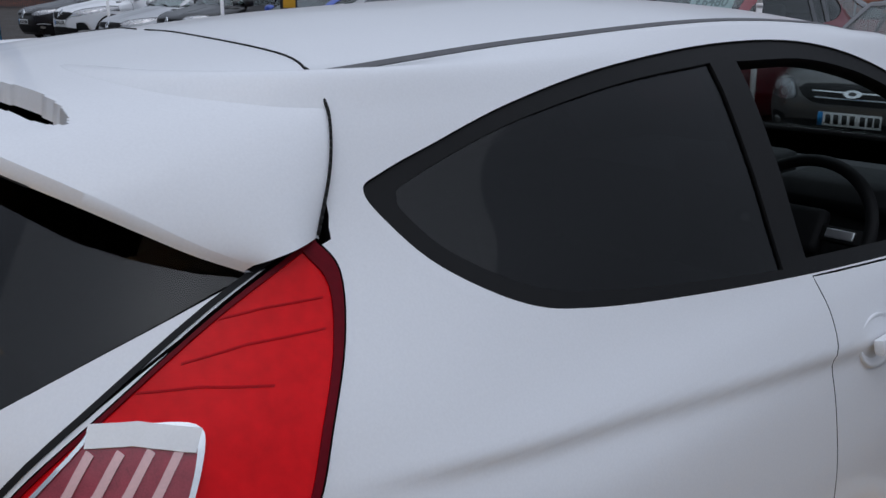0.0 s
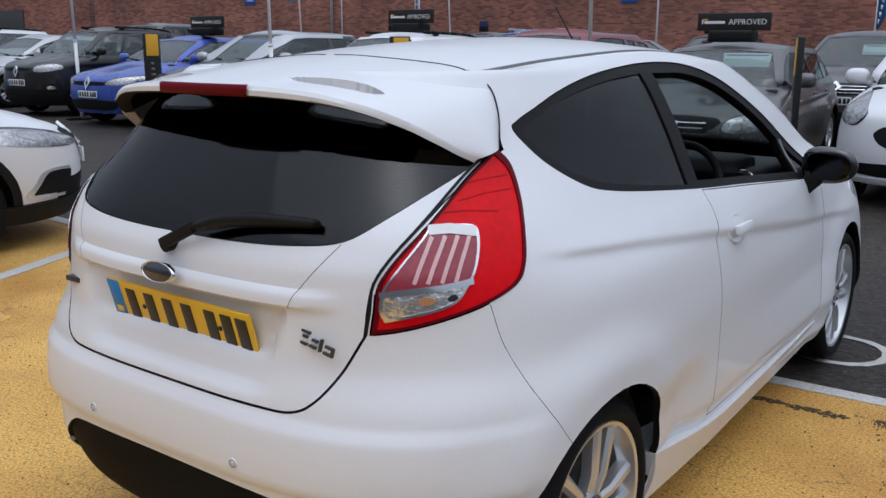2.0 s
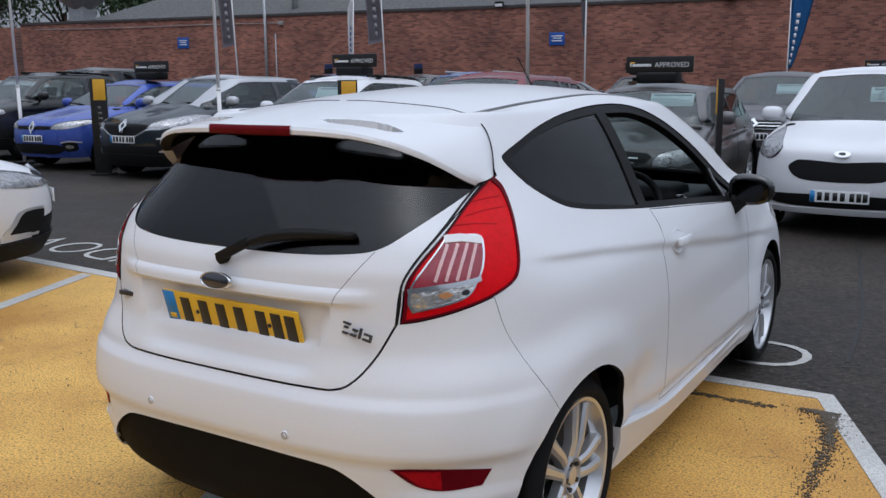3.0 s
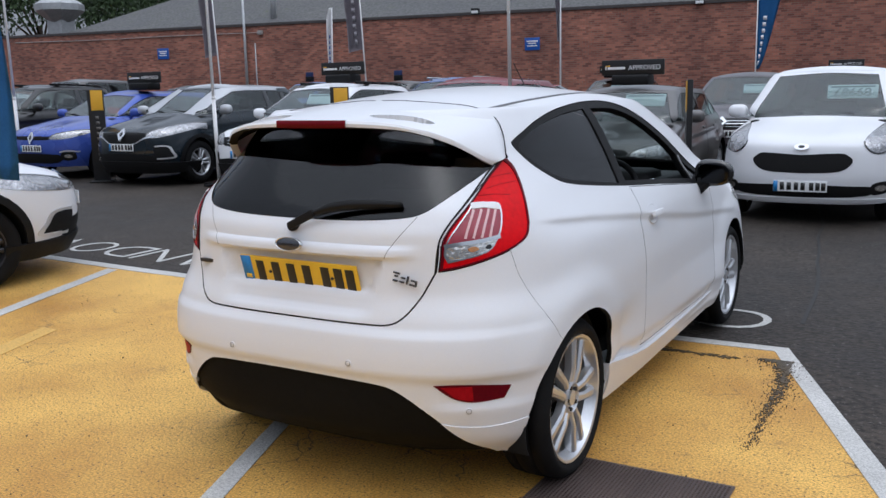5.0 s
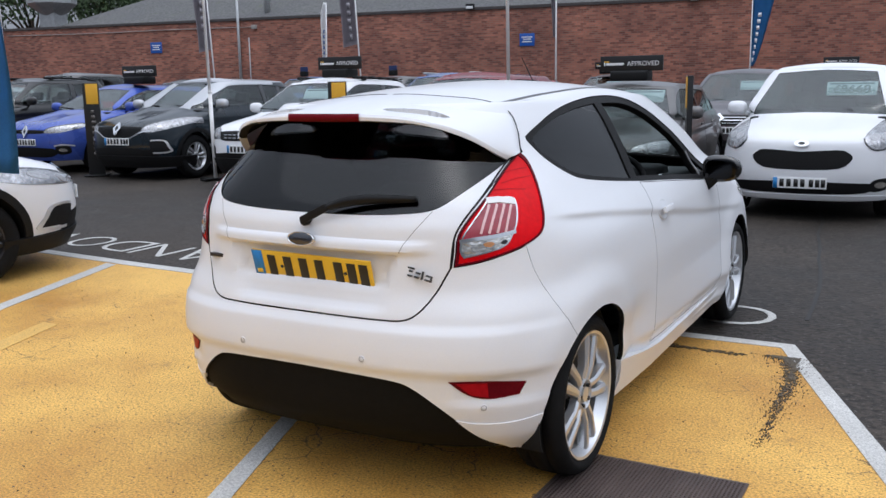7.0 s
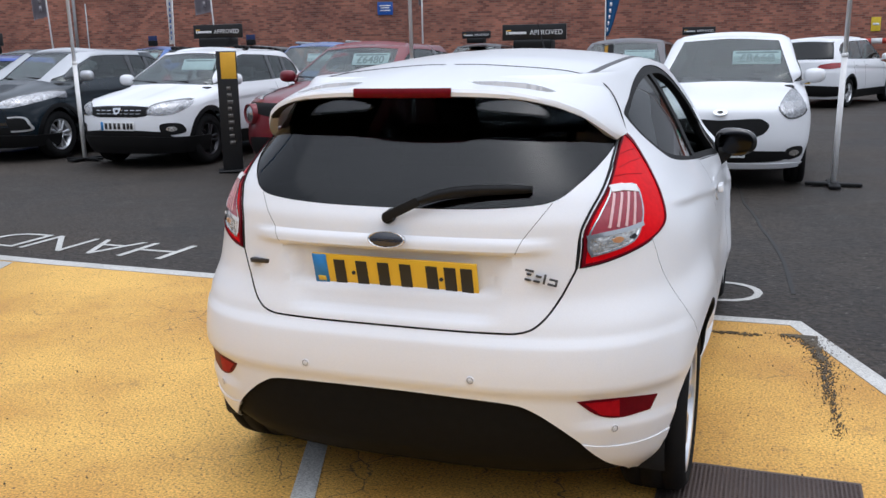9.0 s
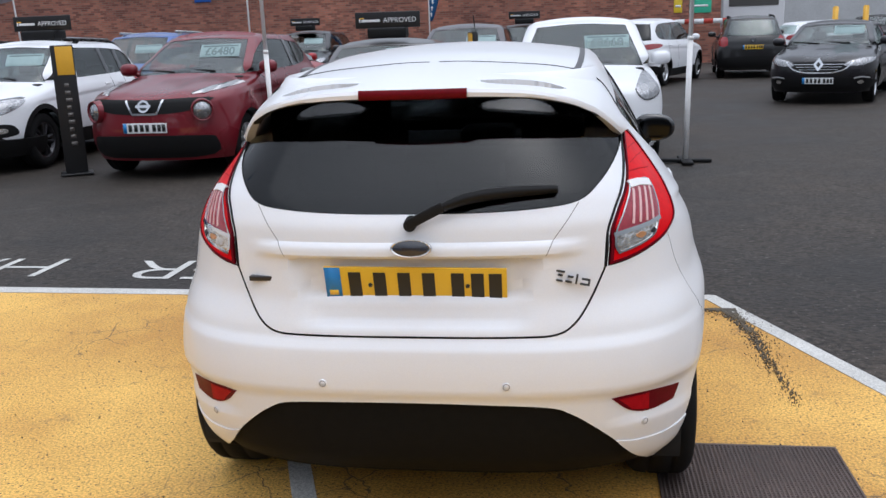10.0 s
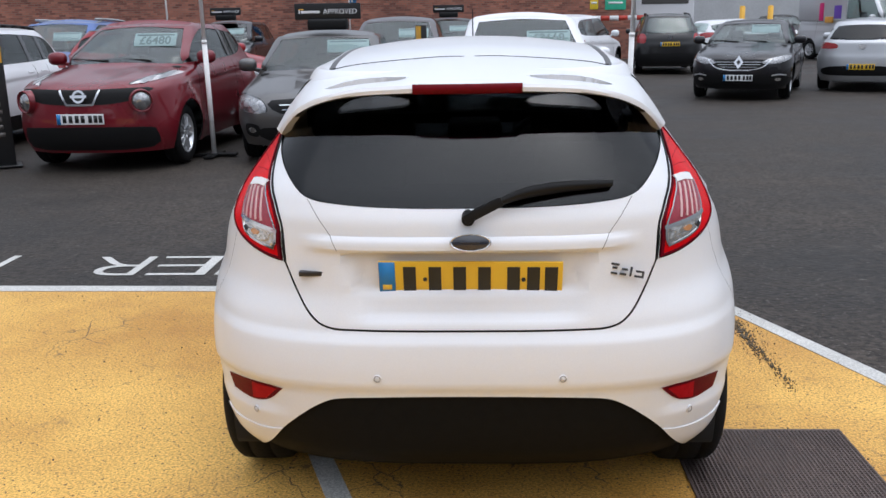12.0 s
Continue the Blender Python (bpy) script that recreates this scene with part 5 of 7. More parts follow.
    part("dashboard", boxes((-W / 2 + 0.16, W / 2 - 0.16, L - yc - 0.55, L - yc + 0.02, zc - 0.3, zc - 0.015), bevel=0.05), BLACK_TRIM, top)
    for x in (-0.37, 0.37):
        seat(top, x, L - yc - 1.25, zc - 0.62)
    part("rear_bench", boxes((-0.58, 0.58, p["rr"] + 0.28, p["rr"] + 0.45, zc - 0.5, zc + 0.14), bevel=0.05), SEAT_CLOTH, top)
    for x in (-0.36, 0.16):
        bm = bmesh.new()
        rod(bm, (x, L - yc - 0.05, zc + 0.045), (x + 0.50, L - yc - 0.16, zc + 0.075), 0.012, 0.008, 6)
        part("wiper", bm, BLACK_TRIM, top)
    if p.get("price"):
        card = part("price_card", boxes((-0.26, 0.26, -0.003, 0.003, -0.09, 0.09), bevel=0.001), material("price_card_paper", (0.32, 0.43, 0.43), 0.6, noise_scale=10), top, "pale price card behind the windscreen")
        card.matrix_local = pose(-0.30, L - yc - 0.40, zc + 0.28, -35, 0, 180)
        if p["price"] != "-":
            t = text_mesh("price", p["price"], 0.155, CARD_INK, card, 0.0008, bold=0.003)
            t.matrix_local = pose(0, -0.0045, -0.018, 90, 0, 0)
        part("card_line", boxes((-0.23, 0.23, -0.0042, 0, 0.055, 0.075)), CARD_INK, card)
    return top


HATCH = dict(L=4.1, W=1.76, H=1.46, zf=0.74, zc=0.98, yc=1.12, rf=1.95, rr=0.50, head=[(0.45, 0.66), (0.52, 0.74), (0.80, 0.80), (0.84, 0.74), (0.70, 0.66)], grille=[(0.45, 0.70), (0.42, 0.62), (0.0, 0.58)],
             intake=[(0.55, 0.42), (0.50, 0.28), (0.0, 0.27)], badge=(0.66, 0.075, "diamond"), tail=[(0.50, 0.86), (0.52, 0.98), (0.74, 1.02), (0.80, 0.86)], fog=[(0.60, 0.44), (0.76, 0.46), (0.76, 0.34), (0.62, 0.32)])
SUV = dict(HATCH, L=4.13, W=1.78, H=1.57, zf=0.86, zc=1.07, yc=1.05, rf=1.85, rr=0.52, r=0.335, rim=0.215, clad=True, head=[(0.46, 0.76), (0.50, 0.84), (0.78, 0.93), (0.85, 0.86), (0.72, 0.76)],
           grille=[(0.46, 0.80), (0.42, 0.70), (0.18, 0.66), (0.0, 0.65)], intake=[(0.60, 0.48), (0.56, 0.26), (0.0, 0.25)], badge=(0.79, 0.085, "diamond"), plate_z=0.60,
           tail=[(0.50, 0.92), (0.52, 1.05), (0.76, 1.10), (0.84, 0.94)], fog=[(0.58, 0.57), (0.76, 0.58), (0.80, 0.46), (0.62, 0.44)], front_clad=[(0.88, 0.40), (0.88, 0.15), (0.0, 0.15)])


# ---- yard: ground, paint, wall ----
def layered(name, base, other, scale, lo, hi, rough=0.7, bump=0.004, fine=90.0, grain=(0.55, 1.12), specks=None, spots=None, cracks=None):
    """Two colours mixed by broad patches, with speckle and relief of a coarse surface."""
    m = bpy.data.materials.new(name)
    m.use_nodes = True
    n, l = m.node_tree.nodes, m.node_tree.links
    b = n["Principled BSDF"]
    c = n.new("ShaderNodeTexCoord")
    big = n.new("ShaderNodeTexNoise")
    big.inputs["Scale"].default_value, big.inputs["Detail"].default_value, big.inputs["Roughness"].default_value = scale, 9, 0.65
    grit = n.new("ShaderNodeTexNoise")
    grit.inputs["Scale"].default_value, grit.inputs["Detail"].default_value = fine, 5
    for t in (big, grit):
        l.new(c.outputs["Object"], t.inputs["Vector"])
    ramp = n.new("ShaderNodeValToRGB")
    ramp.color_ramp.elements[0].position, ramp.color_ramp.elements[1].position = lo, hi
    ramp.color_ramp.elements[0].color, ramp.color_ramp.elements[1].color = (*base, 1), (*other, 1)
    l.new(big.outputs["Fac"], ramp.inputs["Fac"])
    speck = n.new("ShaderNodeValToRGB")
    speck.color_ramp.elements[0].position, speck.color_ramp.elements[1].position = 0.32, 0.62
    speck.color_ramp.elements[0].color, speck.color_ramp.elements[1].color = (*[grain[0]] * 3, 1), (*[grain[1]] * 3, 1)
    l.new(grit.outputs["Fac"], speck.inputs["Fac"])
    mul = n.new("ShaderNodeMix")
    mul.data_type, mul.blend_type = "RGBA", "MULTIPLY"
    mul.inputs[0].default_value = 0.8
    l.new(ramp.outputs["Color"], mul.inputs[6])
    l.new(speck.outputs["Color"], mul.inputs[7])
    out = mul.outputs[2]
    if spots:
        v = n.new("ShaderNodeTexNoise")
        v.inputs["Scale"].default_value, v.inputs["Detail"].default_value, v.inputs["Roughness"].default_value = spots[1], 8, 0.75
        l.new(c.outputs["Object"], v.inputs["Vector"])
        r2 = n.new("ShaderNodeValToRGB")
        r2.color_ramp.elements[0].position, r2.color_ramp.elements[1].position = spots[2], spots[3]
        l.new(v.outputs["Fac"], r2.inputs["Fac"])
        mx = n.new("ShaderNodeMix")
        mx.data_type = "RGBA"
        l.new(r2.outputs["Color"], mx.inputs[0])
        l.new(out, mx.inputs[6])
        mx.inputs[7].default_value = (*spots[0], 1)
        out = mx.outputs[2]
    if specks:
        w = n.new("ShaderNodeTexNoise")
        w.inputs["Scale"].default_value, w.inputs["Detail"].default_value = specks[1], 3
        l.new(c.outputs["Object"], w.inputs["Vector"])
        r4 = n.new("ShaderNodeMapRange")
        r4.inputs["From Min"].default_value, r4.inputs["From Max"].default_value = specks[2], specks[3]
        l.new(w.outputs["Fac"], r4.inputs["Value"])
        m4 = n.new("ShaderNodeMix")
        m4.data_type = "RGBA"
        l.new(r4.outputs["Result"], m4.inputs[0])
        l.new(out, m4.inputs[6])
        m4.inputs[7].default_value = (*specks[0], 1)
        out = m4.outputs[2]
    if cracks:
        # hairline cracks along the edges of bent cells, in some stretches only
        colour, cell, width, seed = cracks
        bend, shift, add = n.new("ShaderNodeTexNoise"), n.new("ShaderNodeVectorMath"), n.new("ShaderNodeVectorMath")
        bend.inputs["Scale"].default_value, bend.inputs["Detail"].default_value = cell * 2.2, 5
        shift.operation = "SCALE"
        shift.inputs["Scale"].default_value = 0.55 / cell
        l.new(c.outputs["Object"], bend.inputs["Vector"])
        l.new(bend.outputs["Color"], shift.inputs[0])
        l.new(c.outputs["Object"], add.inputs[0])
        l.new(shift.outputs[0], add.inputs[1])
        vor = n.new("ShaderNodeTexVoronoi")
        vor.feature = "DISTANCE_TO_EDGE"
        vor.inputs["Scale"].default_value = cell
        l.new(add.outputs[0], vor.inputs["Vector"])
        near = n.new("ShaderNodeMapRange")
        near.inputs["From Min"].default_value, near.inputs["From Max"].default_value = width * cell, width * cell * 0.3
        l.new(vor.outputs["Distance"], near.inputs["Value"])
        some = n.new("ShaderNodeTexNoise")
        some.noise_dimensions = "4D"
        some.inputs["W"].default_value = seed
        some.inputs["Scale"].default_value, some.inputs["Detail"].default_value = 1.4, 4
        l.new(c.outputs["Object"], some.inputs["Vector"])
        pick, both_k = n.new("ShaderNodeMapRange"), n.new("ShaderNodeMath")
        pick.inputs["From Min"].default_value, pick.inputs["From Max"].default_value = 0.56, 0.63
        l.new(some.outputs["Fac"], pick.inputs["Value"])
        both_k.operation = "MULTIPLY"
        l.new(near.outputs["Result"], both_k.inputs[0])
        l.new(pick.outputs["Result"], both_k.inputs[1])
        m5 = n.new("ShaderNodeMix")
        m5.data_type = "RGBA"
        l.new(both_k.outputs[0], m5.inputs[0])
        l.new(out, m5.inputs[6])
        m5.inputs[7].default_value = (*colour, 1)
        out = m5.outputs[2]
    l.new(out, b.inputs["Base Color"])
    rr = n.new("ShaderNodeMapRange")
    rr.inputs["From Min"].default_value, rr.inputs["From Max"].default_value = 0.35, 0.65
    rr.inputs["To Min"].default_value, rr.inputs["To Max"].default_value = rough - 0.12, rough + 0.12
    l.new(big.outputs["Fac"], rr.inputs["Value"])
    l.new(rr.outputs["Result"], b.inputs["Roughness"])
    bp = n.new("ShaderNodeBump")
    bp.inputs["Strength"].default_value, bp.inputs["Distance"].default_value = 0.8, bump
    l.new(grit.outputs["Fac"], bp.inputs["Height"])
    l.new(bp.outputs["Normal"], b.inputs["Normal"])
    return m


ASPHALT = layered("damp_asphalt", (0.0190, 0.0152, 0.0124), (0.053, 0.0430, 0.0350), 0.5, 0.36, 0.66, 0.66, 0.012, 34, grain=(0.15, 1.55), specks=((0.15, 0.135, 0.12), 48, 0.64, 0.72), spots=((0.074, 0.062, 0.051), 2.6, 0.56, 0.74))
ASPHALT.node_tree.nodes["Principled BSDF"].inputs["Specular IOR Level"].default_value = 0.3
YELLOW = layered("worn_yellow_surfacing", (0.50, 0.245, 0.040), (0.81, 0.485, 0.118), 0.7, 0.36, 0.62, 0.66, 0.005, 105, grain=(0.42, 1.22), specks=((0.12, 0.07, 0.03), 70, 0.625, 0.66), spots=((0.27, 0.16, 0.055), 5.0, 0.60, 0.74), cracks=((0.13, 0.08, 0.035), 4.2, 0.0042, 3.0))
LINE_WHITE = layered("worn_white_line", (0.52, 0.51, 0.48), (0.66, 0.65, 0.62), 3.0, 0.3, 0.7, 0.6, 0.003, 140, spots=((0.30, 0.28, 0.24), 6.0, 0.62, 0.80))


def sheet(name, label, outline, mat, z=0.0, thick=0.004, category="ground", n=1):
    """A thin layer that follows the ground."""
    bm = prism(outline, "z", -thick, 0)
    for v in bm.verts:
        v.co.z += z + ground_z(v.co.x, v.co.y)
    return tagged(link_mesh(name, bm, mat, smooth=False), label, category, kind="structure")


bm = bmesh.new()
xs = [-2500, -900, -300, -120, -70] + list(np.linspace(-50, 30, 41)) + [50, 100, 300, 900, 2500]
ys = [-2500, -900, -300, -100, -40, -15] + list(np.linspace(-6, 40, 47)) + [60, 120, 300, 900, 2500]
gv = [[bm.verts.new((x, y, ground_z(max(x, -50), y) - 0.012)) for y in ys] for x in xs]
for i in range(len(xs) - 1):
    for j in range(len(ys) - 1):
        bm.faces.new((gv[i][j], gv[i + 1][j], gv[i + 1][j + 1], gv[i][j + 1]))
tagged(link_mesh("ground", bm, ASPHALT), "damp dark asphalt of the car yard", "ground", kind="structure")

RIGHT = ((1.21, 2.69), (3.46, -3.0))
sheet("yellow_bay_surface", "worn yellow surfacing of the handover bays", [(-14, 2.96), (-14, -12), (7.0, -12), (RIGHT[1][0], RIGHT[1][1]), RIGHT[0], (-4, 2.735)], YELLOW, 0.0)
lines = [("white_line", [(-14, 3.07), (-14, 2.95), (-4, 2.725), (0.66, 2.628), (1.182, 2.642), (1.238, 2.73), (0.64, 2.718), (-4, 2.845)]),
         ("white_line", [(1.183, 2.64), (3.39, -3.0), (3.53, -3.0), (1.2395, 2.73)]),
         ("white_line", [(-0.66, 0.75), (-0.575, 0.75), (0.94, -3.2), (0.83, -3.2)]),
         ("white_line", [(-4.29, 2.70), (-4.17, 2.70), (-1.85, -3.2), (-1.97, -3.2)])]
for nm, o in lines:
    sheet(nm, "worn white bay line on the yellow surface", o, LINE_WHITE, 0.004, 0.003, "line")
FADED = layered("faded_line", (0.66, 0.39, 0.085), (0.78, 0.49, 0.14), 3.0, 0.3, 0.7, 0.6, 0.003, 140)
sheet("faded_line", "faded overpainted bay line", [(-3.05, 1.17), (-2.91, 1.17), (-1.30, -3.2), (-1.46, -3.2)], FADED, 0.003, 0.002, "line")
STAIN = layered("tarry_patch", (0.045, 0.039, 0.032), (0.14, 0.105, 0.06), 6.0, 0.3, 0.7, 0.7, 0.006, 90)
rng = random.Random(5)
cv, cf = [], []


def crumb(cx, cy, sx, sy, z):
    """An irregular flat crumb with ten corners."""
    a0, b = rng.uniform(0, 6), len(cv)
    ring = [(cx + sx * rng.uniform(0.45, 1.25) * math.cos(a0 + j * 0.628), cy + sy * rng.uniform(0.45, 1.25) * math.sin(a0 + j * 0.628)) for j in range(10)]
    cv.extend([(x, y, z) for x, y in ring] + [(x, y, 0.0) for x, y in ring])
    cf.append(tuple(range(b, b + 10)))
    cf.extend((b + j, b + 10 + j, b + 10 + (j + 1) % 10, b + (j + 1) % 10) for j in range(10))


for k in range(1700):
    t = rng.random() ** 2.6
    cx, cy = 1.258 + 0.075 * min(1, 2.5 * t) - 0.03 * max(0, t - 0.6) + 0.012 * math.sin(9 * t), 2.47 - 1.30 * t
    core = rng.random() < 0.65
    cx += rng.gauss(0, (0.020 if core else 0.06) * (1 - 0.45 * t)) + (rng.uniform(-0.07, 0.02) if t < 0.04 else 0)
    s_ = rng.uniform(0.001, 0.0085 if core else 0.004) * (1.1 - 0.8 * t)
    crumb(cx, cy, s_, s_ * rng.uniform(0.8, 2.2), 0.0042 + 0.0000005 * k)
for k in range(170):
    s_ = rng.uniform(0.002, 0.006)
    crumb(0.62 + 0.42 * rng.random() ** 1.3, 2.42 + 0.014 * rng.gauss(0, 1), 2.2 * s_, 0.7 * s_, 0.0042 + 0.000002 * k)
for k in range(500):
    s_ = rng.uniform(0.001, 0.004)
    crumb(rng.uniform(-6, 2.2), rng.uniform(-1.5, 2.6), s_, s_, 0.0042 + 0.000002 * k)
me = bpy.data.meshes.new("worn_patches")
me.from_pydata(cv, [], cf)
me.materials.append(STAIN)
tagged(new("worn_patches", me), "dark patches where the yellow surface has broken up", "ground", kind="stuff")

rng2 = random.Random(9)
joint_line = [(1.235 - 0.047 * k + rng2.gauss(0, 0.022) - 0.0045 * max(0, k - 8) ** 1.6, 3.35 + 0.42 * k) for k in range(22)]
sheet("asphalt_joint", "dark open joint between two lanes of asphalt", strip(joint_line, 0.026), material("joint_tar", (0.012, 0.011, 0.010), 0.6, noise_scale=9, spread=0.4), -0.0085, 0.0035, "joint")

# painted words, read from the lane
for letters, start, pitch, mid in (("CUSTOMER", 1.04, 0.463, 3.31), ("HANDOVER", -3.19, 0.483, 3.36)):
    bm = bmesh.new()
    for i, letter in enumerate(letters):
        one = text_mesh("letter_shape", letter, 0.60, LINE_WHITE, None, 0.001, 1.0, "CENTER", -0.009)
        xs_ = [v.co.x for v in one.data.vertices]
        lo, wide = min(xs_), max(xs_) - min(xs_)
        left, ys_ = start - pitch * i, [v.co.y for v in one.data.vertices]
        for v in one.data.vertices:
            x = left - (v.co.x - lo) / wide * pitch * 0.86
            y = mid - 0.021 * min(0.0, x + 3.0) - (v.co.y - (min(ys_) + max(ys_)) / 2) * 1.2
            v.co = (x, y, v.co.z + ground_z(x, y) - 0.008)
        bm.from_mesh(one.data)
        shape = one.data
        bpy.data.objects.remove(one)
        bpy.data.meshes.remove(shape)
    word = link_mesh("painted_word", bm, LINE_WHITE, smooth=False)
    tagged(word, "white word " + letters + " painted on the dark asphalt", "lettering", kind="structure")

# ribbed rubber mat
mat_thing = empty("rubber_mat", "dark brown ribbed rubber mat beside the rear wheel", "mat")
MATR = layered("dirty_rubber", (0.088, 0.062, 0.053), (0.145, 0.106, 0.092), 5.0, 0.3, 0.7, 0.6, 0.002, 150)
part("mat_base", boxes((0.73, 1.38, -0.35, 0.81, 0.001, 0.008), bevel=0.003), MATR, mat_thing)
bm = bmesh.new()
for i in range(44):
    x = 0.745 + i * 0.0145
    box(bm, x, x + 0.006, -0.33, 0.795, 0.008, 0.0115)
for i in range(76):
    y = -0.325 + i * 0.0148
    box(bm, 0.74, 1.37, y, y + 0.004, 0.008, 0.0108)
tagged(part("mat_ribs", bm, MATR, mat_thing), kind="stuff")

# brick wall
BRICK = bpy.data.materials.new("old_red_brick")
BRICK.use_nodes = True
n, l = BRICK.node_tree.nodes, BRICK.node_tree.links
tc, mp, bt = n.new("ShaderNodeTexCoord"), n.new("ShaderNodeMapping"), n.new("ShaderNodeTexBrick")
mp.inputs["Rotation"].default_value = (radians(90), 0, 0)
l.new(tc.outputs["Object"], mp.inputs["Vector"])
l.new(mp.outputs["Vector"], bt.inputs["Vector"])
bt.inputs["Scale"].default_value = 1.0
bt.inputs["Brick Width"].default_value, bt.inputs["Row Height"].default_value, bt.inputs["Mortar Size"].default_value = 0.225, 0.075, 0.007
bt.inputs["Color1"].default_value, bt.inputs["Color2"].default_value, bt.inputs["Mortar"].default_value = (0.195, 0.076, 0.056, 1), (0.47, 0.187, 0.128, 1), (0.26, 0.19, 0.153, 1)
nz = n.new("ShaderNodeTexNoise")
nz.inputs["Scale"].default_value, nz.inputs["Detail"].default_value = 0.5, 8
l.new(tc.outputs["Object"], nz.inputs["Vector"])
sp = n.new("ShaderNodeTexNoise")
sp.inputs["Scale"].default_value, sp.inputs["Detail"].default_value = 3.2, 6
l.new(tc.outputs["Object"], sp.inputs["Vector"])
rp = n.new("ShaderNodeValToRGB")
rp.color_ramp.elements[0].position, rp.color_ramp.elements[1].position = 0.3, 0.7
rp.color_ramp.elements[0].color, rp.color_ramp.elements[1].color = (0.65, 0.65, 0.68, 1), (1.25, 1.2, 1.15, 1)
l.new(nz.outputs["Fac"], rp.inputs["Fac"])
mu = n.new("ShaderNodeMix")
mu.data_type, mu.blend_type = "RGBA", "MULTIPLY"
mu.inputs[0].default_value = 1.0
l.new(bt.outputs["Color"], mu.inputs[6])
l.new(rp.outputs["Color"], mu.inputs[7])
r3 = n.new("ShaderNodeValToRGB")
r3.color_ramp.elements[0].position, r3.color_ramp.elements[1].position = 0.66, 0.76
l.new(sp.outputs["Fac"], r3.inputs["Fac"])
mx = n.new("ShaderNodeMix")
mx.data_type = "RGBA"
l.new(r3.outputs["Color"], mx.inputs[0])
l.new(mu.outputs[2], mx.inputs[6])
mx.inputs[7].default_value = (0.33, 0.20, 0.15, 1)
l.new(mx.outputs[2], n["Principled BSDF"].inputs["Base Color"])
n["Principled BSDF"].inputs["Roughness"].default_value = 0.9
bp = n.new("ShaderNodeBump")
bp.inputs["Distance"].default_value, bp.inputs["Strength"].default_value = 0.01, 0.6
l.new(bt.outputs["Fac"], bp.inputs["Height"])
bp.invert = True
l.new(bp.outputs["Normal"], n["Principled BSDF"].inputs["Normal"])

WALL_AT = pose(6.0, 34.14, 0, 0, 0, 10.76)


def on_wall(x, z, out=0.0, turn=0):
    """A pose on the wall's face: x metres along it from its end, negative away from it."""
    return WALL_AT @ pose(x, -out, z, 0, 0, turn)


wall = link_mesh("wall_brick", boxes((-46.0, 0.0, 0.0, 0.34, -0.5, 4.32)), BRICK, smooth=False)
wall.matrix_world = WALL_AT
tagged(wall, "long old red brick wall with pale patched bricks", "wall", kind="structure")
COPING = material("dark_coping", (0.07, 0.06, 0.058), 0.85, noise_scale=4, spread=0.3, bump=0.003)
cop = link_mesh("wall_coping", boxes((-46.0, 0.03, -0.05, 0.39, 4.32, 4.44), bevel=0.01), COPING, smooth=False)
cop.matrix_world = WALL_AT
tagged(cop, "dark coping along the top of the brick wall", "wall", kind="structure")
SLATE = layered("mossy_slate_roof", (0.085, 0.085, 0.088), (0.14, 0.14, 0.135), 0.8, 0.3, 0.7, 0.85, 0.01, 9, spots=((0.10, 0.11, 0.07), 1.5, 0.58, 0.75))
bm = bmesh.new()
rv = [bm.verts.new(p) for p in ((-43.0, 0.5, 4.35), (0.0, 0.5, 4.35), (0.0, 14.0, 10.5), (-30.0, 14.0, 10.5))]
bm.faces.new(rv)
rv2 = [bm.verts.new(v.co - Vector((0, 0, 0.15))) for v in rv]
bm.faces.new(rv2[::-1])
for i in range(4):
    bm.faces.new((rv[i], rv2[i], rv2[(i + 1) % 4], rv[(i + 1) % 4]))
bmesh.ops.recalc_face_normals(bm, faces=bm.faces)
roof_ob = link_mesh("shed_roof", bm, SLATE, smooth=False)
roof_ob.matrix_world = WALL_AT
tagged(roof_ob, "grey slate roof of the shed behind the wall", "roof", kind="structure")
GALV = material("galvanised_steel", (0.42, 0.43, 0.44), 0.5, 0.6, noise_scale=6, spread=0.2)
vent_t = empty("roof_ventilator", "grey metal ventilator cowl on the slate roof", "ventilator", at=on_wall(-43.6, 4.2, -1.6))
bm = bmesh.new()
box(bm, -0.45, 0.45, -0.45, 0.45, 0.0, 1.0, bevel=0.02)
part("cowl_shaft", bm, GALV, vent_t, smooth=False)
bm = bmesh.new()
for z0, r0, z1, r1 in ((0.9, 0.5, 1.45, 1.15), (1.45, 1.15, 1.75, 1.15), (1.75, 1.15, 2.1, 0.6)):
    bmesh.ops.create_cone(bm, cap_ends=True, segments=8, radius1=r0, radius2=r1, depth=z1 - z0, matrix=Matrix.Translation((0, 0, (z0 + z1) / 2)))
part("cowl_hood", bm, GALV, vent_t, smooth=False)
BLUE_SIGN = material("blue_sign", (0.02, 0.10, 0.42), 0.4, noise_scale=4, spread=0.1)
for x, z in ((-19.41, 3.12), (-36.56, 3.31)):
    sg = empty("wall_sign", "small blue sign with white print on the brick wall", "sign", "wall signs", on_wall(x, z, 0.02))
    part("board", boxes((-0.30, 0.30, -0.01, 0.01, -0.24, 0.24), bevel=0.004), BLUE_SIGN, sg)
    for zz, wd in ((0.10, 0.22), (0.02, 0.16), (-0.08, 0.20)):
        part("print_bar", boxes((-wd, wd, -0.016, 0, zz - 0.022, zz + 0.022)), PRINT_WHITE, sg)
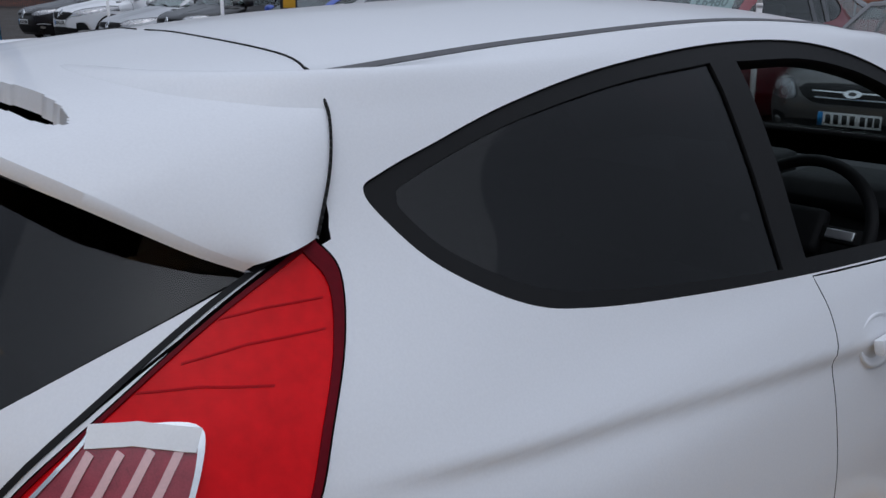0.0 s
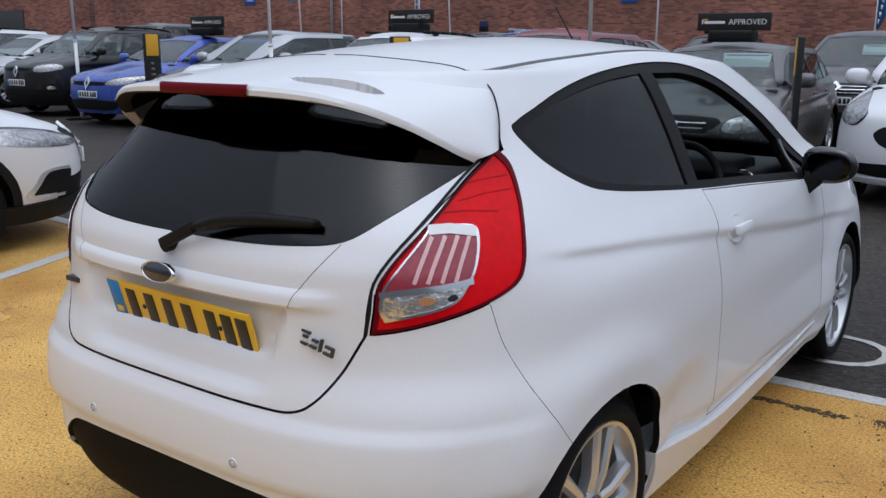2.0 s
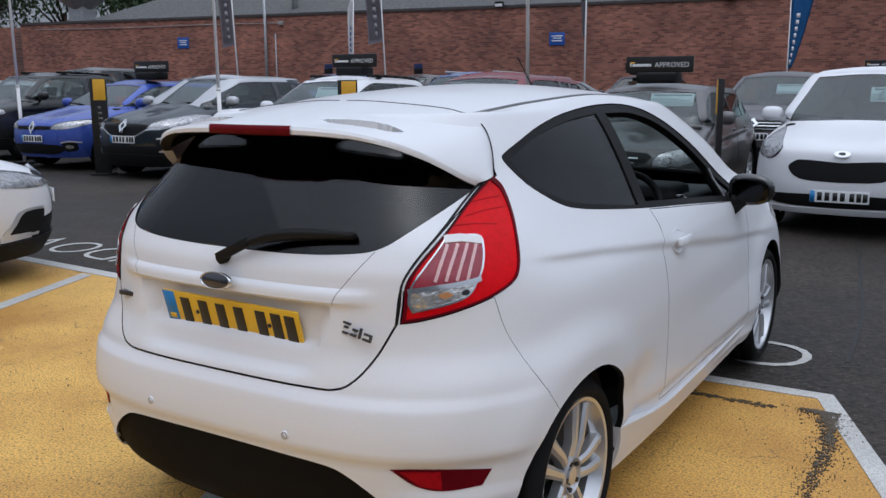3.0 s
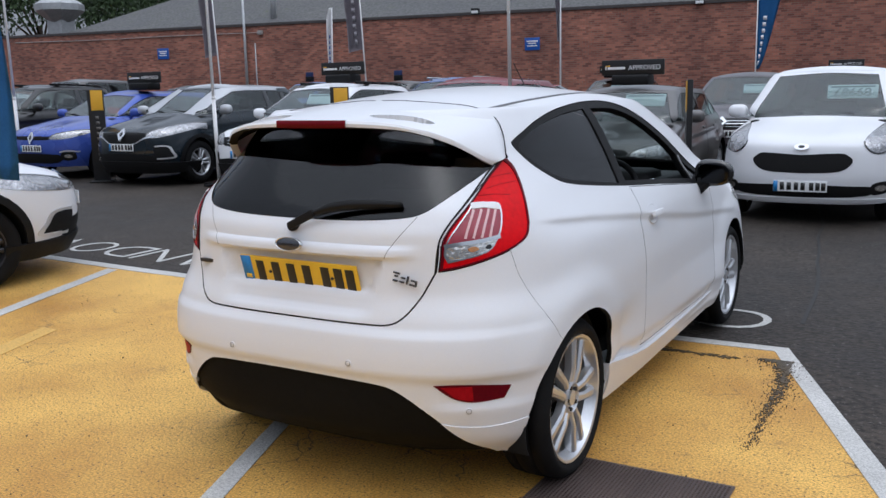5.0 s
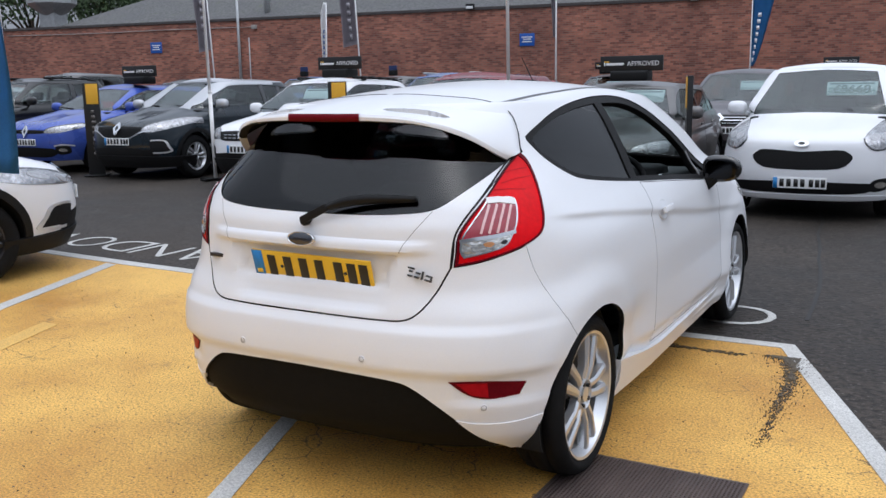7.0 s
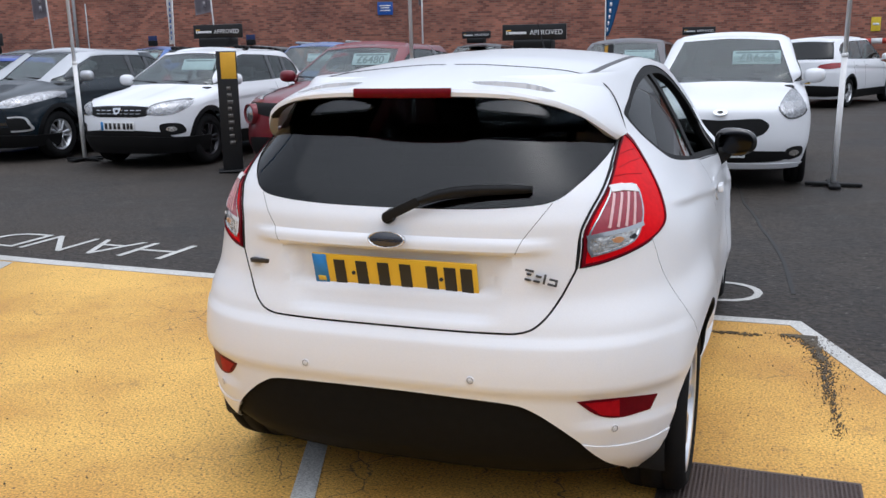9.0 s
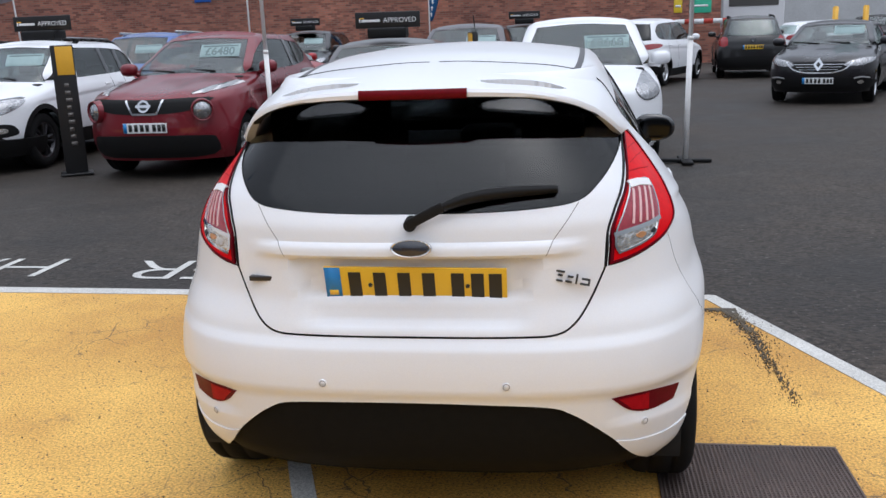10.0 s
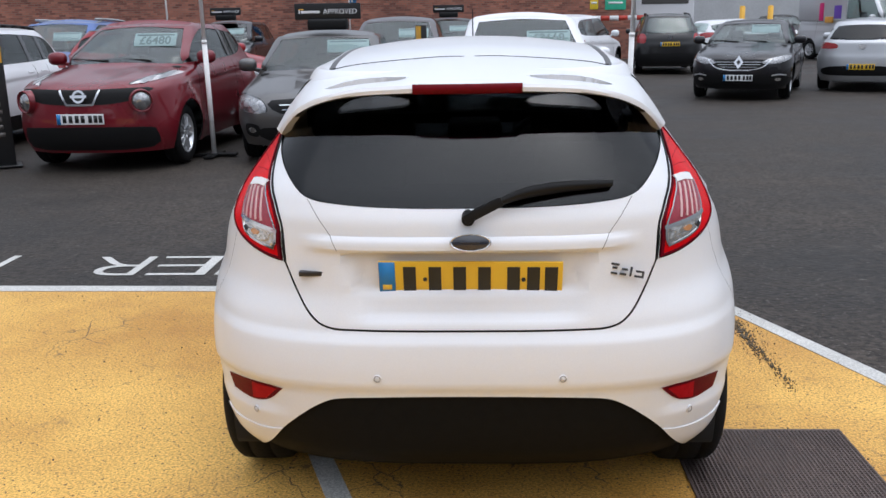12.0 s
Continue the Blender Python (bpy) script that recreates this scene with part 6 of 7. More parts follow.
for x, z, col, w2, h2 in ((-0.80, 2.12, (0.05, 0.45, 0.28), 0.42, 0.26), (-1.66, 2.13, (0.75, 0.55, 0.03), 0.16, 0.24)):
    sg = empty("wall_sign", "green notice on the brick wall" if w2 > 0.2 else "yellow notice on the brick wall", "sign", "wall signs", on_wall(x, z, 0.02))
    part("board", boxes((-w2, w2, -0.01, 0.01, -h2, h2), bevel=0.004), material("notice_board", col, 0.5, noise_scale=5), sg)
    part("print_bar", boxes((-w2 * 0.7, w2 * 0.7, -0.016, 0, -0.04, 0.04)), PRINT_WHITE, sg)
bm = bmesh.new()
cab = curve([(-45, 0, 4.10), (-40, 0, 4.05), (-36, 0, 4.07), (-31.5, 0, 4.04)], 6, False)
cable_rings = [[bm.verts.new((q[0], q[1] + 0.018 * math.cos(k * 1.047), q[2] + 0.018 * math.sin(k * 1.047))) for k in range(6)] for q in cab]
for a, b in zip(cable_rings, cable_rings[1:]):
    for k in range(6):
        bm.faces.new((a[k], a[(k + 1) % 6], b[(k + 1) % 6], b[k]))
box(bm, -31.55, -31.35, -0.14, 0.05, 3.95, 4.12, bevel=0.01)
cb = link_mesh("wall_cable", bm, material("pale_cable", (0.35, 0.33, 0.31), 0.7), None)
cb.matrix_world = on_wall(0, 0, 0.03)
tagged(cb, "pale cable with a lamp along the brick wall", "cable")
for x, h in ((-31.7, 3.6), (-32.2, 6.6)):
    bm = bmesh.new()
    rod(bm, (0, 0, -0.4), (0, 0, h), 0.07 if h > 4 else 0.025, 0.055 if h > 4 else 0.025, 10)
    p_ = link_mesh("vent_pipe" if h < 4 else "lamp_column", bm, GALV)
    p_.matrix_world = on_wall(x, 0.0, 0.14)
    tagged(p_, "grey steel pipe up the brick wall", "pipe")

for x, z in ((-21.66, 4.42), (-13.13, 4.36)):
    lamp = empty("wall_lamp", "small black floodlight with a pale lens on the brick wall", "lamp", "wall lamps", on_wall(x, z, 0.0))
    part("housing", boxes((-0.16, 0.16, -0.30, -0.10, -0.06, 0.14), bevel=0.02), BLACK_TRIM, lamp)
    part("bracket", boxes((-0.03, 0.03, -0.11, 0.0, 0.0, 0.05)), BLACK_TRIM, lamp)
    part("lens", boxes((-0.14, 0.14, -0.315, -0.29, -0.055, 0.05), bevel=0.005), PRINT_WHITE, lamp)
bm = bmesh.new()
rod(bm, (0, 0, -0.5), (0, 0, 1.7), 0.14, 0.14, 12)
rod(bm, (0, 0, 1.7), (0, 0, 1.95), 0.22, 0.16, 12)
flue = link_mesh("roof_flue", bm, GALV)
flue.matrix_world = on_wall(-31.6, 4.9, -1.4)
tagged(flue, "grey metal flue through the slate roof", "flue")

# end of the yard behind the wall's end, and what closes the yard
PALE_WALL = material("pale_render", (0.52, 0.53, 0.54), 0.8, noise_scale=1.2, spread=0.12, bump=0.002)
far = link_mesh("far_building", boxes((7.5, 40.0, 46.0, 52.0, -0.5, 7.0)), PALE_WALL, smooth=False)
tagged(far, "pale rendered building beyond the yard", "building", kind="structure")
# added wall, never in view: it holds low sky light off the car's rear
back = link_mesh("showroom_wall", boxes((-40.0, 40.0, -18.5, -17.5, -0.5, 6.0)), material("light_block_grey", (0.30, 0.305, 0.31), 0.6, noise_scale=1.2, spread=0.12, bump=0.002), smooth=False)
tagged(back, "plain grey wall added out of view across the forecourt to block low sky light", "building", kind="structure")


# ---- the parked cars ----
def facing(x, y_front, L, turn=0.0):
    """A pose for a car whose nose is at (x, y_front) and looks towards -y, turned by some degrees about its nose."""
    return pose(x, y_front, ground_z(x, y_front), 0, 0, 180 + turn) @ pose(0, -L, 0)


def repainted(thing, label, at, old, mat):
    """A copy of a parked car in another paint."""
    c = copy_thing(thing, at)
    c["label"] = label
    for o in c.children_recursive:
        if o.type == "MESH" and old.name in o.data.materials:
            o.data = o.data.copy()
            o.data.materials[list(o.data.materials).index(old)] = mat
    return c


BLUE = paint("blue_car_paint", (0.055, 0.10, 0.42), 0.2, 0.3)
TEAL = paint("dark_petrol_car_paint", (0.006, 0.013, 0.02), 0.0, 0.3)
RED = paint("dark_red_car_paint", (0.165, 0.011, 0.019), 0.15, 0.3)
BRIGHT_RED = paint("red_car_paint", (0.33, 0.012, 0.018), 0.2, 0.3)
GREY = paint("grey_car_paint", (0.115, 0.110, 0.108), 0.5, 0.35)
DARKGREY = paint("dark_grey_car_paint", (0.020, 0.020, 0.021), 0.4, 0.35)
MAUVE = paint("mauve_grey_car_paint", (0.095, 0.083, 0.088), 0.4, 0.35)
BLACKCAR = paint("black_car_paint", (0.014, 0.013, 0.016), 0.3, 0.3)
SILVERCAR = paint("silver_car_paint", (0.50, 0.51, 0.53), 0.5, 0.35)
LIGHTBLUE = paint("mid_blue_car_paint", (0.06, 0.12, 0.33), 0.4, 0.3)

kia = dict(HATCH, L=4.07, W=1.765, H=1.63, roof_width=1.05, zf=0.86, zc=1.05, yc=0.98, rf=1.72, rr=0.45, r=0.31, fo=0.80, head=[(0.565, 0.85), (0.66, 0.735), (0.80, 0.76), (0.83, 0.84), (0.74, 0.98), (0.67, 0.99)],
           grille=[(0.0, 0.715), (0.34, 0.735), (0.43, 0.715), (0.48, 0.65), (0.36, 0.550), (0.0, 0.530)], slats=0, badge=(0.795, 0.048, "oval"), plate_z=0.395, intake=[(0.62, 0.40), (0.60, 0.30), (0.0, 0.28)], fog=[(0.66, 0.42), (0.80, 0.44), (0.80, 0.34), (0.66, 0.31)],
           skid=[(0.70, 0.27), (0.70, 0.235), (0.0, 0.235)], skid_mat=WHITE, price="£8668")
parked_car("compact_mpv", "white compact people carrier with a black hexagonal grille and price card", facing(0.54, 7.40, 4.07), kia, WHITE)
leon = dict(HATCH, L=4.26, W=1.816, H=1.459, rf=1.70, head=[(0.50, 0.60), (0.56, 0.72), (0.84, 0.77), (0.86, 0.64), (0.70, 0.58)], grille=[(0.44, 0.72), (0.34, 0.58), (0.0, 0.57)], badge=(0.66, 0.05, "oval"), plate_z=0.45, price="-", slat_mat=CHROME, slats=2)
seat_car = parked_car("hatchback_car", "dark grey hatchback with a roof sign in the front row", facing(-1.84, 7.50, 4.26, 3), leon, GREY)
juke = dict(SUV, L=4.135, W=1.765, H=1.62, zf=0.92, zc=1.10, yc=1.12, rf=1.95, rr=0.62, kick=0.16, head=[(0.50, 0.935), (0.60, 0.995), (0.76, 1.04), (0.82, 1.02), (0.70, 0.965)], flare=0.055, front_clad=None, grille=[(0.0, 0.885), (0.68, 0.90), (0.66, 0.84), (0.50, 0.765), (0.26, 0.735), (0.0, 0.73)], slats=0,
            grille_trim=[(0.22, 0.885), (0.15, 0.745), (0.13, 0.735), (0.0, 0.732)], badge=(0.82, 0.072, "ring"), plate_z=0.585, clad=False, intake=[(0.0, 0.50), (0.62, 0.49), (0.74, 0.44), (0.68, 0.26), (0.0, 0.24)], price="£6480", fog=None, r=0.335, lamp_mat=material("pale_lamp_lens", (0.70, 0.66, 0.66), 0.25, 0.2, noise_scale=9, spread=0.15, coat=0.5))
jk = parked_car("small_suv", "dark red small crossover with round lamps and price card", facing(-4.25, 7.12, 4.135, -2), juke, RED)
for s in (1, -1):
    bm = bmesh.new()
    lathe(bm, [(-0.08, 0.128), (0.012, 0.122), (0.018, 0.112), (0.0, 0.102)], 28)
    rl = part("round_lamp", bm, RED, jk, "round headlamp")
    rl.matrix_local = pose(s * 0.650, 4.040, 0.765, 0, 0, 90 - s * 28)
    bm = bmesh.new()
    lathe(bm, [(-0.01, 0.104), (0.014, 0.07), (0.024, 0.0005)], 24)
    part("lamp_glass", bm, LAMP_CHAMBER, rl)
sandero = dict(SUV, L=4.09, W=1.733, H=1.56, zf=0.84, zc=1.03, rails=BLACK_TRIM, head=[(0.44, 0.70), (0.48, 0.82), (0.76, 0.88), (0.82, 0.80), (0.70, 0.70)], grille=[(0.43, 0.80), (0.40, 0.68), (0.0, 0.67)], slats=2, dashes=4, slat_mat=CHROME,
               badge=(0.745, 0.05, "shield"), plate_z=0.555, skid=[(0.52, 0.30), (0.48, 0.265), (0.0, 0.265)], alloy=ALLOY_DARK, price="-")
parked_car("small_suv", "white small crossover with black cladding, roof rails and a roof sign", facing(-6.95, 7.35, 4.09), sandero, WHITE)
captur = dict(SUV, L=4.12, W=1.778, H=1.566, front_clad=[(0.88, 0.36), (0.88, 0.15), (0.0, 0.15)], head=[(0.47, 0.755), (0.51, 0.84), (0.76, 0.95), (0.875, 0.925), (0.85, 0.82), (0.64, 0.745)], grille=[(0.0, 0.835), (0.46, 0.815), (0.40, 0.735), (0.24, 0.665), (0.0, 0.650)], slats=3,
              grille_trim=[(0.60, 0.765), (0.46, 0.745), (0.28, 0.660), (0.14, 0.640), (0.0, 0.637)], badge=(0.80, 0.095, "diamond"), alloy=ALLOY, chrome_fog=[(0.60, 0.615), (0.70, 0.62), (0.765, 0.60), (0.795, 0.52), (0.815, 0.455), (0.76, 0.43), (0.62, 0.425)], fog=[(0.59, 0.60), (0.59, 0.60), (0.745, 0.60), (0.80, 0.45), (0.80, 0.45), (0.60, 0.44), (0.60, 0.44)], fog_round=False, price=None)
parked_car("small_suv", "dark petrol-blue crossover with a pale roof and chrome trim", facing(-9.45, 7.30, 4.12, 2), dict(captur, roof_mat=SILVERCAR, mirror_mat=SILVERCAR), TEAL)
parked_car("small_suv", "white crossover with black cladding in the next yellow bay", pose(-6.20, -1.07, 0.0, 0, 0, -18), dict(captur, alloy=ALLOY_DARK, fo=1.0, zf=0.80, pf=2.5, lf=0.95, head=[(0.46, 0.71), (0.50, 0.78), (0.70, 0.86), (0.855, 0.855), (0.86, 0.76), (0.70, 0.715)], fog=[(x, z - 0.06) for x, z in captur["fog"]], chrome_fog=[(x, z - 0.06) for x, z in captur["chrome_fog"]], front_clad=[(0.89, 0.33), (0.89, 0.13), (0.0, 0.13)], badge=(0.75, 0.095, "diamond")), WHITE)
megane = dict(HATCH, L=4.30, W=1.81, H=1.47, zf=0.80, zc=1.0, head=[(0.42, 0.68), (0.50, 0.76), (0.82, 0.82), (0.86, 0.75), (0.68, 0.68)], grille=[(0.46, 0.72), (0.40, 0.67), (0.0, 0.66)], badge=(0.70, 0.085, "diamond"), plate_z=0.52, chrome_fog=[(0.58, 0.46), (0.70, 0.48), (0.82, 0.46)])
blue_car = parked_car("hatchback_car", "bright blue hatchback with chrome fog trim and a roof sign", facing(-11.75, 7.35, 4.30, 2), megane, BLUE)
panda = dict(SUV, L=3.7, W=1.66, H=1.60, zf=0.92, zc=1.08, yc=0.85, rf=1.50, rr=0.40, clad=True, r=0.30, head=[(0.45, 0.80), (0.47, 0.90), (0.72, 0.93), (0.78, 0.84), (0.62, 0.79)], grille=[(0.34, 0.86), (0.30, 0.80), (0.0, 0.80)], rails=BLACK_TRIM)
parked_car("small_suv", "dark grey tall small car with rounded lamps", facing(-14.35, 7.6, 3.7, 3), panda, DARKGREY)
clio = dict(HATCH, L=4.06, W=1.73, H=1.45, chrome_fog=[(0.58, 0.46), (0.70, 0.48), (0.82, 0.46)])
parked_car("hatchback_car", "silver grey hatchback in the far part of the row", facing(-17.0, 7.6, 4.06, 3), clio, SILVERCAR)
parked_car("small_suv", "white crossover at the far end of the row", facing(-19.8, 7.7, 4.12, 3), dict(captur, rails=BLACK_TRIM), WHITE)
repainted(blue_car, "black hatchback far along the row", facing(-22.5, 7.8, 4.3, 3), BLUE, BLACKCAR)
# second row
mauve_car = parked_car("small_suv", "mauve grey crossover in the second row", facing(-1.45, 12.3, 4.45), dict(SUV, L=4.45, W=1.84, H=1.64, clad=False, price="-", badge=(0.84, 0.12, "diamond"), plate_z=0.66, grille=[(0.0, 0.90), (0.50, 0.88), (0.44, 0.76), (0.0, 0.73)], slat_mat=CHROME), MAUVE)
parked_car("small_suv", "blue crossover with roof rails in the second row", facing(-7.75, 12.6, 4.32), dict(SUV, L=4.32, W=1.82, H=1.66, rails=GALV, price="-"), LIGHTBLUE)
parked_car("small_suv", "red crossover with a black roof in the second row", facing(-3.30, 12.9, 4.12, 72), dict(captur, roof_mat=BLACK_GLOSS), BRIGHT_RED)
repainted(mauve_car, "dark grey crossover with a roof sign by the wall", facing(-0.86, 20.8, 4.45), MAUVE, DARKGREY)
repainted(blue_car, "black hatchback in the second row", facing(-10.2, 12.6, 4.3), BLUE, BLACKCAR)
parked_car("small_suv", "grey pickup-like crossover in the second row", facing(-20.3, 13.0, 4.45, 6), dict(SUV, L=4.45, W=1.84, H=1.78), GREY)
parked_car("hatchback_car", "black hatchback in the second row", facing(-14.9, 12.2, 4.3, 4), dict(megane, H=1.56, zc=1.05), BLACKCAR)
# third row by the wall
for x, label, mat in ((-18.0, "dark blue crossover with a blue roof board in the third row", LIGHTBLUE), (-14.4, "dark grey crossover with a blue roof board in the third row", GREY), (-6.9, "black crossover with a roof sign in the third row", BLACKCAR)):
    repainted(mauve_car, label, facing(x, 20.8, 4.45), MAUVE, mat)
# right part of the yard
parked_car("hatchback_car", "black hatchback with a chrome diamond badge and price card", facing(4.76, 14.75, 4.36, -22), dict(megane, L=4.36, price="-", slats=3, slat_mat=CHROME, grille=[(0.0, 0.75), (0.52, 0.735), (0.40, 0.62), (0.22, 0.575), (0.0, 0.57)], grille_trim=[(0.56, 0.75), (0.42, 0.615), (0.22, 0.565), (0.0, 0.56)], badge=(0.70, 0.10, "diamond"), plate_z=0.42, intake=[(0.78, 0.46), (0.74, 0.24), (0.0, 0.24)]), BLACKCAR)
duster = dict(SUV, L=4.32, W=1.82, H=1.65, rails=BLACK_TRIM, tail=[(0.66, 0.86), (0.66, 1.08), (0.82, 1.08), (0.86, 0.88)], rear_clad=[(0.80, 0.55), (0.80, 0.30), (0.0, 0.30)], rear_plate_z=0.82, rg=0.12, rear_badge=(1.00, 0.03))
parked_car("small_suv", "dark grey estate-like off-roader seen from behind", pose(5.20, 23.2, 0, 0, 0, -6), duster, DARKGREY)
kadjar = dict(SUV, L=4.45, W=1.836, H=1.66, tail=[(0.40, 0.93), (0.46, 1.00), (0.80, 1.04), (0.86, 0.95), (0.66, 0.90)], rear_clad=[(0.82, 0.50), (0.80, 0.28), (0.0, 0.28)], tint=True, rear_plate_z=0.62)
parked_car("small_suv", "white crossover with black lower panels by the wall", pose(1.62, 20.8, 0, 0, 0, -23), kadjar, WHITE)
parked_car("hatchback_car", "silver hatchback seen from behind", pose(7.60, 16.3, 0, 0, 0, -26), dict(clio, tail=[(0.48, 0.86), (0.50, 0.95), (0.78, 0.97), (0.82, 0.86)], rear_clad=[(0.60, 0.50), (0.70, 0.34), (0.0, 0.32)], rear_plate_z=0.50, tint=True, rear_badge=(0.90, 0.03)), SILVERCAR)
parked_car("hatchback_car", "white hatchback behind the dark off-roader", pose(7.1, 29.6, 0, 0, 0, -72), dict(clio), WHITE)
parked_car("small_suv", "dark crossover far off at the gate", facing(14.2, 40.0, 4.3), dict(SUV, L=4.3), DARKGREY)
van_p = dict(L=5.2, W=2.0, H=2.45, zf=1.02, zc=1.35, yc=0.85, rf=1.75, rr=0.30, rg=0.12, r=0.34, fo=0.9, ro=1.0, rear_sill=1.45, kick=0.1, head=[(0.55, 0.85), (0.60, 1.0), (0.84, 1.1), (0.9, 0.95), (0.7, 0.82)], grille=[(0.5, 0.86), (0.46, 0.72), (0.0, 0.7)],
             intake=[(0.7, 0.5), (0.66, 0.3), (0.0, 0.3)], badge=(0.8, 0.1, "diamond"), doors=3)
van = parked_car("delivery_van", "silver panel van with coloured signs on its side", pose(12.2, 32.1, 0, 0, 0, 199.6), van_p, SILVERCAR)
for y, z, w_, h_, col in ((1.55, 1.62, 0.10, 0.30, (0.55, 0.02, 0.14)), (2.35, 1.60, 0.17, 0.22, (0.12, 0.05, 0.35)), (1.95, 1.35, 0.2, 0.1, (0.6, 0.3, 0.05))):
    part("side_sign", boxes((0.985, 1.015, y - w_, y + w_, z - h_, z + h_), bevel=0.01), material("van_sign", col, 0.4, noise_scale=4), van)
part("side_panel", boxes((0.95, 0.995, 0.35, 2.75, 1.33, 2.12), bevel=0.02), SILVERCAR, van)
lorry = empty("white_lorry", "white lorry body beyond the wall's end", "lorry", at=pose(7.9, 38.0, 0, 0, 0, 0))
part("box_body", boxes((-1.25, 1.25, 0.0, 6.0, 0.9, 3.2), bevel=0.04), WHITE, lorry, smooth=False)
part("rear_door_band", boxes((-1.0, 1.0, -0.02, 0.03, 2.1, 2.4), bevel=0.01), GREY, lorry, smooth=False)
part("chassis", boxes((-1.1, 1.1, 0.1, 6.0, 0.35, 0.9), bevel=0.02), BLACK_TRIM, lorry, smooth=False)


# ---- roof signs, posts, masts and flags ----
SIGN_BLACK = material("sign_black", (0.010, 0.010, 0.011), 0.35, noise_scale=5, spread=0.2)
AMBER_PANEL = material("amber_panel", (0.78, 0.42, 0.03), 0.45, noise_scale=6, spread=0.08)


def roof_sign(x, y, z, turn=0):
    """A black board on a roof foot: a plain mark, a bar for the maker's name, and the word beside it."""
    s = empty("roof_sign", "black roof sign with white APPROVED lettering, standing on a car roof", "sign", "roof signs", pose(x, y, z, 0, 0, turn))
    part("board", boxes((-0.42, 0.42, -0.02, 0.02, 0.0, 0.20), bevel=0.006), SIGN_BLACK, s)
    part("sign_foot", boxes((-0.25, 0.25, -0.16, 0.16, -0.13, 0.004), bevel=0.03), BLACK_TRIM, s)
    part("amber_mark", boxes((-0.368, -0.303, -0.023, 0, 0.116, 0.132)), AMBER_PANEL, s)
    part("mark_stem", boxes((-0.368, -0.352, -0.0232, 0, 0.072, 0.1165)), PRINT_WHITE, s)
    part("name_bar", boxes((-0.339, -0.10, -0.023, 0, 0.077, 0.109), bevel=0.002), PRINT_WHITE, s)
    t = text_mesh("sign_word", "APPROVED", 0.087, PRINT_WHITE, s, 0.001)
    t.matrix_local = pose(0.16, -0.0225, 0.094, 90, 0, 0)
    return s


roof_sign(-1.92, 9.42, 1.585, 3)
roof_sign(-6.85, 9.65, 1.72)
roof_sign(-11.35, 9.55, 1.60 + ground_z(-11.35, 9.55), 2)
roof_sign(-0.86, 22.9, 1.77)
roof_sign(-6.9, 22.6, 1.77 + ground_z(-6.9, 20.8))
for x, y, z in ((-18.0, 22.8, 1.77), (-14.4, 22.9, 1.77)):
    board = empty("roof_board", "small dark blue board on a car roof", "sign", "roof boards", pose(x, y, z + ground_z(x, 20.8)))
    part("board", boxes((-0.15, 0.15, -0.03, 0.03, 0.04, 0.20), bevel=0.01), material("dark_blue_board", (0.015, 0.03, 0.11), 0.5, noise_scale=8), board)
    part("sign_foot", boxes((-0.12, 0.12, -0.10, 0.10, -0.13, 0.05), bevel=0.03), BLACK_TRIM, board)


def bay_post(x, y, turn):
    """A black totem with an amber panel at its head."""
    s = empty("bay_post", "black totem post with an amber panel at its head", "post", "totem posts", pose(x, y, ground_z(x, y), 0, 0, turn))
    part("post_panel", boxes((-0.125, 0.125, -0.030, 0.030, 0.02, 1.50), bevel=0.006), SIGN_BLACK, s)
    part("amber_panel", boxes((-0.075, 0.112, -0.034, 0, 1.16, 1.485), bevel=0.004), AMBER_PANEL, s)
    for i in range(9):
        part("print_bar", boxes((-0.02, 0.03 + 0.01 * (i % 3), -0.0325, 0, 1.02 - i * 0.085, 1.065 - i * 0.085)), material("faint_print", (0.12, 0.11, 0.10), 0.5) if i == 0 else bpy.data.materials["faint_print"], s)
    part("post_base", boxes((-0.18, 0.18, -0.16, 0.16, 0.0, 0.02), bevel=0.006), SIGN_BLACK, s)
    return s


bay_post(-5.42, 7.62, 30)
bay_post(-10.35, 7.62, 40)
bay_post(-0.60, 7.35, -71)

MAST = material("white_mast", (0.82, 0.81, 0.80), 0.4, noise_scale=5, spread=0.08)


def mast(x, y, h=5.2, lean=0.0):
    s = empty("flag_mast", "slim white flag mast on a weighted foot", "mast", "masts", pose(x, y, ground_z(x, y), 0, lean, 0))
    bm = bmesh.new()
    rod(bm, (0, 0, 0.03), (0, 0, 1.35), 0.030, 0.030, 14)
    rod(bm, (0, 0, 1.35), (0, 0, h), 0.024, 0.018, 14)
    rod(bm, (0, 0, 1.33), (0, 0, 1.37), 0.034, 0.034, 14)
    part("pole", bm, MAST, s)
    part("foot", boxes((-0.28, 0.28, -0.06, 0.06, 0.0, 0.03), (-0.06, 0.06, -0.28, 0.28, 0.001, 0.029), bevel=0.006), BLACK_TRIM, s)
    return s


for x, y in ((1.69, 8.0), (-3.22, 8.40), (-8.15, 8.05), (-13.0, 8.0), (-17.8, 8.0)):
    mast(x, y, lean=-0.6 if x < 0 else 0.9)


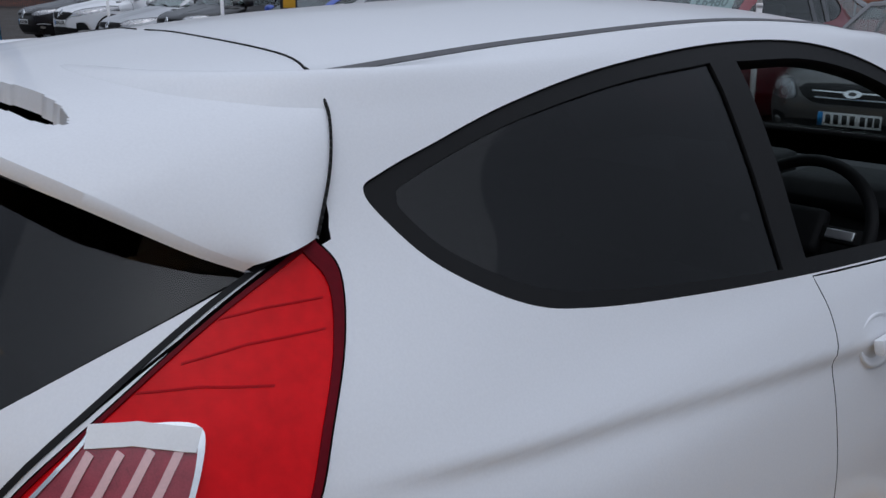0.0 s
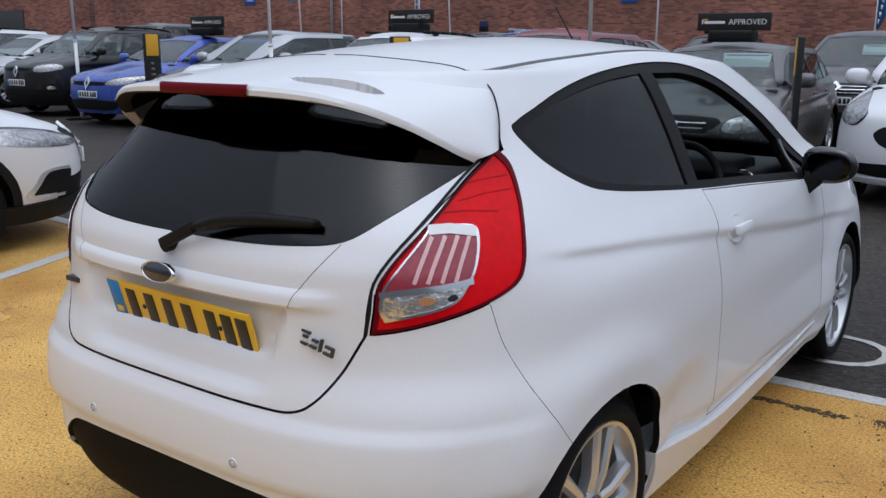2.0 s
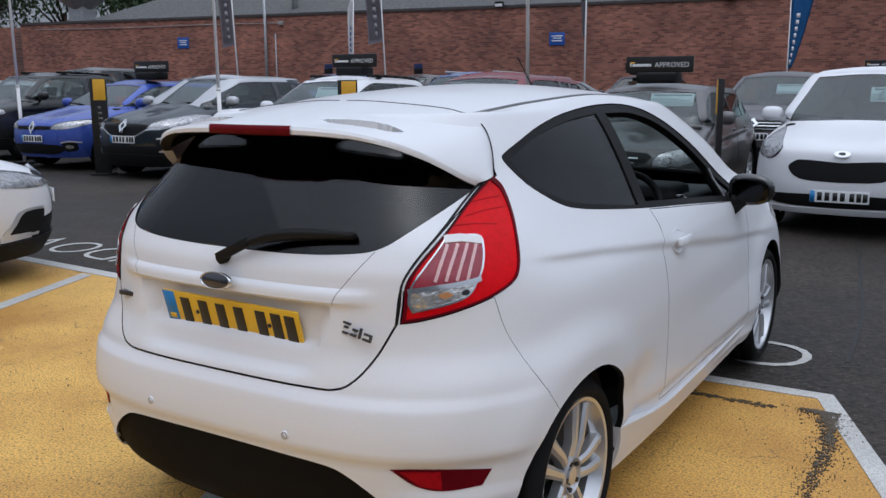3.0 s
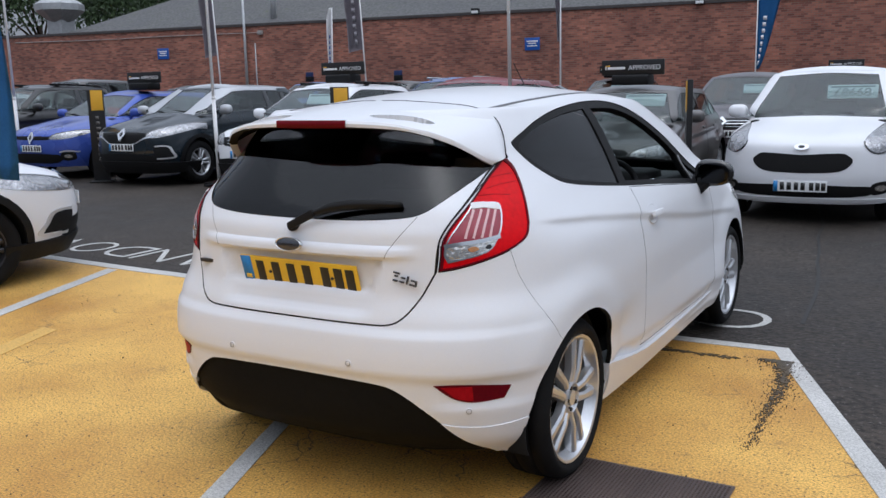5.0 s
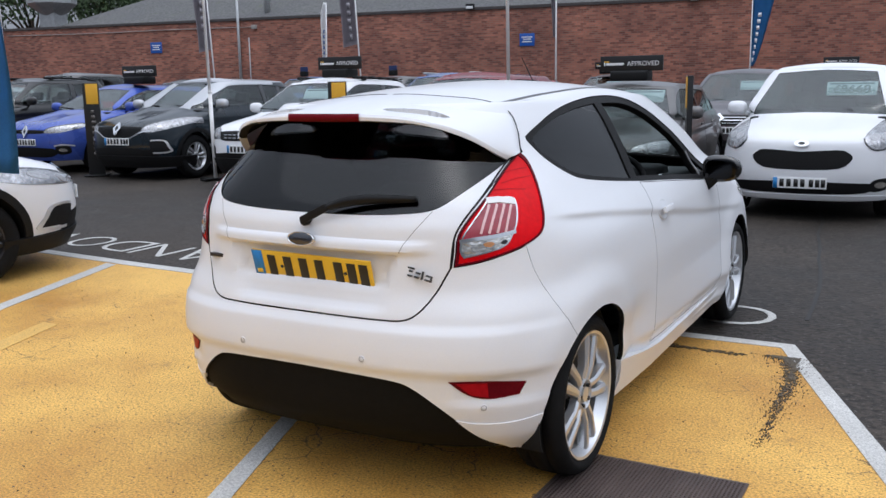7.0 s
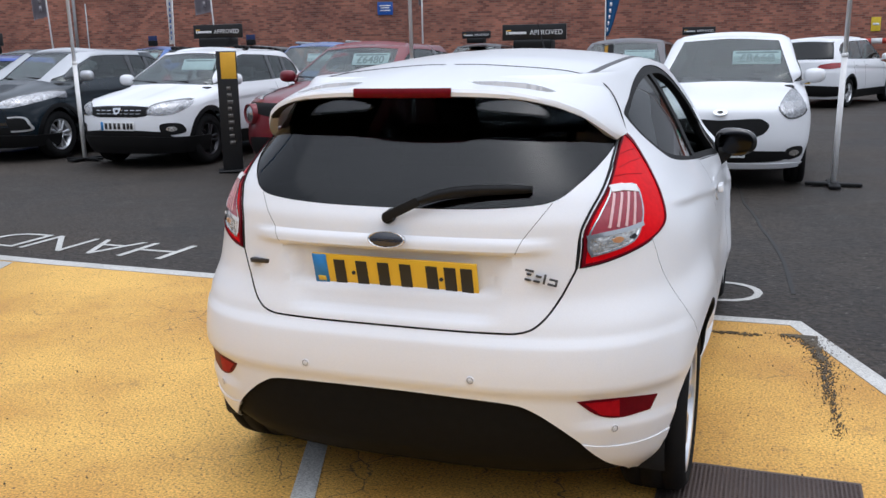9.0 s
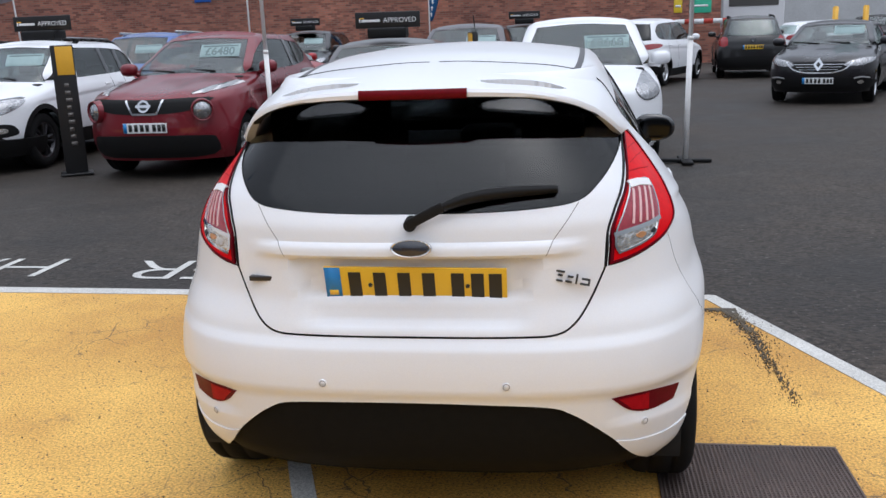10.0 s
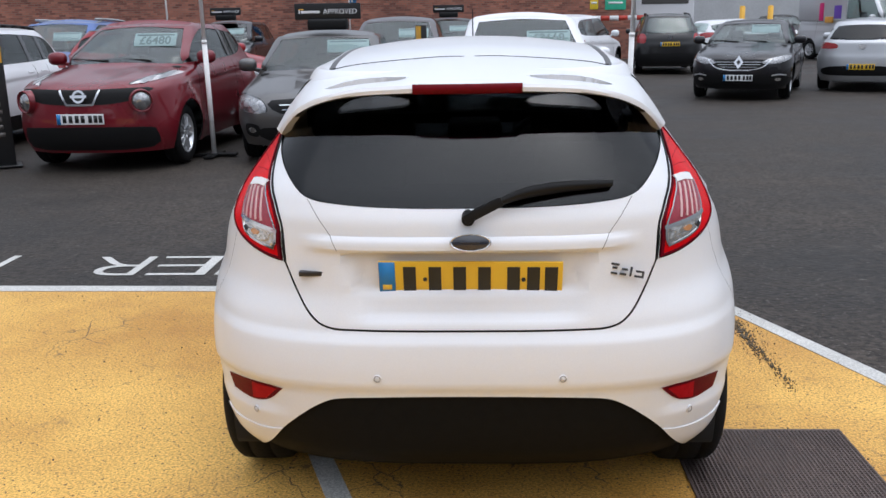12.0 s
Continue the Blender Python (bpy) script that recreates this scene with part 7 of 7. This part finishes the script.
def feather_flag(x, y, z0, h, w, mat, label, turn=0, lean=0, foot=1.0, print_mat=None):
    """A tall fabric flag on a pole, in soft folds, with upright print; foot: the share of its width left at the lower end."""
    s = empty("feather_flag", label, "flag", "flags", pose(x, y, ground_z(x, y), 0, lean, turn))
    bm = bmesh.new()
    rod(bm, (0, 0, 0), (0, 0, z0 + h), 0.030, 0.016, 10)
    part("pole", bm, MAST, s)
    bm = bmesh.new()
    fold = lambda v, u: 0.05 * math.sin(5 * v + 7.2 * u) * u
    wide = lambda v: w * (foot + (1 - foot) * min(1, v * 1.1) ** 0.8) * (1 - 0.5 * max(0, v - 0.85) / 0.15)
    grid = []
    for i in range(25):
        v = i / 24
        grid.append([bm.verts.new((math.copysign(0.02, w) + wide(v) * j / 8, fold(v, j / 8), z0 + h * v - 0.12 * abs(w) * (j / 8) * (1 - v) * foot)) for j in range(9)])
    for a, b in zip(grid, grid[1:]):
        for j in range(8):
            bm.faces.new((a[j], a[j + 1], b[j + 1], b[j]))
    bmesh.ops.solidify(bm, geom=list(bm.faces), thickness=0.003)
    part("fabric", bm, mat, s)
    if print_mat:
        for i in range(8):
            v = 0.05 + 0.075 * i
            xc, half = math.copysign(0.02, w) + wide(v) * 0.42, max(0.03, 0.10 * abs(wide(v)))
            zc, yc = z0 + h * v, fold(v, 0.42)
            part("print_bar", boxes((xc - half, xc + half, yc - 0.010, yc + 0.010, zc, zc + h * 0.048)), print_mat, s)
    return s


FLAG_GREY = material("grey_flag_fabric", (0.20, 0.18, 0.20), 0.8, noise_scale=6, spread=0.15)
FLAG_BLUE = material("blue_flag_fabric", (0.035, 0.17, 0.40), 0.8, noise_scale=6, spread=0.15)
FLAG_WHITE = material("white_flag_fabric", (0.78, 0.78, 0.78), 0.8, noise_scale=6, spread=0.1)
PRINT_PALE = material("pale_flag_print", (0.29, 0.27, 0.29), 0.7, noise_scale=10)
PRINT_BLUE = material("blue_flag_print", (0.08, 0.16, 0.38), 0.7, noise_scale=10)
feather_flag(-19.8, 20.4, 2.55, 3.4, -0.60, FLAG_GREY, "grey feather flag with pale print on a white pole", lean=-3, print_mat=PRINT_PALE)
feather_flag(-15.4, 22.6, 2.68, 3.4, -0.62, FLAG_GREY, "grey feather flag with pale print behind the parked crossovers", lean=-3, print_mat=PRINT_PALE)
feather_flag(-21.3, 28.4, 1.75, 2.9, -0.24, FLAG_WHITE, "white feather flag with blue print by the brick wall", lean=2, foot=1.0, print_mat=PRINT_BLUE)
feather_flag(-8.45, 22.4, 2.7, 2.8, -0.22, FLAG_GREY, "narrow grey flag on a white mast", foot=0.4)
feather_flag(-4.72, 31.0, 1.9, 2.9, 0.80, FLAG_BLUE, "blue feather flag that narrows downwards against the brick wall", foot=0.1, print_mat=PRINT_WHITE)
feather_flag(-4.04, 1.45, 0.95, 2.6, 0.42, FLAG_BLUE, "blue feather flag in front of the white crossover", print_mat=PRINT_WHITE)

# red and white barrier by the wall's end
bar = empty("barrier_board", "red and white barrier board by the end of the wall", "barrier", at=on_wall(-2.3, 1.55, 0.6))
for i in range(7):
    part("barrier_stripe", boxes((i * 0.36, i * 0.36 + 0.358, -0.02, 0.02, -0.09, 0.09)), PRINT_WHITE if i % 2 else material("barrier_red", (0.5, 0.05, 0.03), 0.5), bar)
for x in (0.2, 2.3):
    part("barrier_leg", boxes((x - 0.03, x + 0.03, 0.022, 0.06, -1.55, 0.09)), GALV, bar)
for x, y in ((10.7, 36.2), (11.9, 36.4)):
    bm = bmesh.new()
    rod(bm, (0, 0, 0), (0, 0, 1.9), 0.11, n=16)
    rod(bm, (0, 0, 1.9), (0, 0, 1.94), 0.11, 0.06, n=16)
    o = link_mesh("bollard", bm, AMBER_PANEL)
    o.matrix_world = pose(x, y, 0)
    tagged(o, "tall yellow steel bollard at the gate", "bollard", "bollards")

# palisade fence and the building past the wall's far end
FENCE = material("grey_palisade", (0.10, 0.10, 0.105), 0.6, 0.4, noise_scale=5, spread=0.2)
fence = empty("palisade_fence", "grey steel palisade fence at the far end of the yard", "fence", at=pose(-40.2, 22.0, 0.0, 0, 0, 20))
pale_mesh = None
for i in range(110):
    if pale_mesh is None:
        pale = part("pale", prism([(-0.035, 0.0), (0.035, 0.0), (0.035, 2.3), (0.0, 2.42), (-0.035, 2.3)], "y", -0.008, 0.008), FENCE, fence, smooth=False)
        pale_mesh = pale.data
    else:
        pale = new("pale", pale_mesh)
        pale.parent = fence
    pale.location = (-18.0 + i * 0.155, 0, 0.3)
for z in (0.7, 2.2):
    part("fence_rail", boxes((-18.1, -0.9, 0.01, 0.05, z - 0.03 + 0.3, z + 0.03 + 0.3)), FENCE, fence, smooth=False)
shed = link_mesh("brick_shed", boxes((-26.0, 0.0, 0.0, 8.0, -0.5, 4.3), ), BRICK, smooth=False)
shed.matrix_world = pose(-40.3, 26.0, 0, 0, 0, 20)
tagged(shed, "brick workshop with a roller door past the fence", "building", kind="structure")
door_o = link_mesh("roller_door", boxes((-9.5, -4.0, -0.06, 0.05, -0.3, 3.0)), GREY, smooth=False)
door_o.matrix_world = pose(-40.3, 26.0, 0, 0, 0, 20)
tagged(door_o, "grey roller shutter door of the workshop", "door", kind="structure")

# trees over the roofs
LEAF = [material("tree_leaves", c, 0.8, noise_scale=3, spread=0.3) for c in ((0.035, 0.062, 0.022), (0.05, 0.085, 0.03), (0.028, 0.048, 0.02))]
BARK = material("tree_bark", (0.07, 0.05, 0.035), 0.9, noise_scale=8, spread=0.3, bump=0.01)


def tree(x, y, h, r, seed):
    rnd = random.Random(seed)
    t = empty("tree", "broad green tree behind the shed roofs", "tree", "trees", pose(x, y, 0))
    bm = bmesh.new()
    rod(bm, (0, 0, -0.3), (0.1, 0.1, h * 0.55), 0.30, 0.16, 12)
    limbs = []
    for i in range(7):
        a = i * 0.9 + rnd.random()
        e = Vector((r * 0.6 * math.cos(a), r * 0.6 * math.sin(a), h * (0.62 + 0.2 * rnd.random())))
        rod(bm, (0.05, 0.05, h * (0.35 + 0.02 * i)), e, 0.11, 0.04, 8)
        limbs.append(e)
    part("trunk", bm, BARK, t)
    verts, faces = [], []
    for k in range(5200):
        c = rnd.choice(limbs) if rnd.random() < 0.75 else Vector((0, 0, h * 0.8))
        d = Vector((rnd.gauss(0, 1), rnd.gauss(0, 1), rnd.gauss(0, 0.8)))
        p = c + d.normalized() * (r * 0.52 * rnd.random() ** 0.4)
        q = Euler((rnd.uniform(0, 6), rnd.uniform(0, 6), rnd.uniform(0, 6))).to_matrix()
        s = rnd.uniform(0.10, 0.24)
        b = len(verts)
        for u, v in ((-1, 0), (0, -0.5), (1, 0), (0, 0.5)):
            verts.append(p + q @ Vector((u * s, v * s, 0.12 * s * (u * u))))
        faces.append((b, b + 1, b + 2, b + 3))
    me = bpy.data.meshes.new("crown")
    me.from_pydata([tuple(v) for v in verts], [], faces)
    for m in LEAF:
        me.materials.append(m)
    for i, p in enumerate(me.polygons):
        p.material_index = rnd.randrange(3)
    o = new("crown", me)
    o.parent = t


for i, (x, y, h, r) in enumerate(((-60, 43, 12.5, 4.6), (-53, 46, 11.5, 4.4), (-46, 49, 11.8, 4.2), (-66, 40, 12, 4.5), (-39, 53, 11.5, 4.4), (-73, 38, 11, 4.6), (-57, 50, 14, 5))):
    tree(x, y, h, r, 20 + i)

bpy.data.scenes.remove(workshop)
